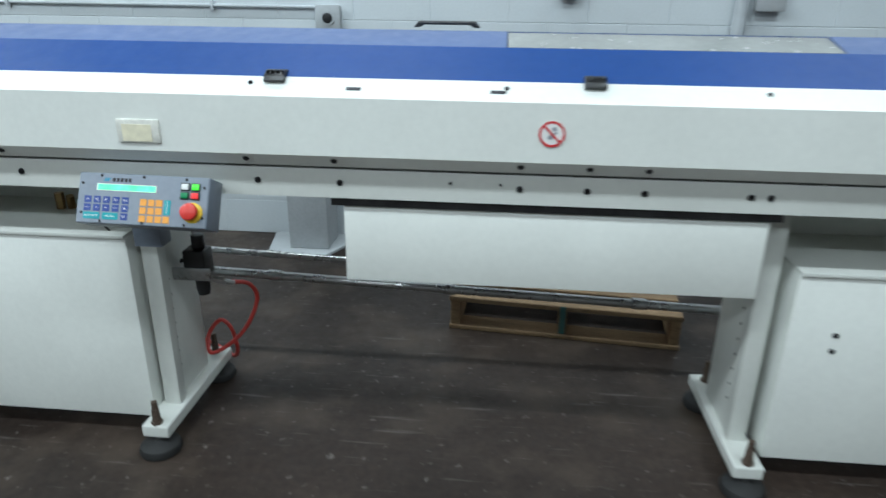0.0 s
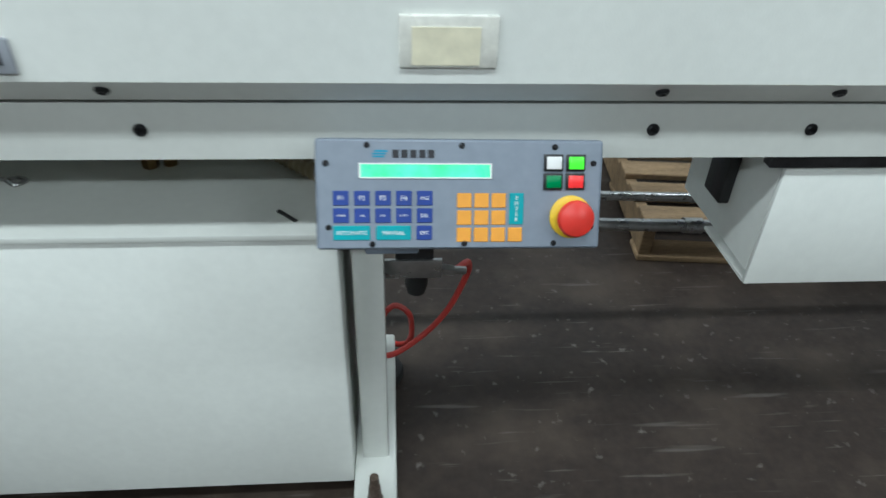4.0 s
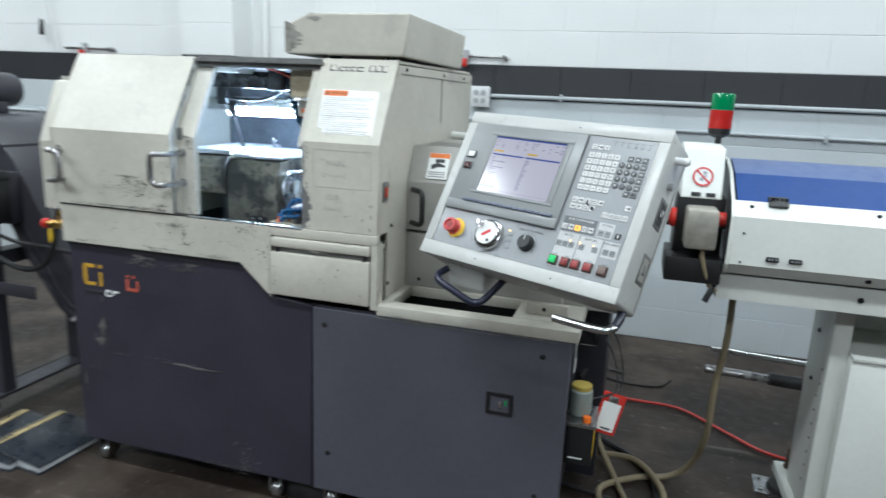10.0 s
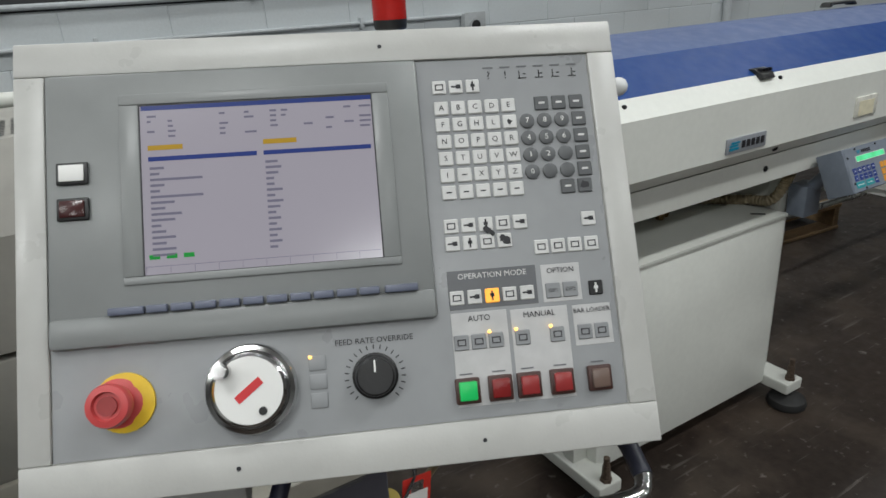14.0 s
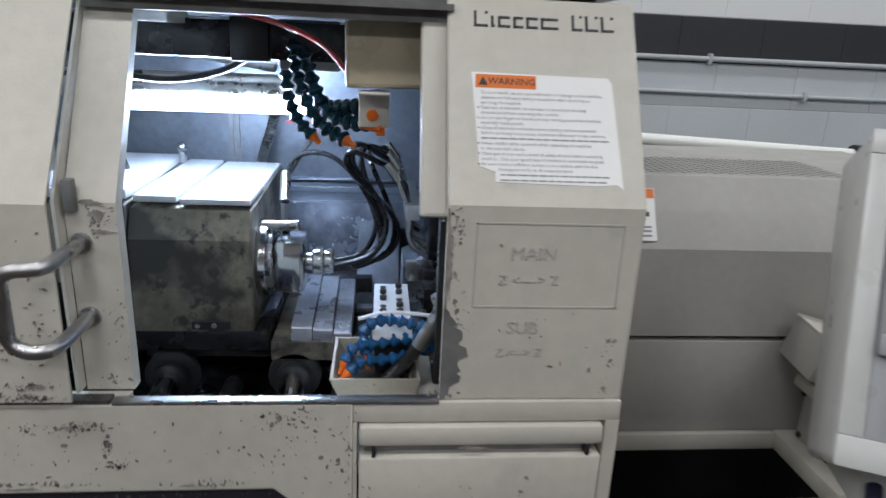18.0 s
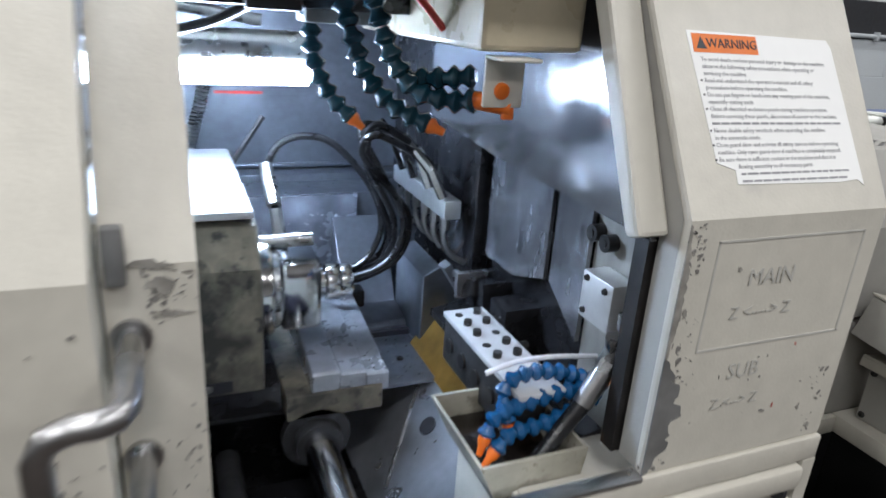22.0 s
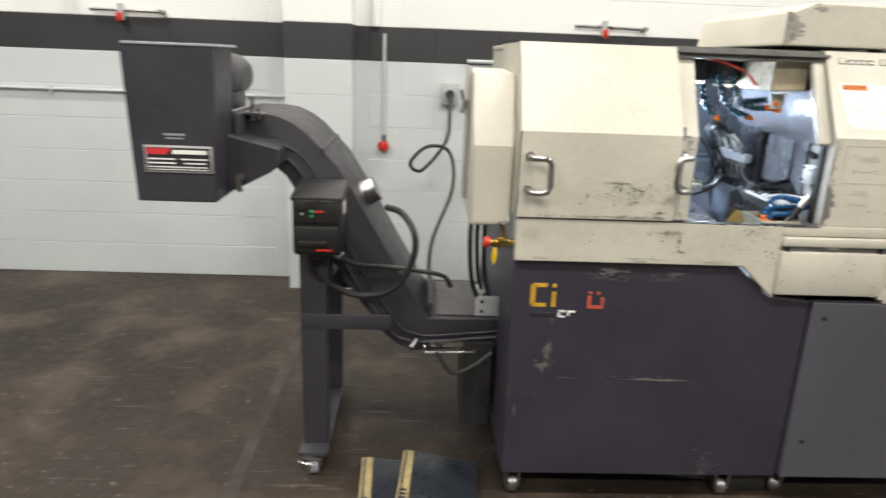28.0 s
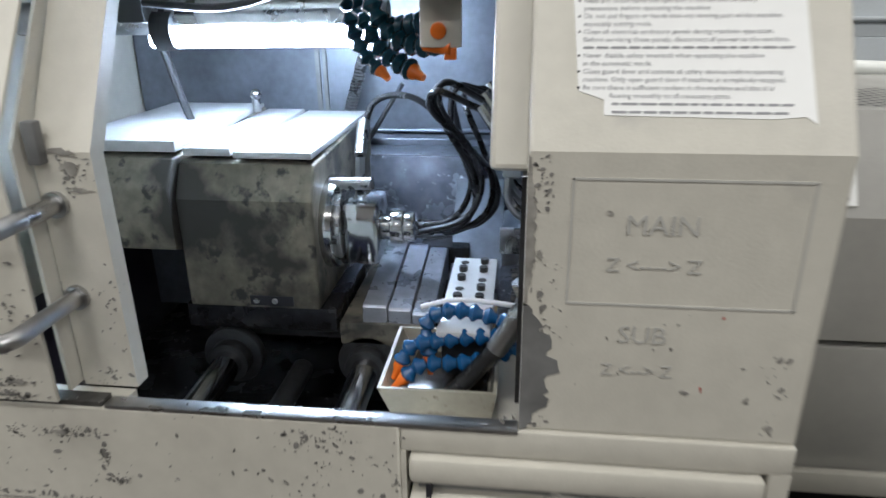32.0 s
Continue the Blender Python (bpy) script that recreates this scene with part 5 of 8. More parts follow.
HOSES = [
    [(-1.735, 3.545, 1.21), (-1.79, 3.53, 1.24), (-1.812, 3.53, 1.21), (-1.785, 3.55, 1.15), (-1.752, 3.56, 1.09), (-1.748, 3.57, 1.03), (-1.79, 3.59, 0.975), (-1.87, 3.62, 0.965)],
    [(-1.735, 3.61, 1.215), (-1.78, 3.59, 1.225), (-1.79, 3.58, 1.17), (-1.765, 3.58, 1.10), (-1.748, 3.58, 1.04), (-1.775, 3.60, 0.985), (-1.86, 3.64, 0.972)],
    [(-1.938, 3.545, 1.115), (-1.943, 3.60, 1.15), (-1.925, 3.60, 1.195), (-1.885, 3.60, 1.21), (-1.836, 3.60, 1.195), (-1.78, 3.60, 1.13), (-1.757, 3.60, 1.06), (-1.785, 3.60, 0.998), (-1.85, 3.60, 0.98), (-1.95, 3.62, 0.99)],
    [(-1.735, 3.575, 1.215), (-1.80, 3.56, 1.235), (-1.80, 3.55, 1.19), (-1.755, 3.55, 1.13), (-1.736, 3.55, 1.07), (-1.765, 3.55, 1.01), (-1.85, 3.57, 0.975)],
    [(-1.735, 3.515, 1.20), (-1.80, 3.50, 1.23), (-1.815, 3.52, 1.20), (-1.765, 3.55, 1.14), (-1.72, 3.57, 1.08), (-1.735, 3.58, 1.005), (-1.82, 3.60, 0.96), (-1.92, 3.62, 0.96)],
    [(-1.735, 3.645, 1.205), (-1.79, 3.62, 1.22), (-1.775, 3.60, 1.14), (-1.745, 3.60, 1.07), (-1.76, 3.61, 1.0), (-1.84, 3.64, 0.965)],
    [(-1.735, 3.705, 1.21), (-1.775, 3.66, 1.20), (-1.74, 3.62, 1.12), (-1.71, 3.60, 1.04), (-1.74, 3.61, 0.985), (-1.80, 3.64, 0.96)],
]
for pts in HOSES:
    part("coolant_hose", hose(pts, 0.0056, 8, 10), SHINY_BLACK, lathe_ob, "glossy black coolant hose")
part("hose_sleeve", rod((-1.9385, 3.546, 1.118), (-1.943, 3.60, 1.165), 0.0105), STEEL, lathe_ob)
# segmented coolant nozzles
DEEP_BLUE = material("blue_nozzle_plastic", (0.008, 0.075, 0.20), 0.25, bump=0)
TEAL = material("dark_teal_plastic", (0.008, 0.038, 0.055), 0.22, bump=0)


def segmented(points, mat, radius=0.0125, tip=None, pitch=0.017):
    line = smooth_line(points, 16)
    seg, acc, last = [], 0.0, line[0]
    out = [(line[0], line[1] - line[0])]
    for p, q in zip(line, line[1:]):
        acc += (q - p).length
        if acc >= pitch:
            out.append((q, q - p))
            acc = 0
    ob = None
    for c, d in out:
        bm = lathe([(radius * 0.56, -pitch * 0.55), (radius * 0.62, -pitch * 0.28), (radius * 0.97, pitch * 0.02), (radius, pitch * 0.20), (radius * 0.86, pitch * 0.30), (radius * 0.60, pitch * 0.5)], 12, Matrix.Translation(c) @ d.to_track_quat("Z", "Y").to_matrix().to_4x4())
        if ob is None:
            ob = part("coolant_nozzle", bm, mat, lathe_ob, "segmented blue coolant nozzle")
        else:
            part("segment", bm, mat, ob)
    if tip:
        c, d = out[-1]
        d = d.normalized()
        part("tip", lathe([(radius * 0.7, 0), (radius * 0.7, 0.007), (radius * 0.45, 0.012), (radius * 0.32, 0.022), (0, 0.022)], 12, Matrix.Translation(c + d * 0.004) @ d.to_track_quat("Z", "Y").to_matrix().to_4x4()), ORANGE, ob, "orange nozzle tip")


segmented([(-1.868, 3.30, 1.41), (-1.85, 3.29, 1.355), (-1.825, 3.28, 1.322), (-1.79, 3.26, 1.313), (-1.765, 3.235, 1.318)], TEAL, 0.0135, True)
segmented([(-1.89, 3.36, 1.42), (-1.88, 3.34, 1.37), (-1.865, 3.33, 1.33), (-1.84, 3.31, 1.30), (-1.81, 3.29, 1.285)], TEAL, 0.0135, True)
segmented([(-1.912, 3.42, 1.41), (-1.908, 3.41, 1.34), (-1.892, 3.40, 1.30), (-1.868, 3.39, 1.275)], TEAL, 0.013, True)
segmented([(-1.83, 3.30, 1.33), (-1.80, 3.27, 1.335), (-1.775, 3.25, 1.34)], TEAL, 0.013)
part("nozzle_bracket", join(box(-1.782, -1.738, 3.20, 3.205, 1.315, 1.366, 0.002), box(-1.782, -1.738, 3.165, 3.205, 1.362, 1.366, 0.002)), CREAM, lathe_ob)
nozzle_tap = part("nozzle_cap", rod((-1.764, 3.212, 1.334), (-1.762, 3.196, 1.331), 0.0085, seg=14, r=0.002), ORANGE, lathe_ob)
part("nozzle_spout", rod((-1.778, 3.222, 1.319), (-1.748, 3.205, 1.314), 0.0095, 0.008, seg=12), ORANGE, nozzle_tap)
part("tap_wing", box(-1.757, -1.744, 3.203, 3.209, 1.302, 1.316, 0.002), ORANGE, nozzle_tap)
segmented([(-1.645, 3.12, 1.022), (-1.698, 3.12, 1.045), (-1.742, 3.12, 1.051), (-1.768, 3.12, 1.036), (-1.766, 3.11, 1.005)], DEEP_BLUE, 0.010, True, 0.014)
segmented([(-1.662, 3.11, 1.027), (-1.703, 3.11, 1.027), (-1.746, 3.108, 1.022), (-1.783, 3.105, 1.014), (-1.796, 3.10, 0.995)], DEEP_BLUE, 0.010, True, 0.014)
segmented([(-1.672, 3.095, 1.025), (-1.70, 3.098, 1.008), (-1.735, 3.095, 1.002), (-1.77, 3.092, 1.0), (-1.79, 3.088, 0.985)], DEEP_BLUE, 0.010, True, 0.014)
part("nozzle_nut", rod((-1.655, 3.082, 1.048), (-1.640, 3.078, 1.045), 0.011, seg=8), ORANGE, lathe_ob)
# cream catch tray
part("catch_tray", join(prism([(-1.815, 0.985), (-1.79, 0.93), (-1.70, 0.92), (-1.69, 0.985), (-1.694, 0.985), (-1.703, 0.925), (-1.788, 0.934), (-1.811, 0.985)], 3.07, 3.20, "y"), prism([(-1.815, 0.985), (-1.79, 0.93), (-1.70, 0.92), (-1.69, 0.985)], 3.066, 3.07, "y"), prism([(-1.815, 0.985), (-1.79, 0.93), (-1.70, 0.92), (-1.69, 0.985)], 3.20, 3.204, "y")), TRAY, lathe_ob, "small oil-stained cream catch tray")

part("sludge", box(-1.793, -1.702, 3.0725, 3.1975, 0.934, 0.956, 0.002), material("oily_sludge", (0.012, 0.008, 0.006), 0.15, grain=0.2, stain=0.4, stain_size=20), lathe_ob)

# fine swarf lying on the ways, the deck and the chute
def swarf(count, x0, x1, y0, y1, height, seed):
    rnd = random.Random(seed)
    verts, faces = [], []
    for k in range(count):
        x, y = rnd.uniform(x0, x1), rnd.uniform(y0, y1)
        z, size, turn = height(x, y), rnd.uniform(0.0008, 0.0028), rnd.uniform(0, 6.28)
        n = len(verts)
        for a in (0, 2.1, 4.2):
            verts.append((x + size * math.cos(turn + a), y + size * math.sin(turn + a) * 0.6, z + 0.0004))
        verts.append((x, y, z + size * 0.7))
        faces += [[n, n + 1, n + 3], [n + 1, n + 2, n + 3], [n + 2, n, n + 3]]
    me = bpy.data.meshes.new("swarf")
    me.from_pydata(verts, [], faces)
    bm = bmesh.new()
    bm.from_mesh(me)
    bpy.data.meshes.remove(me)
    tagged(part("swarf", bm, CHROME, lathe_ob, "scattered bright metal swarf", smooth=None), "scattered bright metal swarf", kind="stuff")


swarf(150, -1.912, -1.802, 3.405, 3.61, lambda x, y: 0.911 + (y - 3.405) * 0.13 - (x + 1.912) * 0.09, 41)
swarf(110, -1.695, -1.635, 3.14, 3.48, lambda x, y: 0.946 + (x + 1.70) * 0.214, 42)
swarf(80, -1.795, -1.705, 3.45, 3.59, lambda x, y: 0.853, 43)
swarf(70, -1.98, -1.75, 3.81, 3.94, lambda x, y: 1.0605, 44)

# lubricator, labels and tag at the right end of the base
lub = thing("lubricator", (-0.80, 3.12, 0.33), "black lubricator pump with a clear oil cup on the lathe's end", "lubricator")
part("pump", box(-0.832, -0.752, 3.06, 3.18, 0.345, 0.47, 0.005), BLACK, lub)
part("plate", box(-0.838, -0.745, 3.05, 3.19, 0.47, 0.482, 0.002), STEEL, lub)
part("yellow_label", box(-0.7525, -0.7505, 3.075, 3.165, 0.37, 0.455), YELLOW, lub)
part("text_line", box(-0.82, -0.78, 3.0585, 3.0605, 0.365, 0.369), PAPER, lub)
part("cup", lathe([(0.03, 0), (0.034, 0.01), (0.034, 0.075), (0.03, 0.08), (0, 0.08)], 20, pose(-0.80, 3.12, 0.485)), material("cloudy_oil_cup", (0.25, 0.28, 0.26), 0.12, bump=0), lub)
part("cap", lathe([(0.030, 0), (0.030, 0.012), (0.016, 0.015), (0, 0.015)], 20, pose(-0.80, 3.12, 0.565)), material("dull_yellow_cap", (0.40, 0.31, 0.07), 0.45), lub)
part("orange_cap", rod((-0.775, 3.075, 0.482), (-0.775, 3.075, 0.497), 0.012), ORANGE, lub)
part("pipe", hose([(-0.77, 3.13, 0.53), (-0.73, 3.16, 0.535), (-0.70, 3.2, 0.545), (-0.72, 3.28, 0.62), (-0.80, 3.3, 0.73)], 0.003), DARK, lub)
tag = thing("inspection_tag", (-0.70, 3.2, 0.48), "red-edged white inspection tag hung from a wire", "tag")
TAGM = pose(-0.715, 3.17, 0.474, 82, 15, 12)
part("sleeve", box(-0.036, 0.036, -0.065, 0.065, -0.001, 0.001, 0.006), RED, tag, m=TAGM)
part("card", box(-0.027, 0.027, -0.055, 0.035, 0.001, 0.002), PAPER, tag, m=TAGM)
part("text_line", box(-0.012, 0.018, -0.05, -0.045, 0.002, 0.0024), INK, tag, m=TAGM)
part("clip", box(-0.016, 0.016, 0.035, 0.055, -0.002, 0.003, 0.003), STEEL, tag, m=TAGM)
part("wire", hose([(-0.70, 3.19, 0.51), (-0.685, 3.23, 0.58), (-0.72, 3.3, 0.68), (-0.80, 3.3, 0.74)], 0.002), DARK, tag)
lab3 = part("end_label", box(-0.836, -0.834, 3.232, 3.292, 0.56, 0.685), PAPER, lathe_ob, "white label with an orange heading")
part("heading", box(-0.834, -0.8335, 3.232, 3.292, 0.655, 0.685), OR_INK, lab3)
part("pictogram", box(-0.834, -0.8335, 3.244, 3.28, 0.605, 0.64), INK, lab3)
part("end_hose", hose([(-0.85, 3.25, 0.72), (-0.80, 3.34, 0.68), (-0.78, 3.38, 0.58), (-0.82, 3.36, 0.50)], 0.012), CABLE, lathe_ob)

# ---- the control panel on its pedestal ----
PANEL = pose(-0.9345, 2.8195, 1.177, 61.7, 0, -23.3) @ pose(0.001, -0.0074, 0, 0, 0, -1.75)
PAINT = material("light_grey_panel_paint", (0.52, 0.52, 0.50), 0.33, grain=0.02, stain=0.08, stain_size=10, bump=0.06, bump_size=350)
OVERLAY = material("grey_panel_overlay", (0.30, 0.31, 0.32), 0.33, grain=0.02, stain=0.06, stain_size=12, bump=0.02)
OVER_DARK = material("mid_grey_overlay", (0.24, 0.25, 0.25), 0.36, grain=0.02, stain=0.06, stain_size=12, bump=0.02)
KEY_WHITE = material("white_key", (0.66, 0.66, 0.65), 0.4, bump=0)
KEY_GREY = material("grey_key", (0.28, 0.29, 0.30), 0.4, bump=0)
KEY_DARK = material("dark_grey_key", (0.10, 0.105, 0.11), 0.4, bump=0)
ZONE = material("pale_zone_print", (0.55, 0.55, 0.55), 0.4, bump=0)
ZONE_DARK = material("dark_zone_print", (0.13, 0.135, 0.145), 0.4, bump=0)
panel = thing("control_panel", (-1.0, 2.99, 0.776), "light grey lathe control panel with a lit screen and many keys", "control panel")


def pp(name, bm, mat, parent=panel, label="", lift=None):
    return part(name, bm, mat, parent, label, m=PANEL if lift is None else PANEL @ lift)


body = pp("body", box(-0.279, 0.279, -0.204, 0.204, -0.125, 0.0, 0.012, 3), PAINT)
pp("face_frame", join(box(-0.279, 0.279, 0.172, 0.204, 0.0, 0.004, 0.002), box(-0.279, 0.279, -0.204, -0.168, 0.0, 0.004, 0.002), box(-0.279, -0.2525, -0.168, 0.172, 0.0, 0.004, 0.002), box(0.2525, 0.279, -0.168, 0.172, 0.0, 0.004, 0.002)), PAINT, body)
pp("overlay", box(-0.2515, 0.2515, -0.167, 0.171, 0.0, 0.0015), OVERLAY)
upper = pp("screen_surround", box(-0.250, 0.0825, -0.072, 0.1705, 0.0015, 0.0095, 0.003), OVER_DARK)
pp("soft_key_ledge", box(-0.250, 0.082, -0.0735, -0.047, 0.0015, 0.012, 0.004), OVER_DARK)
pp("bezel", join(box(-0.187, 0.054, 0.139, 0.149, 0.009, 0.0115, 0.001), box(-0.187, 0.054, -0.0225, -0.0155, 0.009, 0.0115, 0.001), box(-0.187, -0.170, -0.0155, 0.139, 0.009, 0.0115, 0.001), box(0.0385, 0.054, -0.0155, 0.139, 0.009, 0.0115, 0.001)), OVER_DARK, upper)
pp("bezel_edge", join(box(-0.171, 0.0395, 0.1375, 0.1405, 0.0085, 0.0105), box(-0.171, 0.0395, -0.017, -0.015, 0.0085, 0.0105), box(-0.171, -0.169, -0.016, 0.139, 0.0085, 0.0105), box(0.0375, 0.0395, -0.016, 0.139, 0.0085, 0.0105)), INK, upper)


def lit(name, colour, power):
    """A lit part of the display: glossy glass over a weak even glow."""
    mat = bpy.data.materials.new(name)
    mat.use_nodes = True
    b = mat.node_tree.nodes["Principled BSDF"]
    b.inputs["Base Color"].default_value = (*[c * 0.25 for c in colour], 1)
    b.inputs["Roughness"].default_value = 0.16
    b.inputs["Emission Color"].default_value = (*colour, 1)
    b.inputs["Emission Strength"].default_value = power
    return mat


GLOW = 0.29
SCR = lit("lit_screen_lilac", (0.76, 0.70, 0.80), GLOW)
SCR_BLUE = lit("lit_screen_blue", (0.06, 0.10, 0.42), GLOW)
SCR_GOLD = lit("lit_screen_gold", (0.9, 0.55, 0.06), GLOW)
SCR_GREEN = lit("lit_screen_green", (0.05, 0.6, 0.1), GLOW)
SCR_GREY = lit("lit_screen_grey", (0.36, 0.34, 0.46), GLOW)
screen = pp("screen", box(-0.1695, 0.038, -0.0155, 0.138, 0.0085, 0.0101), SCR, upper, "lit lilac screen with two program columns")
sz = 0.0101
pp("title_bar", box(-0.168, 0.0375, 0.1335, 0.1375, sz, sz + 0.0003), SCR_BLUE, screen)
for x0, x1 in ((-0.163, -0.0685), (-0.0625, 0.0345)):
    pp("column_bar", box(x0, x1, 0.0865, 0.0905, sz, sz + 0.0003), SCR_BLUE, screen)
    pp("column_tab", box(x0, x0 + 0.030, 0.0965, 0.101, sz, sz + 0.0003), SCR_GOLD, screen)
rnd = random.Random(4)
rows = []
for k in range(16):
    y = 0.080 - k * 0.0052
    rows.append(box(-0.162, -0.162 + rnd.choice((0.008, 0.012, 0.02, 0.045, 0.026)), y - 0.0011, y + 0.0011, sz, sz + 0.0003))
    rows.append(box(-0.0615, -0.0615 + rnd.choice((0.007, 0.011, 0.014)), y - 0.0011, y + 0.0011, sz, sz + 0.0003))
for k in range(5):
    for x in (-0.163, -0.145, -0.10, -0.078, -0.055, -0.045, -0.025, -0.005, 0.012, 0.026):
        if rnd.random() < 0.6:
            rows.append(box(x, x + rnd.uniform(0.003, 0.011), 0.108 + k * 0.0047, 0.1098 + k * 0.0047, sz, sz + 0.0003))
tagged(pp("text_row", join(*rows), SCR_GREY, screen, "rows of unreadable grey screen text"), "rows of unreadable grey screen text", kind="stuff")
for k in range(3):
    pp("status_mark", box(-0.165 + k * 0.0145, -0.156 + k * 0.0145, -0.0015, 0.0025, sz, sz + 0.0003), SCR_GREEN, screen)
pp("menu_row", join(*[box(-0.168 + k * 0.0205, -0.1485 + k * 0.0205, -0.008, -0.0076, sz, sz + 0.0003) for k in range(10)], *[box(-0.168 + k * 0.0205, -0.1677 + k * 0.0205, -0.0145, -0.008, sz, sz + 0.0003) for k in range(10)]), SCR_GREY, screen)
SOFT = material("slate_blue_key", (0.12, 0.135, 0.19), 0.35, bump=0)
for k in range(12):
    w = 0.030 if k in (0, 11) else 0.0178
    x = -0.185 + (0 if k == 0 else 0.0255 + (k - 1) * 0.0203 + (0.008 if k == 11 else 0))
    pp("soft_key", box(x - w / 2, x + w / 2, -0.048, -0.041, 0.0095, 0.0155, 0.0015), SOFT)
for y, mat in ((0.0795, PAPER), (0.0477, material("dark_lens", (0.05, 0.012, 0.012), 0.2, bump=0))):
    b = pp("indicator", box(-0.2405, -0.2135, y - 0.010, y + 0.010, 0.0095, 0.0125, 0.002), BLACK)
    pp("lens", box(-0.2375, -0.2165, y - 0.0075, y + 0.0075, 0.0125, 0.0145, 0.001), mat, b)
# lower left: stop button, hand wheel, override knob
stop2 = pp("stop_button", lathe([(0.021, 0.0), (0.021, 0.004), (0.013, 0.006), (0.013, 0.014), (0.0175, 0.017), (0.0185, 0.025), (0.017, 0.029), (0.012, 0.030), (0.011, 0.026), (0, 0.026)], 32), material("faded_red_plastic", (0.55, 0.07, 0.07), 0.4), label="faded red mushroom stop button", lift=pose(-0.1966, -0.1219, 0.0015))
pp("collar", lathe([(0.0255, 0), (0.0255, 0.003), (0.016, 0.0045), (0.016, 0)], 32), YELLOW, stop2, lift=pose(-0.192, -0.1219, 0.0015))
pp("core", lathe([(0.008, 0.0), (0.008, 0.0285), (0, 0.0285)], 20), material("dark_red_core", (0.3, 0.03, 0.03), 0.4), stop2, lift=pose(-0.1966, -0.1219, 0.0015))
wheel = pp("hand_wheel", lathe([(0.039, 0.0), (0.039, 0.010), (0.0375, 0.013), (0.034, 0.014), (0.032, 0.012), (0.031, 0.018), (0.029, 0.020), (0, 0.020)], 48), CHROME, label="chrome and white pulse hand wheel", lift=pose(-0.0846, -0.1207, 0.0015))
pp("dial", lathe([(0.0285, 0), (0.0285, 0.0012), (0, 0.0012)], 40), PAPER, wheel, lift=pose(-0.0846, -0.1207, 0.0214))
pp("logo_bar", box(-0.013, 0.013, -0.0035, 0.0035, 0, 0.0004), RED_INK, wheel, lift=pose(-0.0846, -0.1207, 0.0227, 0, 0, 38))
pp("crank", join(rod((-0.020, 0.018, 0.0), (-0.020, 0.018, 0.010), 0.0065), rod((-0.020, 0.018, 0.010), (-0.020, 0.018, 0.022), 0.0045, 0.006)), CHROME, wheel, lift=pose(-0.0846, -0.1207, 0.0214))
pp("rivet", rod((0.011, -0.018, 0.0), (0.011, -0.018, 0.002), 0.0035), SCREW_L, wheel, lift=pose(-0.0846, -0.1207, 0.0224))
for k in range(3):
    pp("key", box(-0.0355, -0.0205, -0.1105 - k * 0.0164, -0.0975 - k * 0.0164, 0.0015, 0.003, 0.0008), KEY_GREY)
knob = pp("override_knob", lathe([(0.0205, 0.0), (0.0205, 0.003), (0.0185, 0.004), (0.0165, 0.018), (0.0150, 0.0195), (0, 0.0195)], 28), BLACK, label="black feed override knob", lift=pose(0.0223, -0.1199, 0.0015))
pp("pointer", box(-0.0008, 0.0008, 0.004, 0.0145, 0.0195, 0.0199), PAPER, knob, lift=pose(0.0223, -0.1199, 0.0015))
for k in range(21):
    a = radians(225 - k * 13.5)
    pp("scale_mark", box(-0.0005, 0.0005, 0.0235, 0.0275, 0.0, 0.0004), INK, knob, lift=pose(0.0223, -0.1199, 0.0015, 0, 0, math.degrees(a) - 90))


def print_at(text, x, y, size, ink=INK, parent=panel):
    words(text, size, PANEL @ pose(x, y, 0.0022), ink, parent, thick=0.0001)


print_at("FEED RATE OVERRIDE", 0.0235, -0.0885, 0.0072)
# key field
letters = ("ABCDE", "FGHL.", "NOPQR", "STUVW", "I(XYZ", "-_@'=")
for r, row in enumerate(letters):
    for c, ch in enumerate(row):
        x, y = 0.1038 + c * 0.0162, 0.1231 - r * 0.0164
        k = pp("key", box(x - 0.0068, x + 0.0068, y - 0.0068, y + 0.0068, 0.0015, 0.0034, 0.0012, 1), KEY_WHITE)
        if ch.isalpha():
            words(ch, 0.0075, PANEL @ pose(x, y, 0.0036), INK, k, thick=0.0001)
        else:
            pp("symbol", box(x - 0.0025, x + 0.0025, y - 0.0006, y + 0.0006, 0.0034, 0.0037), INK, k)
for r, row in enumerate(("789", "456", "12 ", "0  ")):
    for c, ch in enumerate(row):
        x, y = 0.1855 + c * 0.0172, 0.1063 - r * 0.0167
        k = pp("key", lathe([(0.0072, 0), (0.0072, 0.0018), (0.006, 0.0024), (0, 0.0024)], 18), KEY_DARK, lift=pose(x, y, 0.0015))
        if ch != " ":
            words(ch, 0.0075, PANEL @ pose(x, y, 0.0041), PAPER, k, thick=0.0001)
for x, y in [(0.2015 + c * 0.0172, 0.1234) for c in range(3)] + [(0.237, 0.1063 - r * 0.0167) for r in range(4)] + [(0.2184, 0.0401), (0.2352, 0.0401)]:
    k = pp("key", box(x - 0.007, x + 0.007, y - 0.007, y + 0.007, 0.0015, 0.0034, 0.001, 1), KEY_DARK)
    pp("symbol", box(x - 0.003, x + 0.003, y - 0.001, y + 0.001, 0.0034, 0.0037), KEY_WHITE, k)


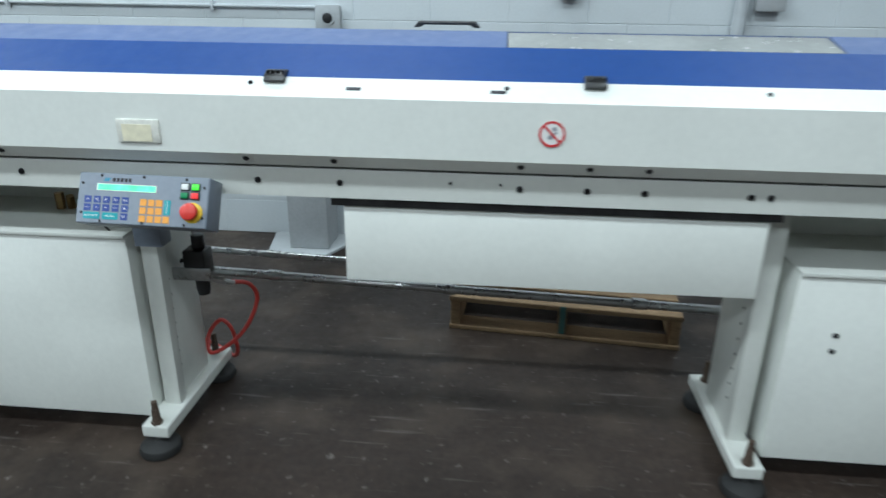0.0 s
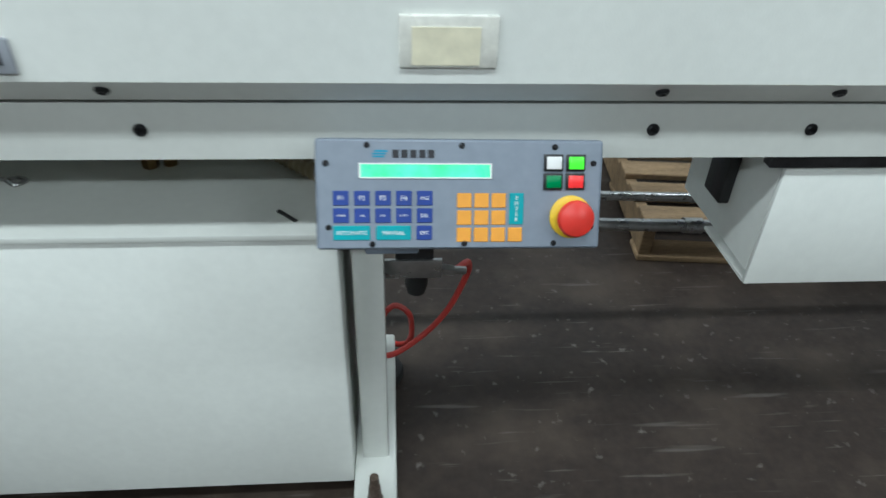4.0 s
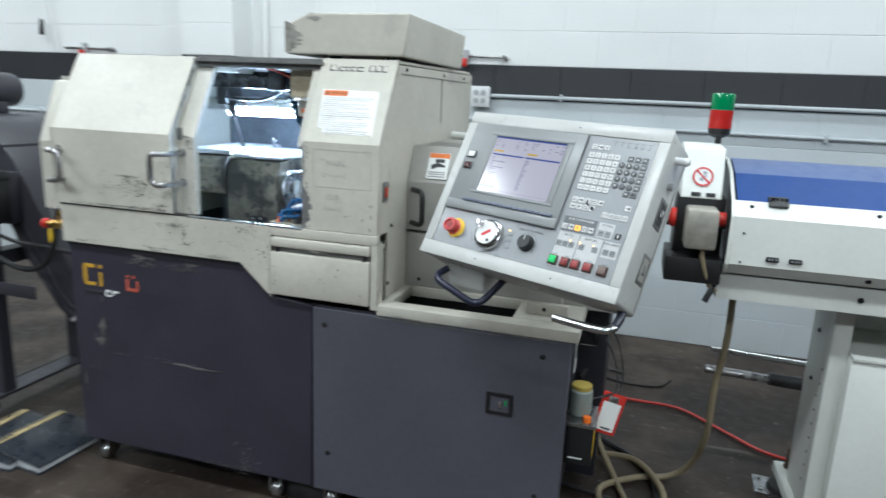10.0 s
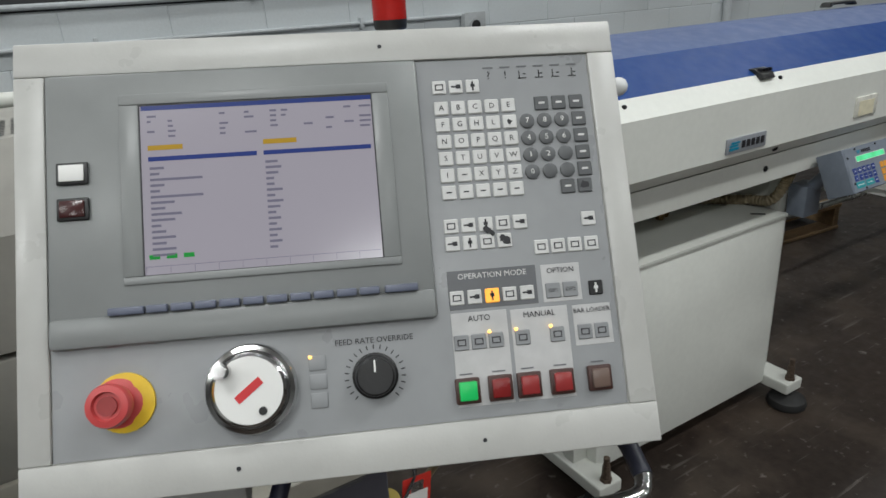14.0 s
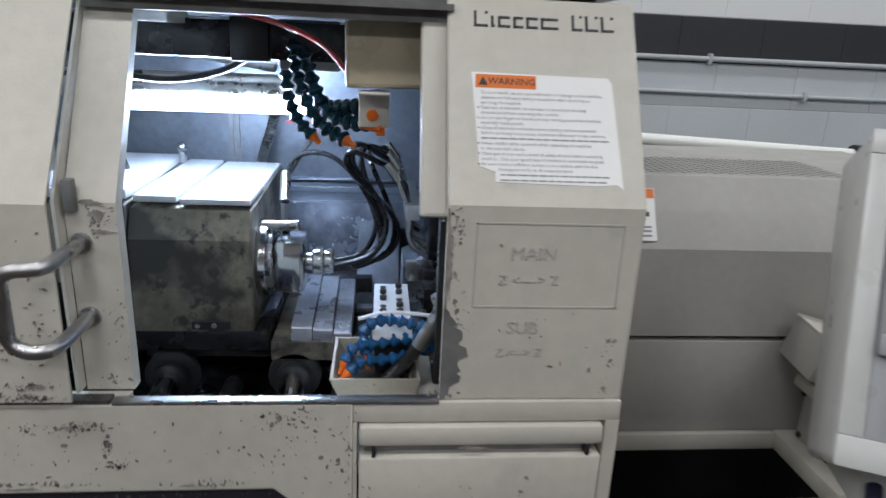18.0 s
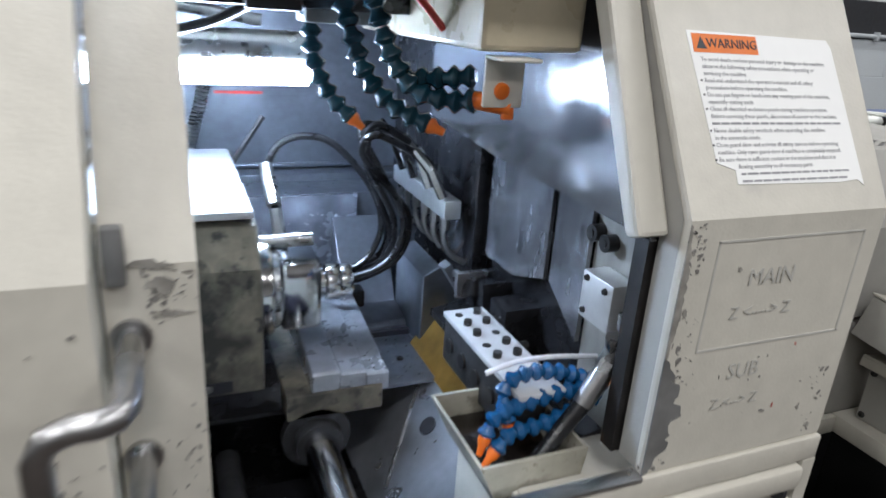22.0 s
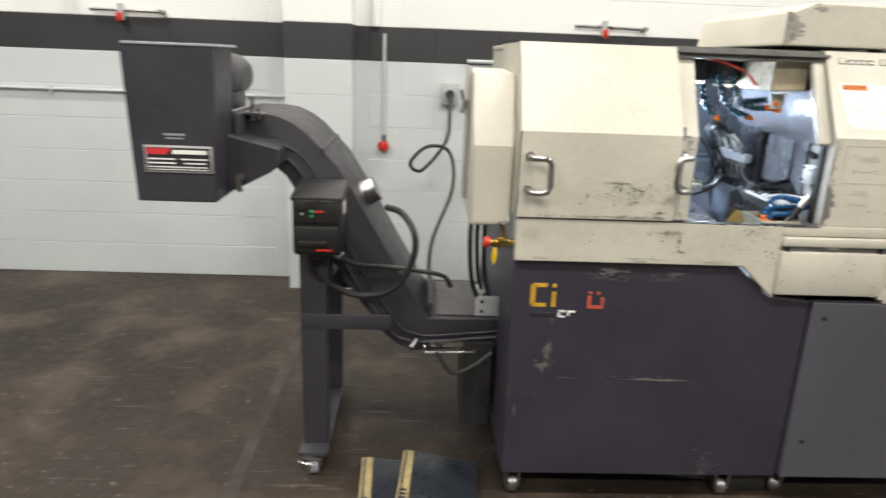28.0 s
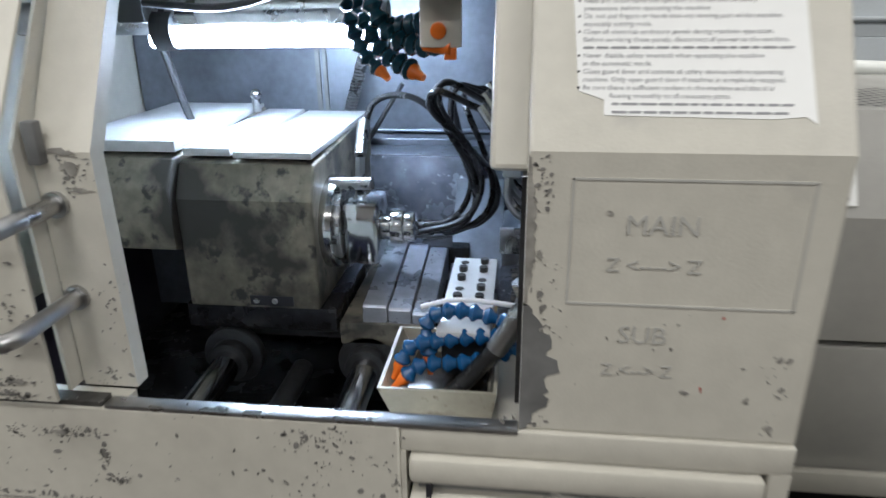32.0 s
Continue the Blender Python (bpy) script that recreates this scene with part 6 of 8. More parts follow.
def icon_key(x, y, mat=KEY_WHITE, s=0.0068, ink=INK, kind=0):
    k = pp("key", box(x - s, x + s, y - s, y + s, 0.0015, 0.0032, 0.0012, 1), mat)
    shapes = ([(-0.004, 0.004, -0.003, -0.002), (-0.004, 0.004, 0.002, 0.003), (-0.004, -0.003, -0.003, 0.003), (0.003, 0.004, -0.003, 0.003)],
              [(-0.0045, 0.001, -0.0008, 0.0008), (0.0, 0.0045, -0.002, 0.002)],
              [(-0.0008, 0.0008, -0.0045, 0.0045), (-0.002, 0.002, -0.001, 0.002)])[kind % 3]
    pp("symbol", join(*[box(x + a, x + b, y + c, y + d, 0.0032, 0.0035) for a, b, c, d in shapes]), ink, k)
    return k


for c in range(3):
    icon_key(0.1035 + c * 0.0162, 0.1439, s=0.0066, kind=c)
for c in range(5):
    icon_key(0.1025 + c * 0.0164, 0.0092, kind=c)
for c in range(4):
    icon_key(0.1025 + c * 0.0164, -0.0073, kind=c + 1)
for c in range(4):
    icon_key(0.186 + c * 0.0162, -0.0163)
icon_key(0.2346, 0.0076, kind=1)
for c, sym in enumerate("?!"):
    print_at(sym, 0.1525 + c * 0.0166, 0.1535, 0.011)
for c in range(2, 6):
    pp("icon", join(box(-0.004, 0.004, -0.004, -0.0032, 0, 0.0004), box(-0.0004 if c % 2 else -0.003, 0.0006 if c % 2 else -0.0022, -0.0035, 0.004, 0, 0.0004), box(0.001, 0.004, 0.0, 0.0009, 0, 0.0004)), INK, lift=pose(0.1525 + c * 0.0166, 0.1535, 0.0016))
for c in range(6):
    pp("icon_caption", box(-0.005, 0.005, -0.0008, 0.0008, 0, 0.0003), ZONE_DARK, lift=pose(0.1525 + c * 0.0166, 0.1615, 0.0016))
# zones
for x0, x1, y0, y1, mat in ((0.0945, 0.1780, -0.0685, -0.0325, ZONE_DARK), (0.1830, 0.2200, -0.0685, -0.0335, ZONE), (0.0945, 0.1465, -0.1560, -0.0715, ZONE), (0.1500, 0.2040, -0.1560, -0.0725, ZONE), (0.2090, 0.2455, -0.1110, -0.0735, ZONE)):
    pp("printed_zone", box(x0, x1, y0, y1, 0.0012, 0.0018, 0.0002, 1), mat)
print_at("OPERATION MODE", 0.1365, -0.0385, 0.0075, KEY_WHITE)
print_at("OPTION", 0.2015, -0.0395, 0.0070)
print_at("AUTO", 0.1205, -0.0775, 0.0075)
print_at("MANUAL", 0.1770, -0.0785, 0.0075)
print_at("BAR LOADER", 0.2272, -0.0790, 0.0060)
AMBER = material("lit_amber_key", (0.95, 0.42, 0.05), 0.35, emit=1.1, bump=0)
for c in range(5):
    icon_key(0.1018 + c * 0.0165, -0.0577, AMBER if c == 2 else KEY_WHITE, 0.0066, kind=c)
for x, text in ((0.1927, "OP1"), (0.2092, "OP2")):
    k = pp("key", box(x - 0.0072, x + 0.0072, -0.0652, -0.0508, 0.0015, 0.0032, 0.001, 1), KEY_GREY)
    words(text, 0.0052, PANEL @ pose(x, -0.058, 0.0034), INK, k, thick=0.0001)
icon_key(0.2338, -0.0586, BLACK, 0.0068, PAPER, 2)
LED = material("amber_led", (1.0, 0.55, 0.12), 0.3, emit=4, bump=0)
for x, on in ((0.1024, 0), (0.1184, 0), (0.1344, 1), (0.1594, 1), (0.1922, 1), (0.2187, 0), (0.2347, 0)):
    icon_key(x, -0.0985, KEY_GREY, 0.0070)
    if on:
        pp("led", ball((0, 0, 0), 0.0016, u=8, v=6), LED, lift=pose(x - 0.0058, -0.0905, 0.0036))
pp("led", ball((0, 0, 0), 0.0016, u=8, v=6), LED, lift=pose(-0.034, -0.0985, 0.0036))
for x, col, glow in ((0.1038, (0.02, 0.45, 0.10), 0.35), (0.1338, (0.22, 0.015, 0.015), 0), (0.1605, (0.30, 0.03, 0.03), 0), (0.1913, (0.30, 0.03, 0.03), 0), (0.2268, (0.16, 0.11, 0.09), 0)):
    b = pp("push_button", box(x - 0.0112, x + 0.0112, -0.1530, -0.1300, 0.0015, 0.007, 0.0015), material("button_bezel", (0.06, 0.025, 0.02), 0.4, bump=0))
    pp("cap", box(x - 0.0082, x + 0.0082, -0.1500, -0.1330, 0.007, 0.0105, 0.0015), material("button_cap", col, 0.3, emit=glow, bump=0), b)
    pp("caption", box(x - 0.006, x + 0.006, -0.1275, -0.1262, 0.0018, 0.0021), ZONE_DARK, b)
# wear by the keys
chip_rnd = random.Random(2)
for x, y, w in ((0.1355, 0.0045, 0.004), (0.1405, 0.0005, 0.0035), (0.150, -0.0045, 0.003), (0.1535, -0.008, 0.0045), (0.235, 0.040, 0.005), (0.168, 0.1065, 0.003)):
    n = 9
    pp("scuff", prism([(x + w * math.cos(2 * math.pi * k / n) * chip_rnd.uniform(0.5, 1.1), y + w * math.sin(2 * math.pi * k / n) * chip_rnd.uniform(0.5, 1.1)) for k in range(n)], 0.0033, 0.0038, "z"), INK)
# right side: sockets and knob
side_x = 0.279
for y, d0, d1 in ((0.03, -0.09, -0.045), (-0.10, -0.10, -0.055)):
    s = pp("socket", box(side_x - 0.004, side_x + 0.0015, y - 0.035, y + 0.035, d0, d1, 0.002), GALVANIC)
    pp("socket_well", box(side_x + 0.0005, side_x + 0.002, y - 0.026, y + 0.026, d0 + 0.008, d1 - 0.008), INK if y > 0 else GREY_PAINT, s)
    pp("connector", box(side_x, side_x + 0.005, y - 0.01, y + 0.012, d0 + 0.014, d1 - 0.014, 0.002), STEEL, s)
pp("side_knob", join(rod((side_x, 0.155, -0.05), (side_x + 0.018, 0.155, -0.05), 0.009), ball((side_x + 0.024, 0.155, -0.05), 0.010)), IVORY)
pp("side_bolt", rod((side_x, 0.095, -0.06), (side_x + 0.012, 0.095, -0.06), 0.008), STEEL)
pp("side_seam", box(side_x - 0.001, side_x + 0.0008, -0.19, 0.19, -0.105, -0.1035), GALVANIC)
for x, y in ((-0.10, -0.187), (0.115, -0.186), (0.05, 0.187)):
    pp("pit", rod((x, y, 0.0035), (x, y, 0.0048), 0.002, seg=8), INK)
# pedestal, arm and rails
ped = part("pedestal", join(prism([(-1.165, 2.875), (-1.055, 2.832), (-1.02, 2.95), (-1.13, 2.995)], 0.905, 0.990, "z", 0.012)), PAINT, panel)
part("arm", prism([(-1.14, 2.91), (-1.04, 2.87), (-0.90, 3.15), (-1.00, 3.19)], 0.955, 1.005, "z", 0.01), PAINT, panel, smooth=20)
foot = part("foot_bracket", prism([(-0.987, 3.231), (-0.982, 3.139), (-0.885, 3.135), (-0.885, 3.231)], 0.776, 0.880, "z", 0.003), GREY_PAINT, panel, "worn painted bracket with bent flanges", smooth=20)
part("flange", box(-0.055, 0.055, -0.055, 0.055, -0.003, 0.003, 0.001), CREAM_WORN, foot, m=pose(-0.948, 3.185, 0.888, 0, 10))
part("flange_lip", box(-0.003, 0.003, -0.055, 0.055, -0.016, 0.0, 0.001), CREAM_WORN, foot, m=pose(-1.001, 3.185, 0.896, 0, 10))
part("neck", box(-0.965, -0.905, 3.155, 3.22, 0.885, 0.94), DARK, foot)
part("swivel_block", box(-0.085, 0.085, -0.045, 0.05, -0.032, 0.042, 0.004), GREY_PAINT, foot, m=pose(-0.955, 3.195, 0.945, 6, 15))
part("cover_plate", box(-0.088, 0.088, -0.048, 0.052, 0.042, 0.046, 0.001), CREAM_WORN, foot, m=pose(-0.955, 3.195, 0.945, 6, 15))
part("slot", box(-0.018, 0.018, -0.010, 0.010, 0.046, 0.047), INK, foot, m=pose(-0.945, 3.185, 0.945, 6, 15))
part("toe", box(-0.985, -0.86, 3.112, 3.1345, 0.776, 0.812, 0.003), CREAM_WORN, foot)
for x, y, z, d in ((-0.986, 3.222, 0.787, (-1, 0, 0)), (-0.984, 3.148, 0.785, (-1, 0, 0)), (-0.986, 3.15, 0.868, (-1, 0, 0)), (-1.0, 3.215, 0.875, (-1, 0, 0)), (-0.93, 3.112, 0.795, (0, -1, 0))):
    head(x, y, z, 0.006, foot, d)
part("grab_rail", hose([(-1.160, 2.858, 0.955), (-1.176, 2.832, 0.944), (-1.168, 2.815, 0.932), (-1.135, 2.803, 0.918), (-1.092, 2.80, 0.896), (-1.072, 2.80, 0.890), (-1.055, 2.803, 0.893), (-1.034, 2.825, 0.912), (-0.997, 2.86, 0.955)], 0.0092, 8, 12), material("navy_coated_rail", (0.02, 0.022, 0.045), 0.35), panel, "dark coated grab rail")
part("rail_arm", hose([(-0.70, 2.74, 0.985), (-0.708, 2.70, 0.958), (-0.712, 2.665, 0.94), (-0.722, 2.635, 0.927)], 0.0098, 8, 12), material("dark_coated_arm", (0.02, 0.022, 0.035), 0.35), panel, "dark coated rail arm")
part("chrome_rail", hose([(-0.720, 2.640, 0.928), (-0.724, 2.633, 0.926), (-0.745, 2.622, 0.922), (-0.80, 2.64, 0.922), (-0.855, 2.66, 0.924)], 0.0092, 8, 12), CHROME, panel, "bright steel rail")

# ---- the bar feeder ----
feeder = thing("bar_feeder", (1.4, 3.55, 0), "white bar feeder with a royal blue lid on two cabinet stands", "bar feeder")
FX0, FX1 = -0.43, 4.7
part("beam", shell([(3.75, 0.836), (3.347, 0.836), (3.347, 0.912), (3.352, 0.914), (3.75, 0.914)], -0.442, FX1, -0.006), FEED_GREY, feeder, smooth=20)
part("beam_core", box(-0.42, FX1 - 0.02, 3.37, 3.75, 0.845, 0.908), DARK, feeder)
LID = [(3.336, 0.921), (3.301, 0.956), (3.299, 1.098), (3.338, 1.141), (3.341, 1.145)]
lid = part("front_lid", shell(LID, FX0, FX1, -0.006), FEED_WHITE, feeder, smooth=20)
# blue top, with an opening over the bar magazine
TOP = [(3.341, 1.145), (3.472, 1.213), (3.59, 1.246), (3.86, 1.233), (3.86, 0.95)]
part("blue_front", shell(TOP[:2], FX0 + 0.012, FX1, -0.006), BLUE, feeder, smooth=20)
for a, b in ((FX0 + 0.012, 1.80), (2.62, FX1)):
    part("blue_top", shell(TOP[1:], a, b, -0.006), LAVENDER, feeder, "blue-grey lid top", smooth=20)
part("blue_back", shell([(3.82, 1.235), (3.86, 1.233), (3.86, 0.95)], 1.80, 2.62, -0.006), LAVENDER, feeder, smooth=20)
part("lid_window", shell([(3.478, 1.213), (3.59, 1.243), (3.82, 1.232)], 1.803, 2.617, -0.006), material("cloudy_acrylic", (0.24, 0.25, 0.24), 0.22, stain=0.15, stain_size=6, bump=0), feeder, "cloudy pale acrylic window", smooth=20)
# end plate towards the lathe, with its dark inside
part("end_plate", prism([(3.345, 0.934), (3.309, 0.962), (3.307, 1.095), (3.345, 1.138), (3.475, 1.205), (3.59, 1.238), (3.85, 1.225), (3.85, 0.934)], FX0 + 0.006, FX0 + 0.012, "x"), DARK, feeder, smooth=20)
part("end_trim", hose([(FX0, y, z) for y, z in LID + TOP[1:4]], 0.005, straight=True, seg=6), FEED_WHITE, feeder)
part("back_tube", rod((-0.50, 3.74, 1.222), (FX0 + 0.008, 3.74, 1.219), 0.015), FEED_WHITE, feeder)
part("tube_cap", join(rod((-0.625, 3.74, 1.230), (-0.535, 3.74, 1.225), 0.026, r=0.004), rod((-0.535, 3.74, 1.225), (-0.50, 3.74, 1.222), 0.021)), BLACK, feeder, "black tube connector")
part("rear_tube", rod((-1.41, 3.74, 1.262), (-0.62, 3.74, 1.230), 0.015), FEED_WHITE, feeder)
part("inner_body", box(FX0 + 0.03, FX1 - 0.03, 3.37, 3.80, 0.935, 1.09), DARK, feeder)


def screw(x, y, z, radius=0.0085, parent=feeder, normal=(0, -1, 0), mat=None):
    """A socket-head screw: a domed head with a hexagon recess."""
    n = Vector(normal).normalized()
    head = lathe([(radius, -0.001), (radius, 0.002), (radius * 0.72, 0.0048), (radius * 0.5, 0.005), (radius * 0.42, 0.0025), (0, 0.0025)], 12)
    part("screw", head, mat or SCREW, parent, m=Matrix.Translation((x, y, z)) @ n.to_track_quat("Z", "Y").to_matrix().to_4x4())


for x in (-0.054, 0.505, 1.16, 1.385, 1.847, 2.013, 2.152, 2.9, 3.5):
    screw(x, 3.3155, 0.9415, normal=(0, -0.65, -0.76))
for x in (-0.054, 0.523, 1.173, 1.389, 1.848, 2.015, 2.155, 2.41, 2.456, 3.0):
    screw(x, 3.347, 0.877)
for x in (1.674, 1.80):
    screw(x, 3.347, 0.886, 0.004)
for x in (-0.38, -0.054, 0.507, 1.185, 1.805, 2.401, 3.0):
    screw(x, 3.327, 1.129, 0.006, normal=(0, -0.74, 0.67))
for x in (1.44, 1.785, 2.7):
    part("slot", box(-0.018, 0.018, -0.005, 0.005, -0.001, 0.001, 0.0008), INK, feeder, m=pose(x, 3.3185, 1.120, 48))
for x in (-0.395, -0.394):
    for z in (0.965, 1.05):
        screw(x, 3.300, z, 0.003)
for x in (-0.31, 0.45, 1.245, 2.01, 2.9):
    c = part("lid_catch", prism([(3.318, 1.136), (3.326, 1.150), (3.350, 1.162), (3.366, 1.158), (3.345, 1.146), (3.328, 1.130)], x - 0.026, x + 0.026, "x", 0.003), BLACK, feeder, "black moulded lid catch", smooth=20)
    for k in range(4):
        part("notch", box(x - 0.020 + k * 0.0125, x - 0.014 + k * 0.0125, 3.330, 3.340, 1.153, 1.1605), SCREW, c)
for x in (-0.31, -0.25):
    v = part("vent", box(x - 0.017, x + 0.017, 3.293, 3.301, 0.974, 0.988, 0.003), BLACK, feeder)
    for k in (-0.009, 0, 0.009):
        part("slit", box(x + k - 0.002, x + k + 0.002, 3.2915, 3.294, 0.978, 0.984), BADGE, v)
badge = part("badge", box(0.274, 0.430, 3.295, 3.301, 0.966, 1.005, 0.002), BADGE, feeder, "silver maker's badge with a cyan mark")
part("mark", join(box(0.282, 0.318, 3.2932, 3.295, 0.975, 0.981), box(0.282, 0.314, 3.2932, 3.295, 0.984, 0.989), box(0.288, 0.320, 3.2932, 3.295, 0.991, 0.996)), CYAN, badge)
for k in range(5):
    part("bar", box(0.330 + k * 0.019, 0.343 + k * 0.019, 3.2932, 3.295, 0.977, 0.995, 0.0005), INK, badge)
window = part("label_window", box(0.842, 0.952, 3.295, 3.302, 0.976, 1.034, 0.002), material("yellowed_acrylic", (0.76, 0.75, 0.68), 0.25, stain=0.15, stain_size=30, bump=0), feeder, "yellowed plastic label window")
part("paper", box(0.856, 0.932, 3.2935, 3.295, 0.980, 1.022), material("aged_paper", (0.8, 0.75, 0.56), 0.7, stain=0.1, stain_size=40, bump=0), window)


def ring(cx, cz, radius, tube_w, y, parent, mat, m=None):
    bm = lathe([(radius - tube_w, 0), (radius, 0), (radius, 0.0006), (radius - tube_w, 0.0006), (radius - tube_w, 0)], 32)
    part("ring", bm, mat, parent, m=(m or Matrix.Identity(4)) @ pose(cx, y, cz, 90))


def ban_sign(m, parent, radius=0.031):
    """A round prohibition sign, in m's xz plane, facing -y."""
    disc = part("prohibition_sign", rod((0, 0, 0), (0, -0.0012, 0), radius, seg=32), PAPER, parent, "round white and red prohibition sign", m=m)
    part("rim", lathe([(radius * 0.82, 0), (radius, 0), (radius, 0.0008), (radius * 0.82, 0.0008), (radius * 0.82, 0)], 32), RED_INK, disc, m=m @ pose(0, -0.0012, 0, 90))
    part("slash", box(-radius * 0.85, radius * 0.85, -0.0028, -0.0012, -0.0024, 0.0024), RED_INK, disc, m=m @ pose(0, 0, 0, 0, 45))
    part("symbol", join(rod((-0.006, -0.0012, -0.006), (-0.006, -0.0018, -0.006), 0.006), box(-0.004, 0.012, -0.0019, -0.0012, -0.003, 0.002), box(0.004, 0.014, -0.0019, -0.0012, 0.004, 0.014)), BADGE, disc, m=m @ pose(0, 0, 0, 0, -20))


ban_sign(pose(1.915, 3.299, 1.027), feeder)
# black grip and clamp on the top
part("grip", prism([(1.52, 1.244), (1.535, 1.262), (1.705, 1.262), (1.72, 1.244), (1.70, 1.244), (1.69, 1.252), (1.55, 1.252), (1.54, 1.244)], 3.80, 3.84, "y", 0.004), BLACK, feeder, smooth=20)
hook = thing("hose_stand", (3.0, 4.75, 0), "slim dark stand behind the feeder with a clamp and red hose", "hose stand")
part("pole", join(rod((3.065, 4.75, 0.0), (3.065, 4.75, 1.10), 0.014), box(2.96, 3.17, 4.65, 4.85, 0, 0.012, 0.003)), BLACK, hook)
part("clamp", join(ball((3.065, 4.75, 1.115), 0.022), rod((3.065, 4.75, 1.115), (3.19, 4.74, 1.105), 0.008), rod((3.17, 4.74, 1.107), (3.22, 4.74, 1.105), 0.015)), BLACK, hook, "black clamping lever")
part("cross_bar", rod((2.30, 4.75, 1.03), (3.07, 4.75, 1.03), 0.010), BLACK, hook)
part("hose", hose([(2.26, 4.74, 0.75), (2.30, 4.74, 0.98), (2.42, 4.74, 1.065), (2.55, 4.74, 1.07), (2.68, 4.74, 0.98), (2.72, 4.74, 0.75)], 0.016), material("dull_red_hose", (0.25, 0.06, 0.05), 0.5), hook)


# the two cabinet stands
def stand(x0, x1, post_l, post_r, front=3.39, height=0.66, cabinet_tilt=0.0):
    for px, side in ((post_l, -1), (post_r, 1)):
        base = part("base_rail", prism([(px - 0.042, 3.305), (px + 0.042, 3.305), (px + 0.042, 3.80), (px - 0.042, 3.80)], 0.058, 0.098, "z", 0.006), FEED_GREY, feeder, smooth=20)
        post = part("post", box(px - 0.026, px + 0.026, 3.428, 3.47, 0.092, 0.842, 0.003), FEED_GREY, feeder)
        part("web", box(px - 0.02, px + 0.006, 3.47, 3.68, 0.092, 0.842, 0.003), FEED_GREY, feeder)
        for k in range(9):
            part("hole", rod((px - 0.0205 if side < 0 else px + 0.0055, 3.5, 0.2 + k * 0.05), (px - 0.0225 if side < 0 else px + 0.0075, 3.5, 0.2 + k * 0.05), 0.004, seg=8), SCREW, post)
        if side > 0:
            part("slot", box(px + 0.005, px + 0.0072, 3.492, 3.508, 0.64, 0.76, 0.001), SCREW, post)
        for z in (0.53, 0.70):
            screw(px + (-0.021 if side < 0 else 0.0065), 3.60, z, 0.008, post, (side, 0, 0))
        for fy in (3.325, 3.755):
            jack = part("levelling_foot", join(rod((px, fy, 0.03), (px, fy, 0.175), 0.009, seg=10), rod((px, fy, 0.092), (px, fy, 0.108), 0.017, seg=6), rod((px, fy, 0.108), (px, fy, 0.150), 0.013, 0.011, seg=8)), IRON, base)
            part("pad", lathe([(0.060, 0), (0.063, 0.012), (0.058, 0.026), (0.040, 0.036), (0.016, 0.042), (0.012, 0.055), (0, 0.055)], 24, pose(px, fy, 0.001)), RUBBER, jack)
    cab = part("cabinet", box(x0, x1, front, 3.70, 0.072, height, 0.006), FEED_WHITE, feeder)
    part("top_shelf", box(x0 + 0.002, x1 - 0.002, front + 0.004, 3.72, height + 0.0005, height + 0.012, 0.002), FEED_GREY, cab)
    part("back_sheet", box(x0, x1, 3.721, 3.735, height, 0.80), FEED_GREY, cab)


stand(-0.03, 0.748, -0.055, 0.79, height=0.674)
stand(2.59, 3.36, 2.53, 3.41, height=0.655)
for z in (0.483, 0.435):
    screw(2.714, 3.39, z, 0.008)
# floor plates under the first stand
for px, py in ((-0.10, 3.765), (-0.085, 3.33)):
    pl = whole("floor_plate", prism([(px - 0.065, py - 0.06), (px + 0.075, py - 0.075), (px + 0.085, py + 0.06), (px - 0.055, py + 0.07)], 0, 0.006, "z", 0.001), STEEL, "small bolted steel floor plate beside the stand", "floor plate", "floor plates", smooth=20)
    for dx, dy in ((-0.04, -0.04), (0.055, -0.05), (0.06, 0.04), (-0.035, 0.045)):
        part("bolt", rod((px + dx, py + dy, 0.004), (px + dx, py + dy, 0.012), 0.008, seg=6), STEEL, pl)
# long rods between the stands
for y, z, r0, xa in ((3.98, 0.358, 0.017, -0.36), (3.98, 0.445, 0.012, -0.35)):
    part("tie_rod", rod((xa, y, z), (2.80, y, z - 0.102), r0), STEEL, feeder, "oily steel rod")
    for x in (0.93, 1.6, 2.3):
        part("collar", rod((x, y, z - 0.032 * (x + 0.36)), (x + 0.05, y, z - 0.032 * (x + 0.41)), r0 * 1.25), STEEL, feeder)
part("cylinder", rod((-0.12, 3.98, 0.352), (0.2, 3.98, 0.342), 0.026), DARK, feeder)
# the white cover that hangs under the beam
part("apron", join(box(1.391, 2.475, 3.369, 3.377, 0.597, 0.809, 0.002), box(1.391, 1.397, 3.377, 3.64, 0.62, 0.809), box(2.469, 2.475, 3.377, 3.64, 0.62, 0.809), box(1.391, 2.475, 3.377, 3.53, 0.597, 0.603)), FEED_WHITE, feeder, "white sheet-metal apron")
part("apron_block", box(1.372, 1.391, 3.48, 3.54, 0.68, 0.83, 0.003), BLACK, feeder)
part("apron_strip", box(1.36, 2.50, 3.36, 3.38, 0.812, 0.836), DARK, feeder)

# the lid's upper edge sits a little lower than its profile
for ob in feeder.children_recursive:
    if ob.type == "MESH" and min(v.co.z for v in ob.data.vertices) > 0.5:
        for v in ob.data.vertices:
            v.co.z += -0.004 - 0.005 * max(0.0, min(1.0, (v.co.z - 1.10) / 0.045))
            v.co.y -= 0.011

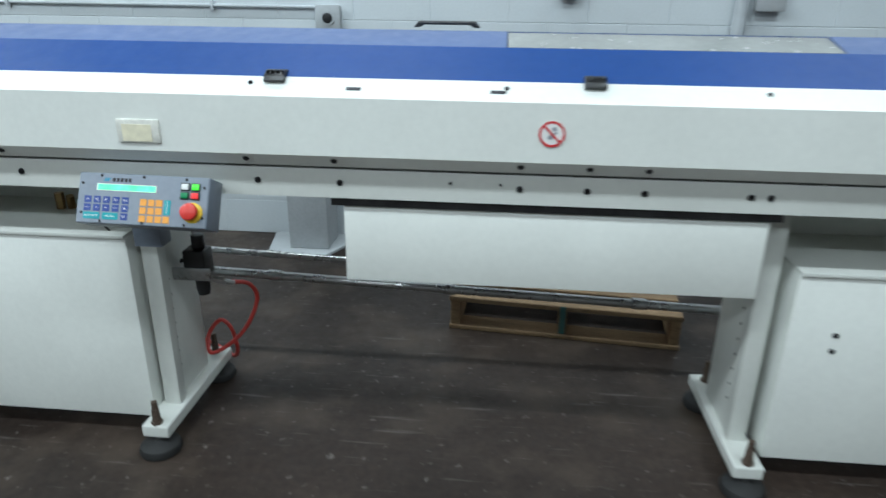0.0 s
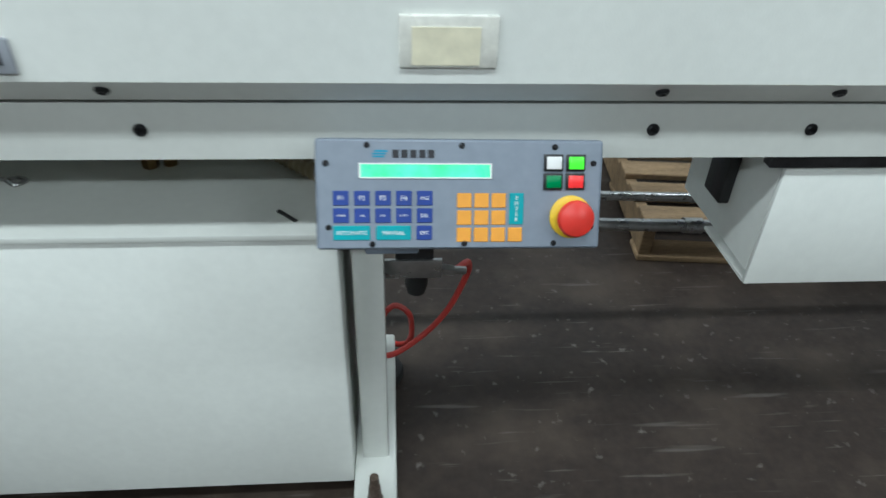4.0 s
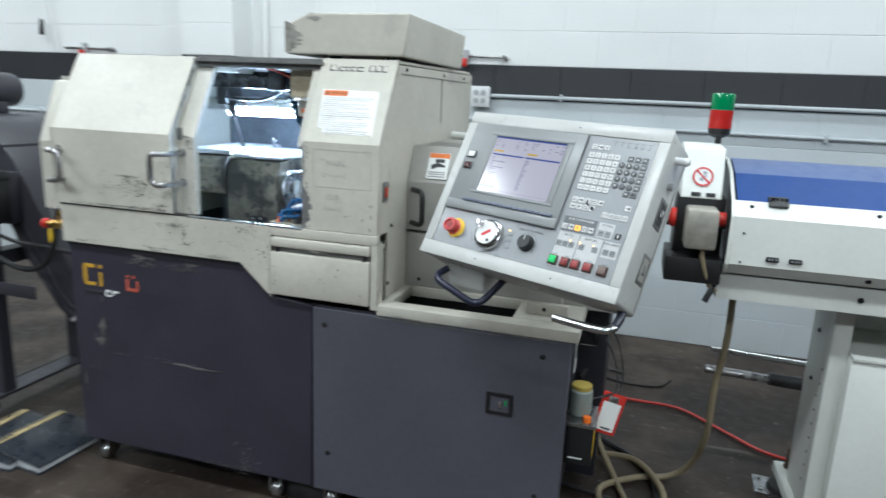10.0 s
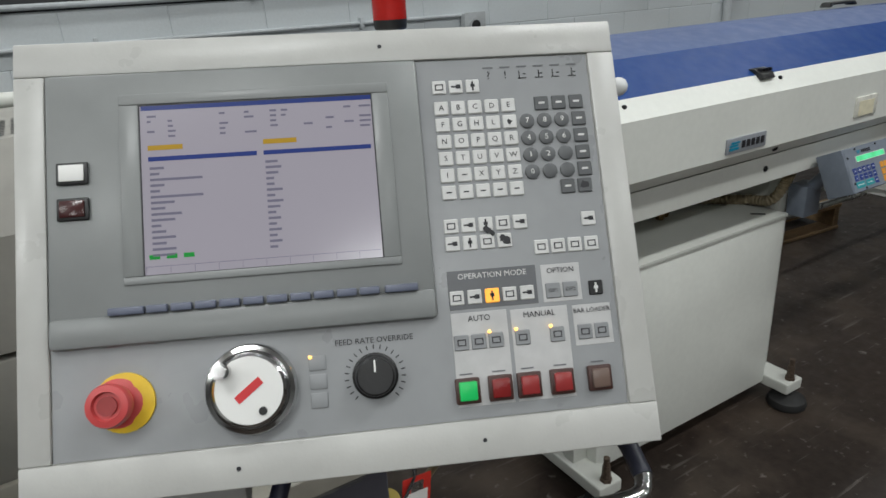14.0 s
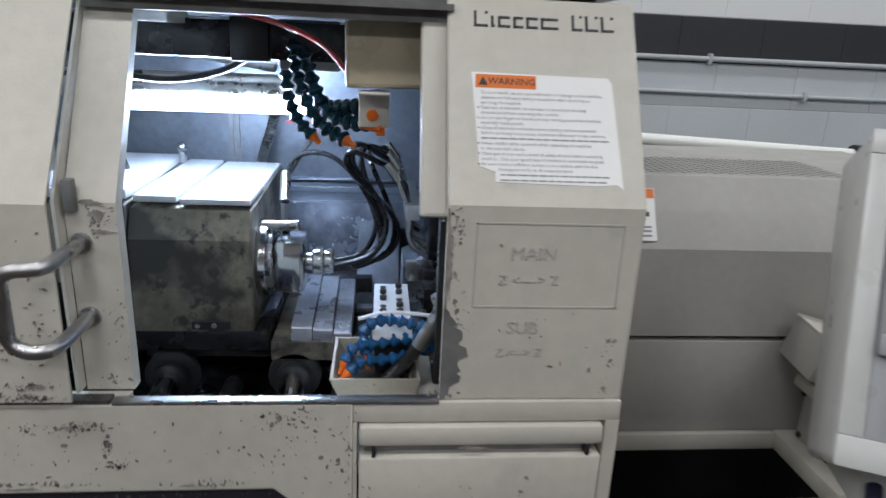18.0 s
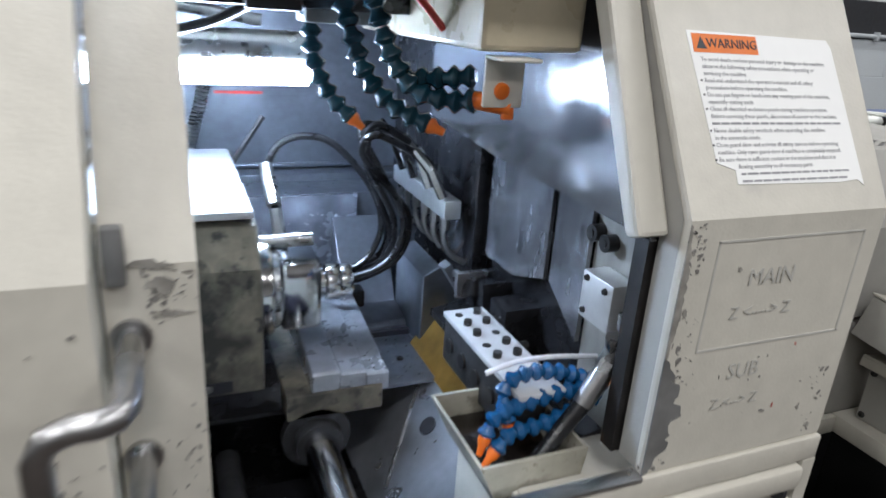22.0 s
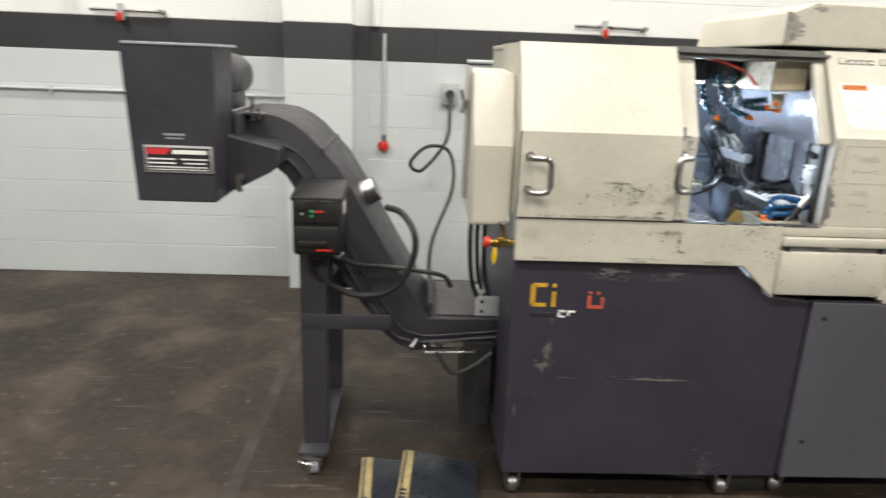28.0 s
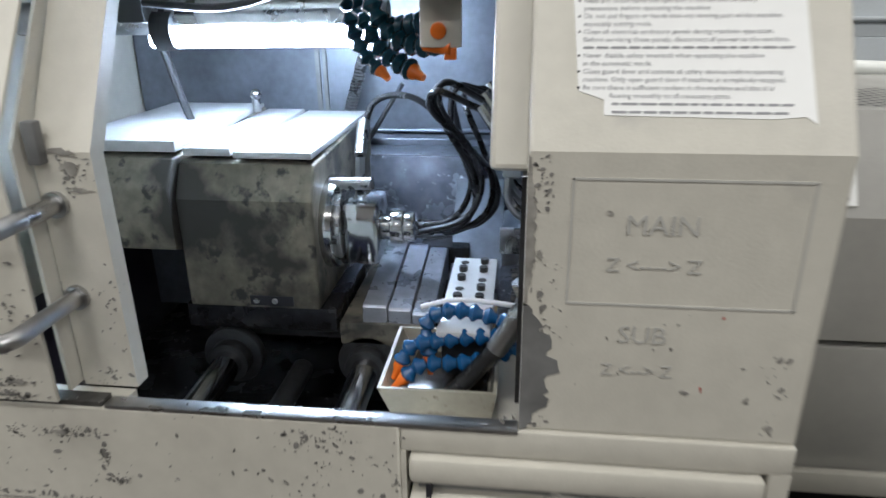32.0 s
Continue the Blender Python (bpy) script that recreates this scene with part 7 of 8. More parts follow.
# operator box on the feeder's beam
OP = pose(0.913, 3.229, 0.8395, 64.5, 0.9, 0.5) @ Matrix.Scale(1.045, 4)
op = thing("feeder_control_box", (0.9, 3.3, 0.84), "blue-grey feeder keypad box with a green display and red stop button", "control box")
OPG = material("blue_grey_box_paint", (0.19, 0.22, 0.27), 0.42, bump=0.08)
part("body", box(-0.162, 0.162, -0.062, 0.062, -0.075, 0, 0.004), OPG, op, m=OP)
part("arm", join(rod((0.84, 3.34, 0.79), (0.84, 3.40, 0.72), 0.02), box(0.79, 0.87, 3.36, 3.42, 0.66, 0.76, 0.004)), OPG, op)
part("plate", box(-0.158, 0.158, -0.059, 0.059, 0, 0.0012), material("grey_overlay", (0.22, 0.25, 0.30), 0.38, bump=0), op, m=OP)
for x, y in ((-0.15, 0.035), (-0.148, -0.036), (0.15, 0.036), (0.15, -0.036), (-0.105, 0.055), (0.0, 0.055), (0.105, 0.054), (-0.1, -0.055), (0.004, -0.055), (0.107, -0.055)):
    part("screw", lathe([(0.0034, 0), (0.0034, 0.0016), (0.0022, 0.0026), (0, 0.0026)], 10, OP @ pose(x, y, 0.001)), SCREW, op)
LCD = material("lit_green_lcd", (0.12, 0.75, 0.32), 0.3, emit=0.75, stain=0.3, stain_size=30, bump=0)
d = part("display", box(-0.112, 0.032, 0.020, 0.034, 0.001, 0.0022), LCD, op, m=OP)
part("display_frame", join(box(-0.114, 0.034, 0.0185, 0.020, 0.001, 0.003), box(-0.114, 0.034, 0.034, 0.0355, 0.001, 0.003), box(-0.114, -0.112, 0.0185, 0.0355, 0.001, 0.003), box(0.032, 0.034, 0.0185, 0.0355, 0.001, 0.003)), PAPER, d, m=OP)
part("mark", join(box(-0.099, -0.086, 0.0415, 0.0435, 0.001, 0.0018), box(-0.099, -0.084, 0.0445, 0.0465, 0.001, 0.0018), box(-0.097, -0.082, 0.0475, 0.0495, 0.001, 0.0018)), CYAN, op, m=OP)
for k in range(5):
    part("bar", box(-0.077 + k * 0.0098, -0.070 + k * 0.0098, 0.041, 0.050, 0.001, 0.0018), INK, op, m=OP)
KEY_BLUE = material("blue_key", (0.02, 0.05, 0.26), 0.4, bump=0)
KEY_TEAL = material("teal_key", (0.02, 0.32, 0.36), 0.4, bump=0)
KEY_ORANGE = material("orange_key", (0.78, 0.34, 0.04), 0.45, bump=0)


def key(x, y, w, hgt, mat, text="", size=0.007, upright=False, parent=None, m=OP, ink=None, proud=0.0025, r=0.0008):
    k = part("key", box(x - w / 2, x + w / 2, y - hgt / 2, y + hgt / 2, 0.001, proud, r, 1), mat, parent or op, m=m)
    if text:
        words(text, size, m @ pose(x, y, proud + 0.0002), ink or PAPER, k)
    return k


for r, row in enumerate((("F1", "F2", "F3", "F4", "FNZ"), ("<<<", "<<", ">>", ">>>", "DEL"))):
    for c, text in enumerate(row):
        key(-0.134 + c * 0.0232, -0.0035 - r * 0.0195, 0.0175, 0.0165, KEY_BLUE, text, 0.0075 if r == 0 and c < 4 else 0.0055)
key(-0.0415, -0.0425, 0.0175, 0.0165, KEY_BLUE, "ESC", 0.0058)
key(-0.1225, -0.0425, 0.041, 0.0165, KEY_TEAL, "AUTOMATIC", 0.006)
key(-0.076, -0.0425, 0.039, 0.0165, KEY_TEAL, "MANUAL", 0.006)
for r in range(3):
    for c in range(4 if r == 2 else 3):
        key(0.0035 + c * 0.0195, -0.006 - r * 0.0195, 0.0165, 0.0165, KEY_ORANGE)
key(0.063, -0.0155, 0.0165, 0.036, KEY_TEAL, "E\nN\nT\nE\nR", 0.0062)
for x, y, mat, name in ((0.104, 0.0365, PAPER, "white"), (0.1295, 0.0365, material("lit_green_button", (0.12, 0.75, 0.03), 0.3, emit=0.5, bump=0), "green"), (0.104, 0.0155, material("dark_green_button", (0.0, 0.22, 0.06), 0.3, bump=0), "green"), (0.1295, 0.0155, material("lit_red_button", (0.75, 0.03, 0.03), 0.3, emit=0.25, bump=0), "red")):
    b = part("push_button", box(x - 0.011, x + 0.011, y - 0.0095, y + 0.0095, 0.001, 0.004, 0.001), BLACK, op, m=OP)
    part("cap", box(x - 0.0085, x + 0.0085, y - 0.007, y + 0.007, 0.004, 0.0075, 0.001), mat, b, m=OP)
stop = part("stop_button", lathe([(0.023, 0.001), (0.023, 0.004), (0.012, 0.006), (0.012, 0.010), (0.019, 0.016), (0.021, 0.024), (0.019, 0.029), (0.010, 0.032), (0, 0.032)], 28), [RED], op, "red mushroom stop button", m=OP @ pose(0.126, -0.0245, 0))
part("collar", lathe([(0.0245, 0), (0.0245, 0.003), (0.02, 0.0055), (0.012, 0.0055), (0.012, 0)], 28), YELLOW, stop, m=OP @ pose(0.126, -0.0245, 0.0008))

# air regulator and red hose beside the first stand
reg = thing("air_regulator", (0.86, 3.56, 0.5), "black air regulator bolted to the feeder stand", "air regulator")
part("bowl", lathe([(0.018, 0), (0.022, 0.02), (0.022, 0.07), (0.012, 0.075), (0, 0.075)], 16, pose(0.875, 3.56, 0.43)), BLACK, reg)
part("body", box(0.835, 0.905, 3.525, 3.59, 0.50, 0.585, 0.006), BLACK, reg)
part("bracket", box(0.80, 0.92, 3.52, 3.53, 0.49, 0.53, 0.002), STEEL, reg)
part("knob", rod((0.875, 3.56, 0.585), (0.875, 3.56, 0.63), 0.02, r=0.003), BLACK, reg)
part("fitting", join(rod((0.90, 3.56, 0.485), (0.945, 3.57, 0.47), 0.011, seg=6), rod((0.945, 3.57, 0.47), (0.97, 3.58, 0.462), 0.008)), STEEL, reg)
REDHOSE = material("red_rubber_hose", (0.52, 0.045, 0.035), 0.45, stain=0.2, bump=0.05)
whole("red_air_hose", hose([(0.955, 3.58, 0.465), (0.985, 3.65, 0.43), (0.99, 3.70, 0.355), (0.95, 3.70, 0.255), (0.885, 3.69, 0.18), (0.81, 3.68, 0.14), (0.79, 3.72, 0.19), (0.83, 3.74, 0.24), (0.87, 3.74, 0.2), (0.84, 3.8, 0.06), (0.6, 4.0, 0.011), (0.2, 3.98, 0.01), (-0.06, 4.01, 0.011), (-0.24, 4.17, 0.011), (-0.41, 4.32, 0.011), (-0.66, 4.34, 0.011), (-0.83, 4.45, 0.011), (-0.95, 4.62, 0.011), (-1.17, 4.92, 0.011)], 0.0070, 6), REDHOSE, "red rubber air hose lying across the floor", "air hose")
# small things left on the cabinet top
pins = thing("hitch_pin", (0.2, 3.55, 0.678), "small bent steel pin lying on the cabinet", "pin")
part("shank", hose([(0.14, 3.56, 0.683), (0.2, 3.555, 0.683), (0.22, 3.56, 0.683), (0.235, 3.55, 0.683), (0.225, 3.535, 0.683), (0.205, 3.55, 0.683)], 0.004), STEEL, pins)
whole("pen", rod((0.655, 3.45, 0.682), (0.685, 3.42, 0.682), 0.0035), BLACK, "short black pen lying on the cabinet", "pen")
catch = thing("brass_fitting", (0.43, 3.6, 0.678), "small brass fittings beside the cabinet top", "fitting")
part("body", join(rod((0.42, 3.6, 0.678), (0.42, 3.6, 0.734), 0.014, seg=6), rod((0.45, 3.61, 0.678), (0.455, 3.6, 0.724), 0.012)), material("old_brass", (0.3, 0.2, 0.09), 0.4, 0.9), catch)
whole("ribbed_hose", hose([(0.60, 3.66, 0.689), (0.66, 3.60, 0.692), (0.73, 3.52, 0.698), (0.74, 3.44, 0.714), (0.76, 3.41, 0.78), (0.76, 3.40, 0.82)], 0.016, 20, 10, 0.12, 3), TAN, "ribbed beige cable hose looping behind the keypad box", "hose")

# a dark lead with a white socket on the floor beside the lathe
lead = whole("floor_lead", hose([(-0.86, 3.5, 0.008), (-0.60, 3.42, 0.008), (-0.40, 3.25, 0.008), (-0.31, 3.10, 0.008), (-0.37, 2.95, 0.008), (-0.52, 2.90, 0.008), (-0.70, 3.0, 0.008), (-0.78, 3.2, 0.008)], 0.007, 6), CABLE, "black power lead with a white socket on the floor", "power lead")
part("socket", rod((-0.335, 3.15, 0.018), (-0.318, 3.10, 0.018), 0.016, seg=14, r=0.003), BLACK, lead)
for a in ((-0.340, 3.165, 0.018), (-0.314, 3.088, 0.018)):
    part("ring", rod(a, (a[0] + 0.006, a[1] - 0.015, a[2]), 0.0175, seg=14, r=0.003), PAPER, lead)
# pallet on the floor behind
WOOD = material("rough_pine", (0.29, 0.195, 0.105), 0.75, grain=0.2, grain_size=40, stain=0.3, stain_size=5, stretch=(1, 5, 5), bump=0.4, bump_size=60, island=0.2)
pallet = thing("pallet", (2.1, 4.5, 0), "weathered wooden pallet lying on the floor", "pallet")
PM = pose(2.118, 4.612, 0, 0, 0, -5.5) @ Matrix.Diagonal((0.98, 1, 1.25, 1))
for x in (-0.455, 0.0, 0.455):
    part("stringer", box(x - 0.02, x + 0.02, -0.43, 0.43, 0.016, 0.102, 0.003, 1), WOOD, pallet, m=PM)
for k in range(6):
    y = -0.385 + k * 0.154
    part("deck_board", box(-0.48, 0.48, y - 0.05, y + 0.05, 0.102, 0.120, 0.003, 1), WOOD, pallet, m=PM)
for y in (-0.385, 0.0, 0.385):
    part("bottom_board", box(-0.48, 0.48, y - 0.05, y + 0.05, 0, 0.016, 0.003, 1), WOOD, pallet, m=PM)
part("band", box(-0.012, 0.012, -0.437, -0.433, 0.02, 0.118), material("green_strap", (0.05, 0.13, 0.12), 0.5), pallet, m=PM)

# guard, gear box and light tower at the feeder's lathe end
guard = thing("feeder_guard", (-0.5, 3.45, 0.9), "white guard hood with a round sign over a steel box", "guard")
part("hood", prism([(3.385, 1.125), (3.435, 1.275), (3.60, 1.285), (3.62, 1.12)], -0.575, -0.455, "x", 0.005), FEED_WHITE, guard, smooth=20)
ban_sign(pose(-0.515, 3.403, 1.19, -18.4), guard, 0.03)
for x in (-0.53, -0.488):
    part("vent", box(-0.014, 0.014, -0.003, 0.001, -0.006, 0.006, 0.001), BLACK, guard, m=pose(x, 3.388, 1.137, -18))
part("gear_box", box(-0.555, -0.465, 3.28, 3.39, 0.985, 1.105, 0.010), material("dull_zinc", (0.42, 0.40, 0.35), 0.5, 0.4, stain=0.25, stain_size=15), guard)
part("spindle_tube", rod((-0.62, 3.43, 1.05), (-0.43, 3.43, 1.05), 0.022), DARK, guard)
part("red_seal", lathe([(0.03, 0), (0.03, 0.012), (0.02, 0.02), (0, 0.02)], 16, pose(-0.58, 3.40, 1.06, 0, -90)), RED, guard)
part("red_seal", rod((-0.462, 3.36, 1.07), (-0.44, 3.36, 1.07), 0.022), RED, guard)
part("dark_bracket", join(box(-0.58, -0.44, 3.39, 3.56, 0.95, 1.13, 0.004), box(-0.60, -0.44, 3.30, 3.52, 0.88, 0.955, 0.004)), BLACK, guard)
part("cable", hose([(-0.50, 3.30, 0.985), (-0.495, 3.30, 0.95), (-0.47, 3.31, 0.88), (-0.445, 3.33, 0.855)], 0.007), TAN, guard)
part("cable", hose([(-0.445, 3.33, 0.9), (-0.46, 3.31, 0.86), (-0.475, 3.30, 0.825)], 0.009), BLACK, guard)
tower = thing("light_tower", (-0.467, 3.59, 1.1), "green and red signal light tower on a black pole", "light tower")
part("pole", rod((-0.467, 3.59, 1.10), (-0.467, 3.59, 1.32), 0.010), BLACK, tower)
part("foot", lathe([(0.016, 0), (0.034, 0.012), (0.036, 0.03)], 20, pose(-0.467, 3.59, 1.303)), BLACK, tower)
part("red_lens", lathe([(0.036, 0), (0.036, 0.056), (0.034, 0.058)], 24, pose(-0.467, 3.59, 1.333)), material("red_lens", (0.42, 0.015, 0.012), 0.12, bump=0), tower)
part("green_lens", lathe([(0.036, 0), (0.036, 0.045), (0.033, 0.052), (0, 0.053)], 24, pose(-0.467, 3.59, 1.392)), material("green_lens", (0.01, 0.2, 0.07), 0.12, bump=0), tower)

# hoses on the floor between lathe and feeder
whole("beige_hose", hose([(-0.36, 3.55, 0.835), (-0.363, 3.52, 0.64), (-0.38, 3.52, 0.47), (-0.38, 3.55, 0.28), (-0.40, 3.66, 0.1), (-0.47, 3.68, 0.018), (-0.6, 3.62, 0.016), (-0.72, 3.5, 0.016), (-0.68, 3.36, 0.016), (-0.55, 3.36, 0.016), (-0.5, 3.5, 0.04), (-0.6, 3.7, 0.045), (-0.78, 3.76, 0.016), (-0.85, 3.85, 0.016)], 0.0117, 8, 10), TAN, "beige hose hanging from the feeder and coiled on the floor", "hose")
whole("beige_hose", hose([(-0.79, 3.84, 0.14), (-0.74, 3.75, 0.06), (-0.66, 3.55, 0.016), (-0.62, 3.38, 0.016), (-0.7, 3.2, 0.016)], 0.0109, 8, 10), TAN, "beige hose curling out from under the lathe", "hose")
whole("black_hose", hose([(-0.82, 3.95, 0.1), (-0.75, 3.87, 0.03), (-0.62, 3.78, 0.015), (-0.53, 3.63, 0.015), (-0.52, 3.45, 0.015), (-0.5, 3.3, 0.015)], 0.013, 8, 8), CABLE, "black rubber hose lying on the floor", "hose")
whole("black_wire", hose([(-0.66, 4.66, 0.006), (-0.78, 4.70, 0.006), (-0.80, 4.62, 0.006), (-0.68, 4.54, 0.006), (-0.5, 4.55, 0.006), (-0.43, 4.66, 0.006)], 0.005, 8, 6), CABLE, "thin black wire curled on the floor", "wire")
coil = thing("coiled_cable", (-0.45, 2.75, 0), "black cable coiled on the floor with white connectors", "cable")
part("coil", hose([(-0.83, 3.15, 0.01), (-0.7, 2.98, 0.01), (-0.5, 2.9, 0.01), (-0.36, 2.72, 0.01), (-0.38, 2.52, 0.01), (-0.5, 2.5, 0.012), (-0.55, 2.66, 0.02), (-0.46, 2.82, 0.025), (-0.38, 2.66, 0.03), (-0.42, 2.5, 0.02)], 0.008, 8, 8), CABLE, coil)
for x, y in ((-0.50, 2.84), (-0.46, 2.78)):
    part("connector", rod((x - 0.03, y + 0.012, 0.028), (x + 0.03, y - 0.012, 0.028), 0.017, seg=10, r=0.003), IVORY, coil)

# ---- the chip conveyor ----
CONV = material("charcoal_conveyor_paint", (0.036, 0.035, 0.044), 0.42, grain=0.06, stain=0.2, stain_size=4, bump=0.1)
DARK_PLATE = material("scuffed_dark_plate", (0.09, 0.088, 0.09), 0.45, grain=0.1, stain=0.3, stain_size=8)
conv = thing("chip_conveyor", (-3.1, 3.4, 0), "charcoal hinged chip conveyor rising from the lathe on wheeled legs", "chip conveyor")
Y0, Y1 = 3.325, 3.75
OUTER = [(-3.50, 1.238), (-3.40, 1.237), (-3.345, 1.230), (-3.295, 1.208), (-3.250, 1.175), (-3.205, 1.128), (-3.150, 1.070), (-3.095, 0.980), (-2.852, 0.552), (-2.832, 0.530), (-2.50, 0.530)]
INNER = [(-2.50, 0.435), (-2.83, 0.405), (-2.885, 0.404), (-2.94, 0.427), (-2.985, 0.465), (-3.14, 0.680), (-3.285, 0.97), (-3.32, 1.03), (-3.365, 1.07), (-3.41, 1.088), (-3.50, 1.095)]
chute = part("chute", prism(OUTER + INNER, Y0, Y1, "y", 0.004), CONV, conv)
RIDGE = [(-3.46, 1.125), (-3.40, 1.127), (-3.34, 1.105), (-3.295, 1.07), (-3.255, 1.01), (-3.11, 0.70), (-2.97, 0.485), (-2.91, 0.448), (-2.84, 0.44), (-2.585, 0.465)]
part("rib", hose([(x, Y0 - 0.002, z) for x, z in RIDGE], 0.007, 4, 8), CONV, chute)
part("rib", hose([(x + 0.03, Y0 - 0.002, z + 0.025) for x, z in RIDGE], 0.005, 4, 8), CONV, chute)
for k in range(12):
    a, b = Vector(OUTER[7]), Vector(OUTER[8])
    c = a.lerp(b, (k + 0.5) / 12)
    part("bolt", rod((c.x - 0.008, Y0 + 0.006, c.y - 0.012), (c.x - 0.008, Y0 - 0.004, c.y - 0.012), 0.004, seg=6), CONV, chute)
part("seam", box(-3.205, -3.195, Y0 - 0.001, Y1 + 0.001, 1.10, 1.128), CONV, chute)
part("top_plate", box(-2.80, -2.59, Y0 + 0.03, Y1 - 0.02, 0.530, 0.537, 0.002), DARK_PLATE, chute)
part("hinge", join(box(-2.832, -2.812, Y0 + 0.02, Y1, 0.530, 0.57), rod((-2.822, Y0 + 0.02, 0.575), (-2.822, Y1, 0.575), 0.008)), CONV, chute)
part("port", join(rod((-3.10, 3.50, 0.93), (-3.03, 3.50, 0.968), 0.047, seg=24), rod((-3.10, 3.50, 0.93), (-3.085, 3.50, 0.938), 0.062, seg=24)), STEEL, chute, "galvanised round port")
part("tray_handle", join(hose([(-2.84, Y0 - 0.01, 0.43), (-2.84, Y0 - 0.03, 0.41), (-2.66, Y0 - 0.03, 0.415), (-2.66, Y0 - 0.01, 0.435)], 0.004, straight=True), box(-2.82, -2.68, Y0 - 0.012, Y0, 0.425, 0.445)), STEEL, chute)
part("clip", rod((-2.89, Y0 - 0.03, 0.425), (-2.87, Y0, 0.445), 0.014, seg=8), STEEL, chute)
# discharge hood with its label and motor
hood = part("hood", prism([(-3.712, 1.462), (-3.445, 1.462), (-3.462, 1.012), (-3.474, 1.010), (-3.696, 1.010)], 3.035, 3.215, "y", 0.004), CONV, conv, smooth=20)
part("hood_side", prism([(-3.46, 1.018), (-3.33, 1.085), (-3.30, 1.11), (-3.30, 1.16), (-3.46, 1.20)], 3.15, 3.31, "y", 0.003), CONV, hood, smooth=20)
part("collar", join(rod((-3.44, 3.235, 1.135), (-3.36, 3.235, 1.135), 0.010), box(-3.45, -3.43, 3.20, 3.50, 1.10, 1.26, 0.003)), CONV, hood)
part("clevis", join(rod((-3.42, 3.18, 1.07), (-3.42, 3.13, 1.07), 0.012), box(-3.432, -3.416, 3.135, 3.15, 1.025, 1.07)), STEEL, hood)
plate = part("maker_plate", box(-3.665, -3.468, 3.031, 3.036, 1.098, 1.178, 0.002), material("brushed_plate", (0.55, 0.55, 0.55), 0.35, 0.5), hood, "black, red and silver maker's plate")
part("black_field", box(-3.659, -3.474, 3.0295, 3.0312, 1.104, 1.172), INK, plate)
part("red_field", prism([(-3.657, 1.152), (-3.60, 1.152), (-3.585, 1.17), (-3.657, 1.17)], 3.0285, 3.0296, "y"), RED_INK, plate, smooth=20)
for a, b, c, d in ((-3.582, -3.482, 1.154, 1.166), (-3.655, -3.575, 1.137, 1.141), (-3.655, -3.575, 1.125, 1.129), (-3.56, -3.482, 1.137, 1.141), (-3.55, -3.485, 1.125, 1.129), (-3.655, -3.482, 1.114, 1.117), (-3.655, -3.482, 1.107, 1.109)):
    part("silver_bar", box(a, b, 3.0285, 3.0296, c, d), PAPER, plate)
for a, b, c, d in ((-3.605, -3.545, 1.207, 1.213), (-3.6, -3.55, 1.197, 1.201)):
    part("stencil_bar", box(a, b, 3.0342, 3.0355, c, d), BADGE, hood)
part("rim", box(-3.703, -3.432, 3.032, 3.217, 1.458, 1.466, 0.002), BADGE, hood)
motor = part("motor", join(rod((-3.592, 3.46, 1.343), (-3.592, 3.74, 1.343), 0.077, seg=32, r=0.014), box(-3.66, -3.53, 3.50, 3.66, 1.23, 1.29, 0.004)), CONV, conv)
part("motor_bolt", join(rod((-3.405, 3.27, 1.235), (-3.405, 3.27, 1.31), 0.006), rod((-3.385, 3.27, 1.24), (-3.385, 3.27, 1.275), 0.007), box(-3.43, -3.37, 3.25, 3.29, 1.255, 1.261)), STEEL, hood)
hood.location += Vector((-0.016, 0.04, -0.021))
# drive controller
ctl = part("drive_controller", box(-3.262, -3.112, 3.045, 3.22, 0.85, 1.035, 0.010), BLACK, conv, "black variable-speed drive controller")
part("lid_cap", prism([(3.042, 1.022), (3.042, 1.036), (3.20, 1.062), (3.22, 1.05), (3.22, 1.02)], -3.266, -3.108, "x", 0.005), BLACK, ctl)
part("front", box(-3.258, -3.118, 3.038, 3.05, 0.955, 1.028, 0.006), material("satin_black", (0.02, 0.02, 0.021), 0.3, bump=0), ctl)
part("front", box(-3.256, -3.120, 3.036, 3.05, 0.86, 0.945, 0.008), BLACK, ctl)
part("grip", box(-3.24, -3.155, 3.030, 3.04, 0.882, 0.900, 0.004), BLACK, ctl)
part("dial", join(rod((-3.235, 3.038, 1.01), (-3.235, 3.028, 1.01), 0.012), rod((-3.235, 3.028, 1.01), (-3.235, 3.026, 1.01), 0.008)), DARK, ctl)
part("display", box(-3.208, -3.155, 3.0365, 3.039, 1.005, 1.025), DARK, ctl)
for x, z, mat in ((-3.20, 0.992, GREEN), (-3.185, 0.992, RED), (-3.2, 0.978, GREEN), (-3.17, 0.992, RED), (-3.23, 0.985, BADGE)):
    part("button", box(x - 0.005, x + 0.005, 3.035, 3.039, z - 0.004, z + 0.004, 0.001), mat, ctl)
part("red_strip", box(-3.185, -3.14, 3.0345, 3.037, 0.868, 0.874), RED, ctl)
part("side_label", box(-3.1115, -3.1105, 3.10, 3.15, 0.97, 1.01), PAPER, ctl)
part("gland", rod((-3.14, 3.10, 0.85), (-3.12, 3.10, 0.835), 0.014, seg=8), BADGE, ctl)
part("gland", rod((-3.22, 3.11, 0.855), (-3.217, 3.125, 0.815), 0.013), BADGE, ctl)
part("back_plate", box(-3.27, -3.12, 3.215, 3.28, 0.84, 1.05, 0.003), CONV, ctl)
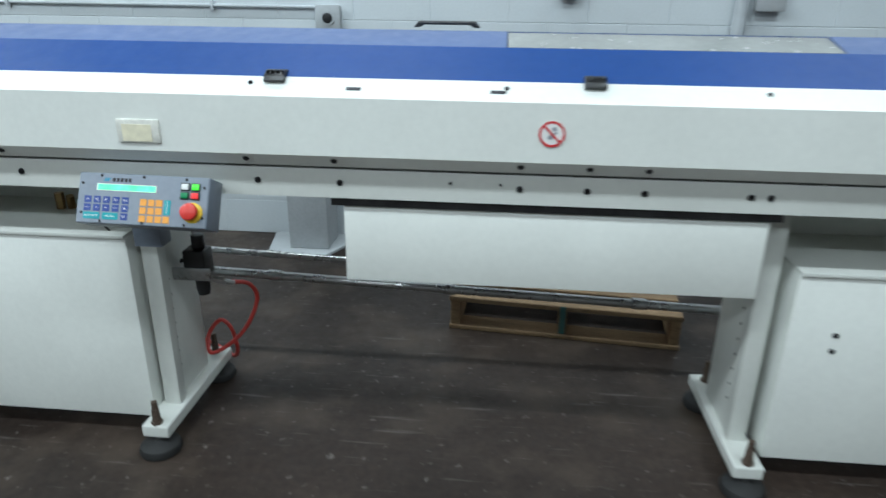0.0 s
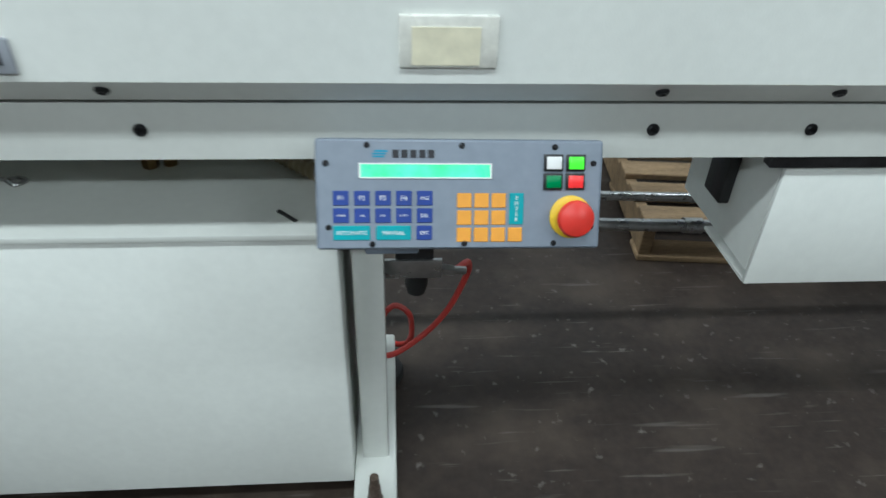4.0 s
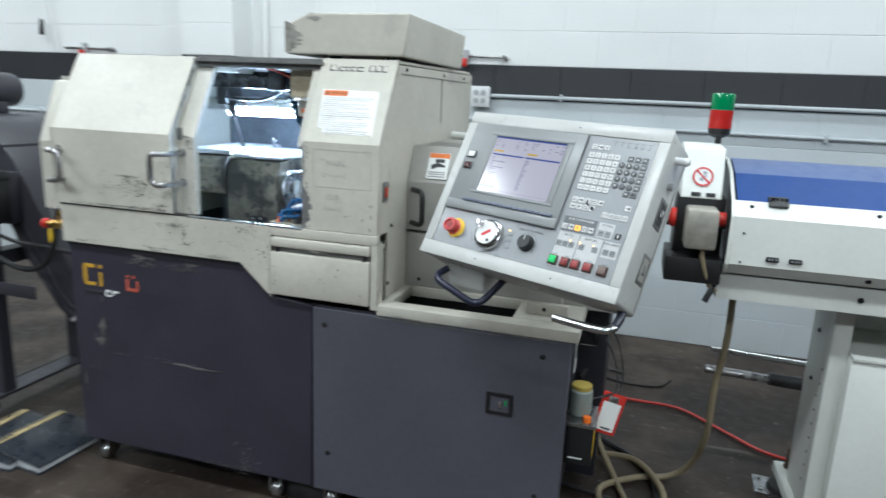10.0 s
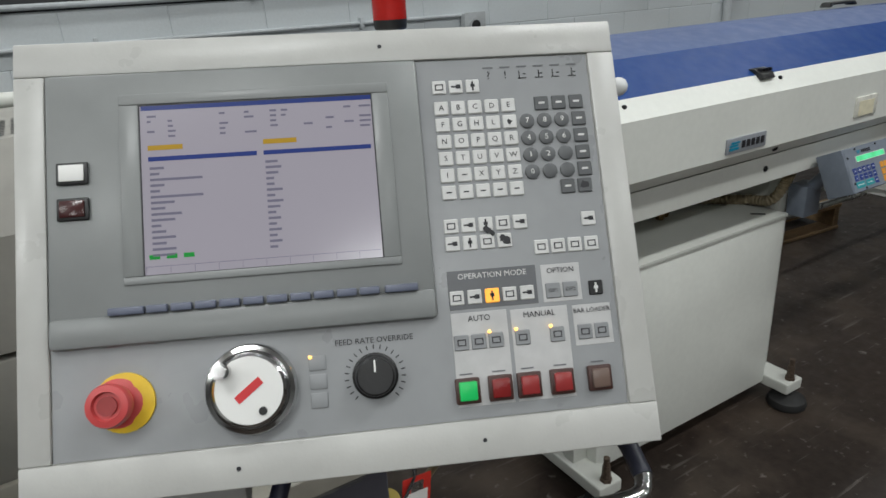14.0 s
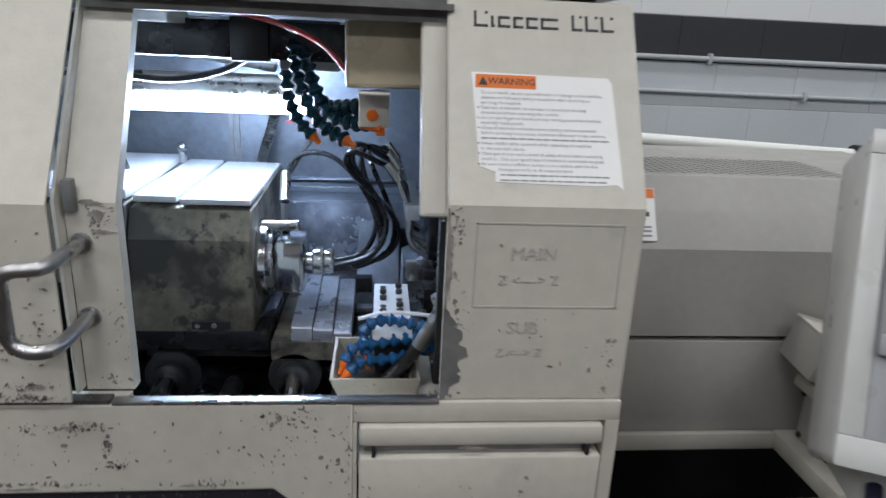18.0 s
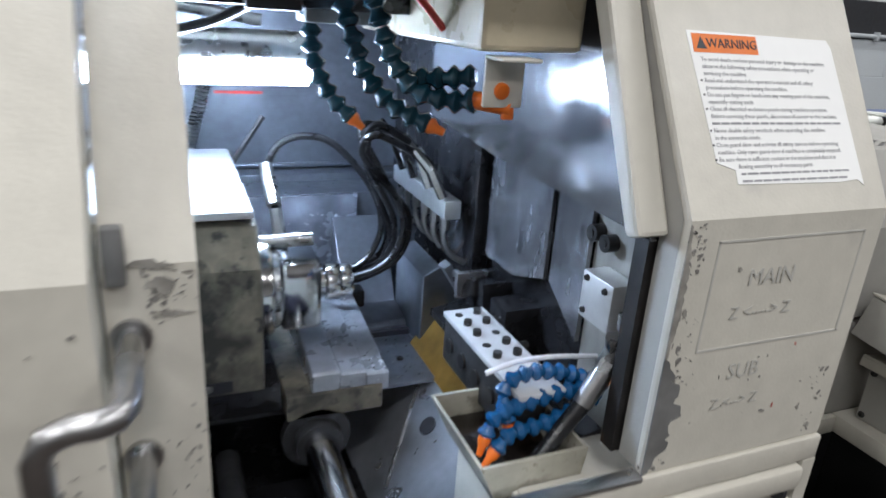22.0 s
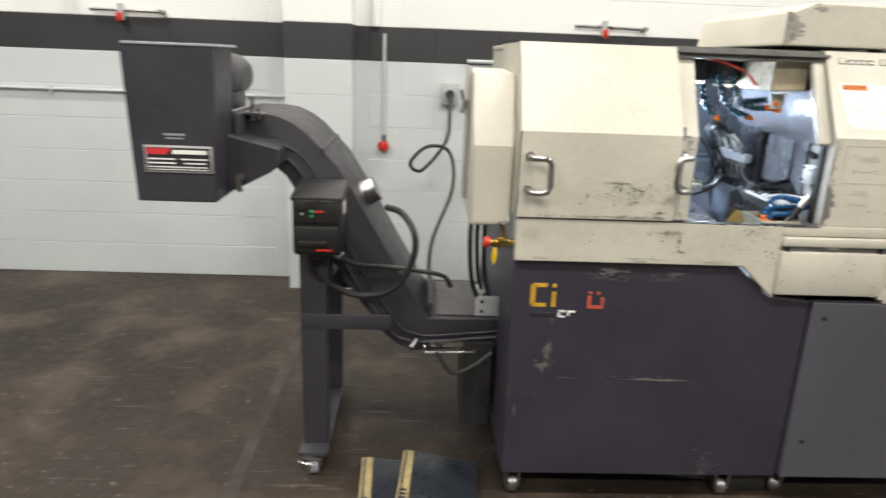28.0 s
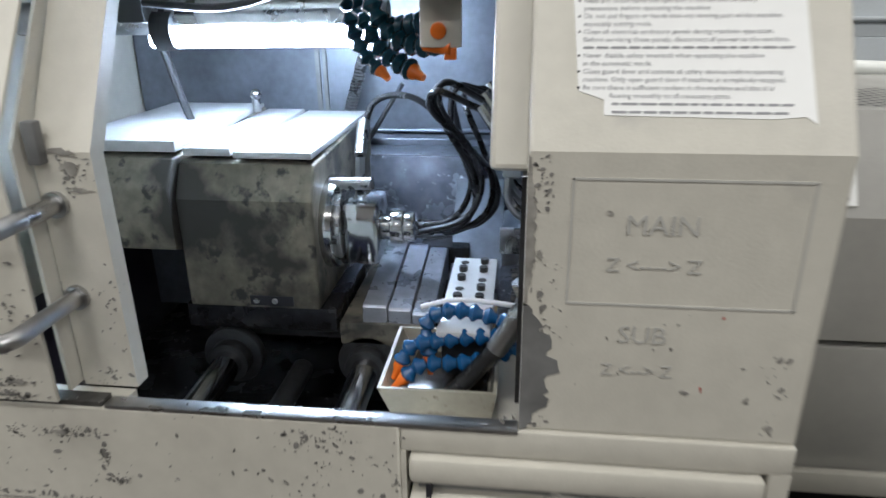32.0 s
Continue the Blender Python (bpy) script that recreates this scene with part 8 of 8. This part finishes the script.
part("lead", hose([(-3.22, 3.10, 0.85), (-3.215, 3.14, 0.77), (-3.15, 3.18, 0.70), (-3.06, 3.20, 0.665), (-2.96, 3.20, 0.69), (-2.895, 3.20, 0.78), (-2.885, 3.205, 0.88), (-2.93, 3.25, 0.945), (-2.985, 3.32, 0.95)], 0.0115, 8, 10), CABLE, ctl, "thick black motor lead")
part("lead", hose([(-3.16, 3.13, 0.835), (-3.08, 3.20, 0.775), (-2.99, 3.25, 0.755), (-2.85, 3.255, 0.738), (-2.78, 3.26, 0.72), (-2.755, 3.27, 0.68)], 0.0085, 8, 8), CABLE, ctl)
ctl.location += Vector((0.0, 0.048, -0.024))
# legs
for y in (3.205, 3.62):
    leg = part("leg", prism([(-3.262, y - 0.004), (-3.176, y - 0.004), (-3.176, y + 0.05), (-3.184, y + 0.05), (-3.184, y + 0.004), (-3.254, y + 0.004), (-3.254, y + 0.05), (-3.262, y + 0.05)], 0.09, 0.97, "z"), CONV, conv, smooth=20)
    part("brace", box(-3.262, -2.96, y - 0.006, y + 0.002, 0.535, 0.588, 0.002), CONV, leg)
foot = part("foot_rail", box(-3.27, -3.17, 3.14, 3.80, 0.078, 0.092, 0.002), CONV, conv)
part("cross_bar", box(-3.255, -3.18, 3.21, 3.66, 0.64, 0.70, 0.003), CONV, conv)
for y in (3.165, 3.76):
    c = part("caster", join(box(-3.255, -3.185, y - 0.035, y + 0.035, 0.070, 0.078), box(-3.246, -3.241, y - 0.025, y + 0.025, 0.025, 0.072), box(-3.199, -3.194, y - 0.025, y + 0.025, 0.025, 0.072), rod((-3.27, y - 0.03, 0.06), (-3.22, y - 0.045, 0.055), 0.008)), STEEL, foot)
    part("wheel", rod((-3.236, y, 0.031), (-3.204, y, 0.031), 0.031, seg=20, r=0.004), BADGE, c)
part("under_plate", join(box(-2.70, -2.60, 3.30, 3.52, 0.12, 0.45), ), DARK, conv)
part("under_lead", hose([(-2.80, 3.26, 0.43), (-2.74, 3.24, 0.36), (-2.66, 3.26, 0.38), (-2.60, 3.28, 0.42)], 0.008), CABLE, conv)
brk = part("mount_plate", box(-2.668, -2.585, 3.275, 3.283, 0.565, 0.638, 0.003), BOXGREY, conv)
for z in (0.583, 0.618):
    part("bolt", rod((-2.645, 3.276, z), (-2.645, 3.270, z), 0.006, seg=6), SCREW_L, brk)
part("breather_cap", join(rod((-2.650, 3.285, 0.668), (-2.650, 3.268, 0.668), 0.020, seg=20, r=0.004), rod((-2.650, 3.279, 0.630), (-2.650, 3.279, 0.652), 0.008)), IVORY, conv)

# binders lying on the floor
COVER = material("navy_binder_cover", (0.018, 0.022, 0.03), 0.3, stain=0.3, stain_size=8)
SPINE = material("tan_binder_spine", (0.38, 0.30, 0.15), 0.5, stain=0.3, stain_size=30)
PAGES = material("white_pages", (0.7, 0.72, 0.74), 0.6, grain=0.1, grain_size=300)
for cx, cy, rz, lab in ((-2.925, 3.015, 2, "dark ring binder with a tan spine lying on the floor"), (-2.795, 3.05, -4, "dark blue ring binder with a worn tan spine on the floor")):
    b = thing("binder", (cx, cy, 0), lab, "binder", "binders on the floor")
    BM = pose(cx, cy, 0, 0, 0, rz)
    part("cover", box(-0.115, 0.145, -0.155, 0.155, 0.0, 0.003, 0.001), COVER, b, m=BM)
    part("cover", box(-0.115, 0.145, -0.155, 0.155, 0.0, 0.003, 0.001), COVER, b, m=BM @ pose(0, 0, 0.046, 0, 7.5))
    part("spine", box(-0.121, -0.082, -0.155, 0.155, 0.0, 0.063, 0.004), SPINE, b, m=BM)
    part("page_block", prism([(-0.08, 0.004), (0.135, 0.004), (0.135, 0.02), (-0.08, 0.044)], -0.145, 0.145, "y"), PAGES, b, m=BM, smooth=20)
    for k in range(3):
        part("text_bar", box(-0.115, -0.09, -0.12 + k * 0.02, -0.108 + k * 0.02, 0.063, 0.0635), INK, b, m=BM)

# ---- the blocks of the wall, last ----
def block_mesh(w, mat, name="block"):
    return mesh_of(box(-w / 2 + 0.0015, w / 2 - 0.0015, -0.003, 0.02, 0.0015, 0.1985, 0.002, 1), name, mat, 30)


FULL = {m.name: block_mesh(0.4, m) for m in (WALL_LOW, WALL_BAND, WALL_HIGH)}
for course in range(11):
    z = course * 0.2
    mat = WALL_LOW if z < 1.39 else WALL_BAND if z < 1.59 else WALL_HIGH
    for k in range(-15, 11):
        x = k * 0.4 + (0.2 if course % 2 else 0)
        if -3.85 < x < -3.1:
            continue
        ob = new("block", FULL[mat.name])
        ob.location = (x, WALL_Y + 0.003, z)
        ob.parent = wall_north
PIL = {m.name: block_mesh(0.388, m) for m in (WALL_LOW, WALL_BAND, WALL_HIGH)}
for course in range(11):
    z = course * 0.2
    mat = WALL_LOW if z < 1.39 else WALL_BAND if z < 1.59 else WALL_HIGH
    ob = new("block", PIL[mat.name])
    ob.location = (-3.475, 5.079, z)
    ob.parent = pilaster
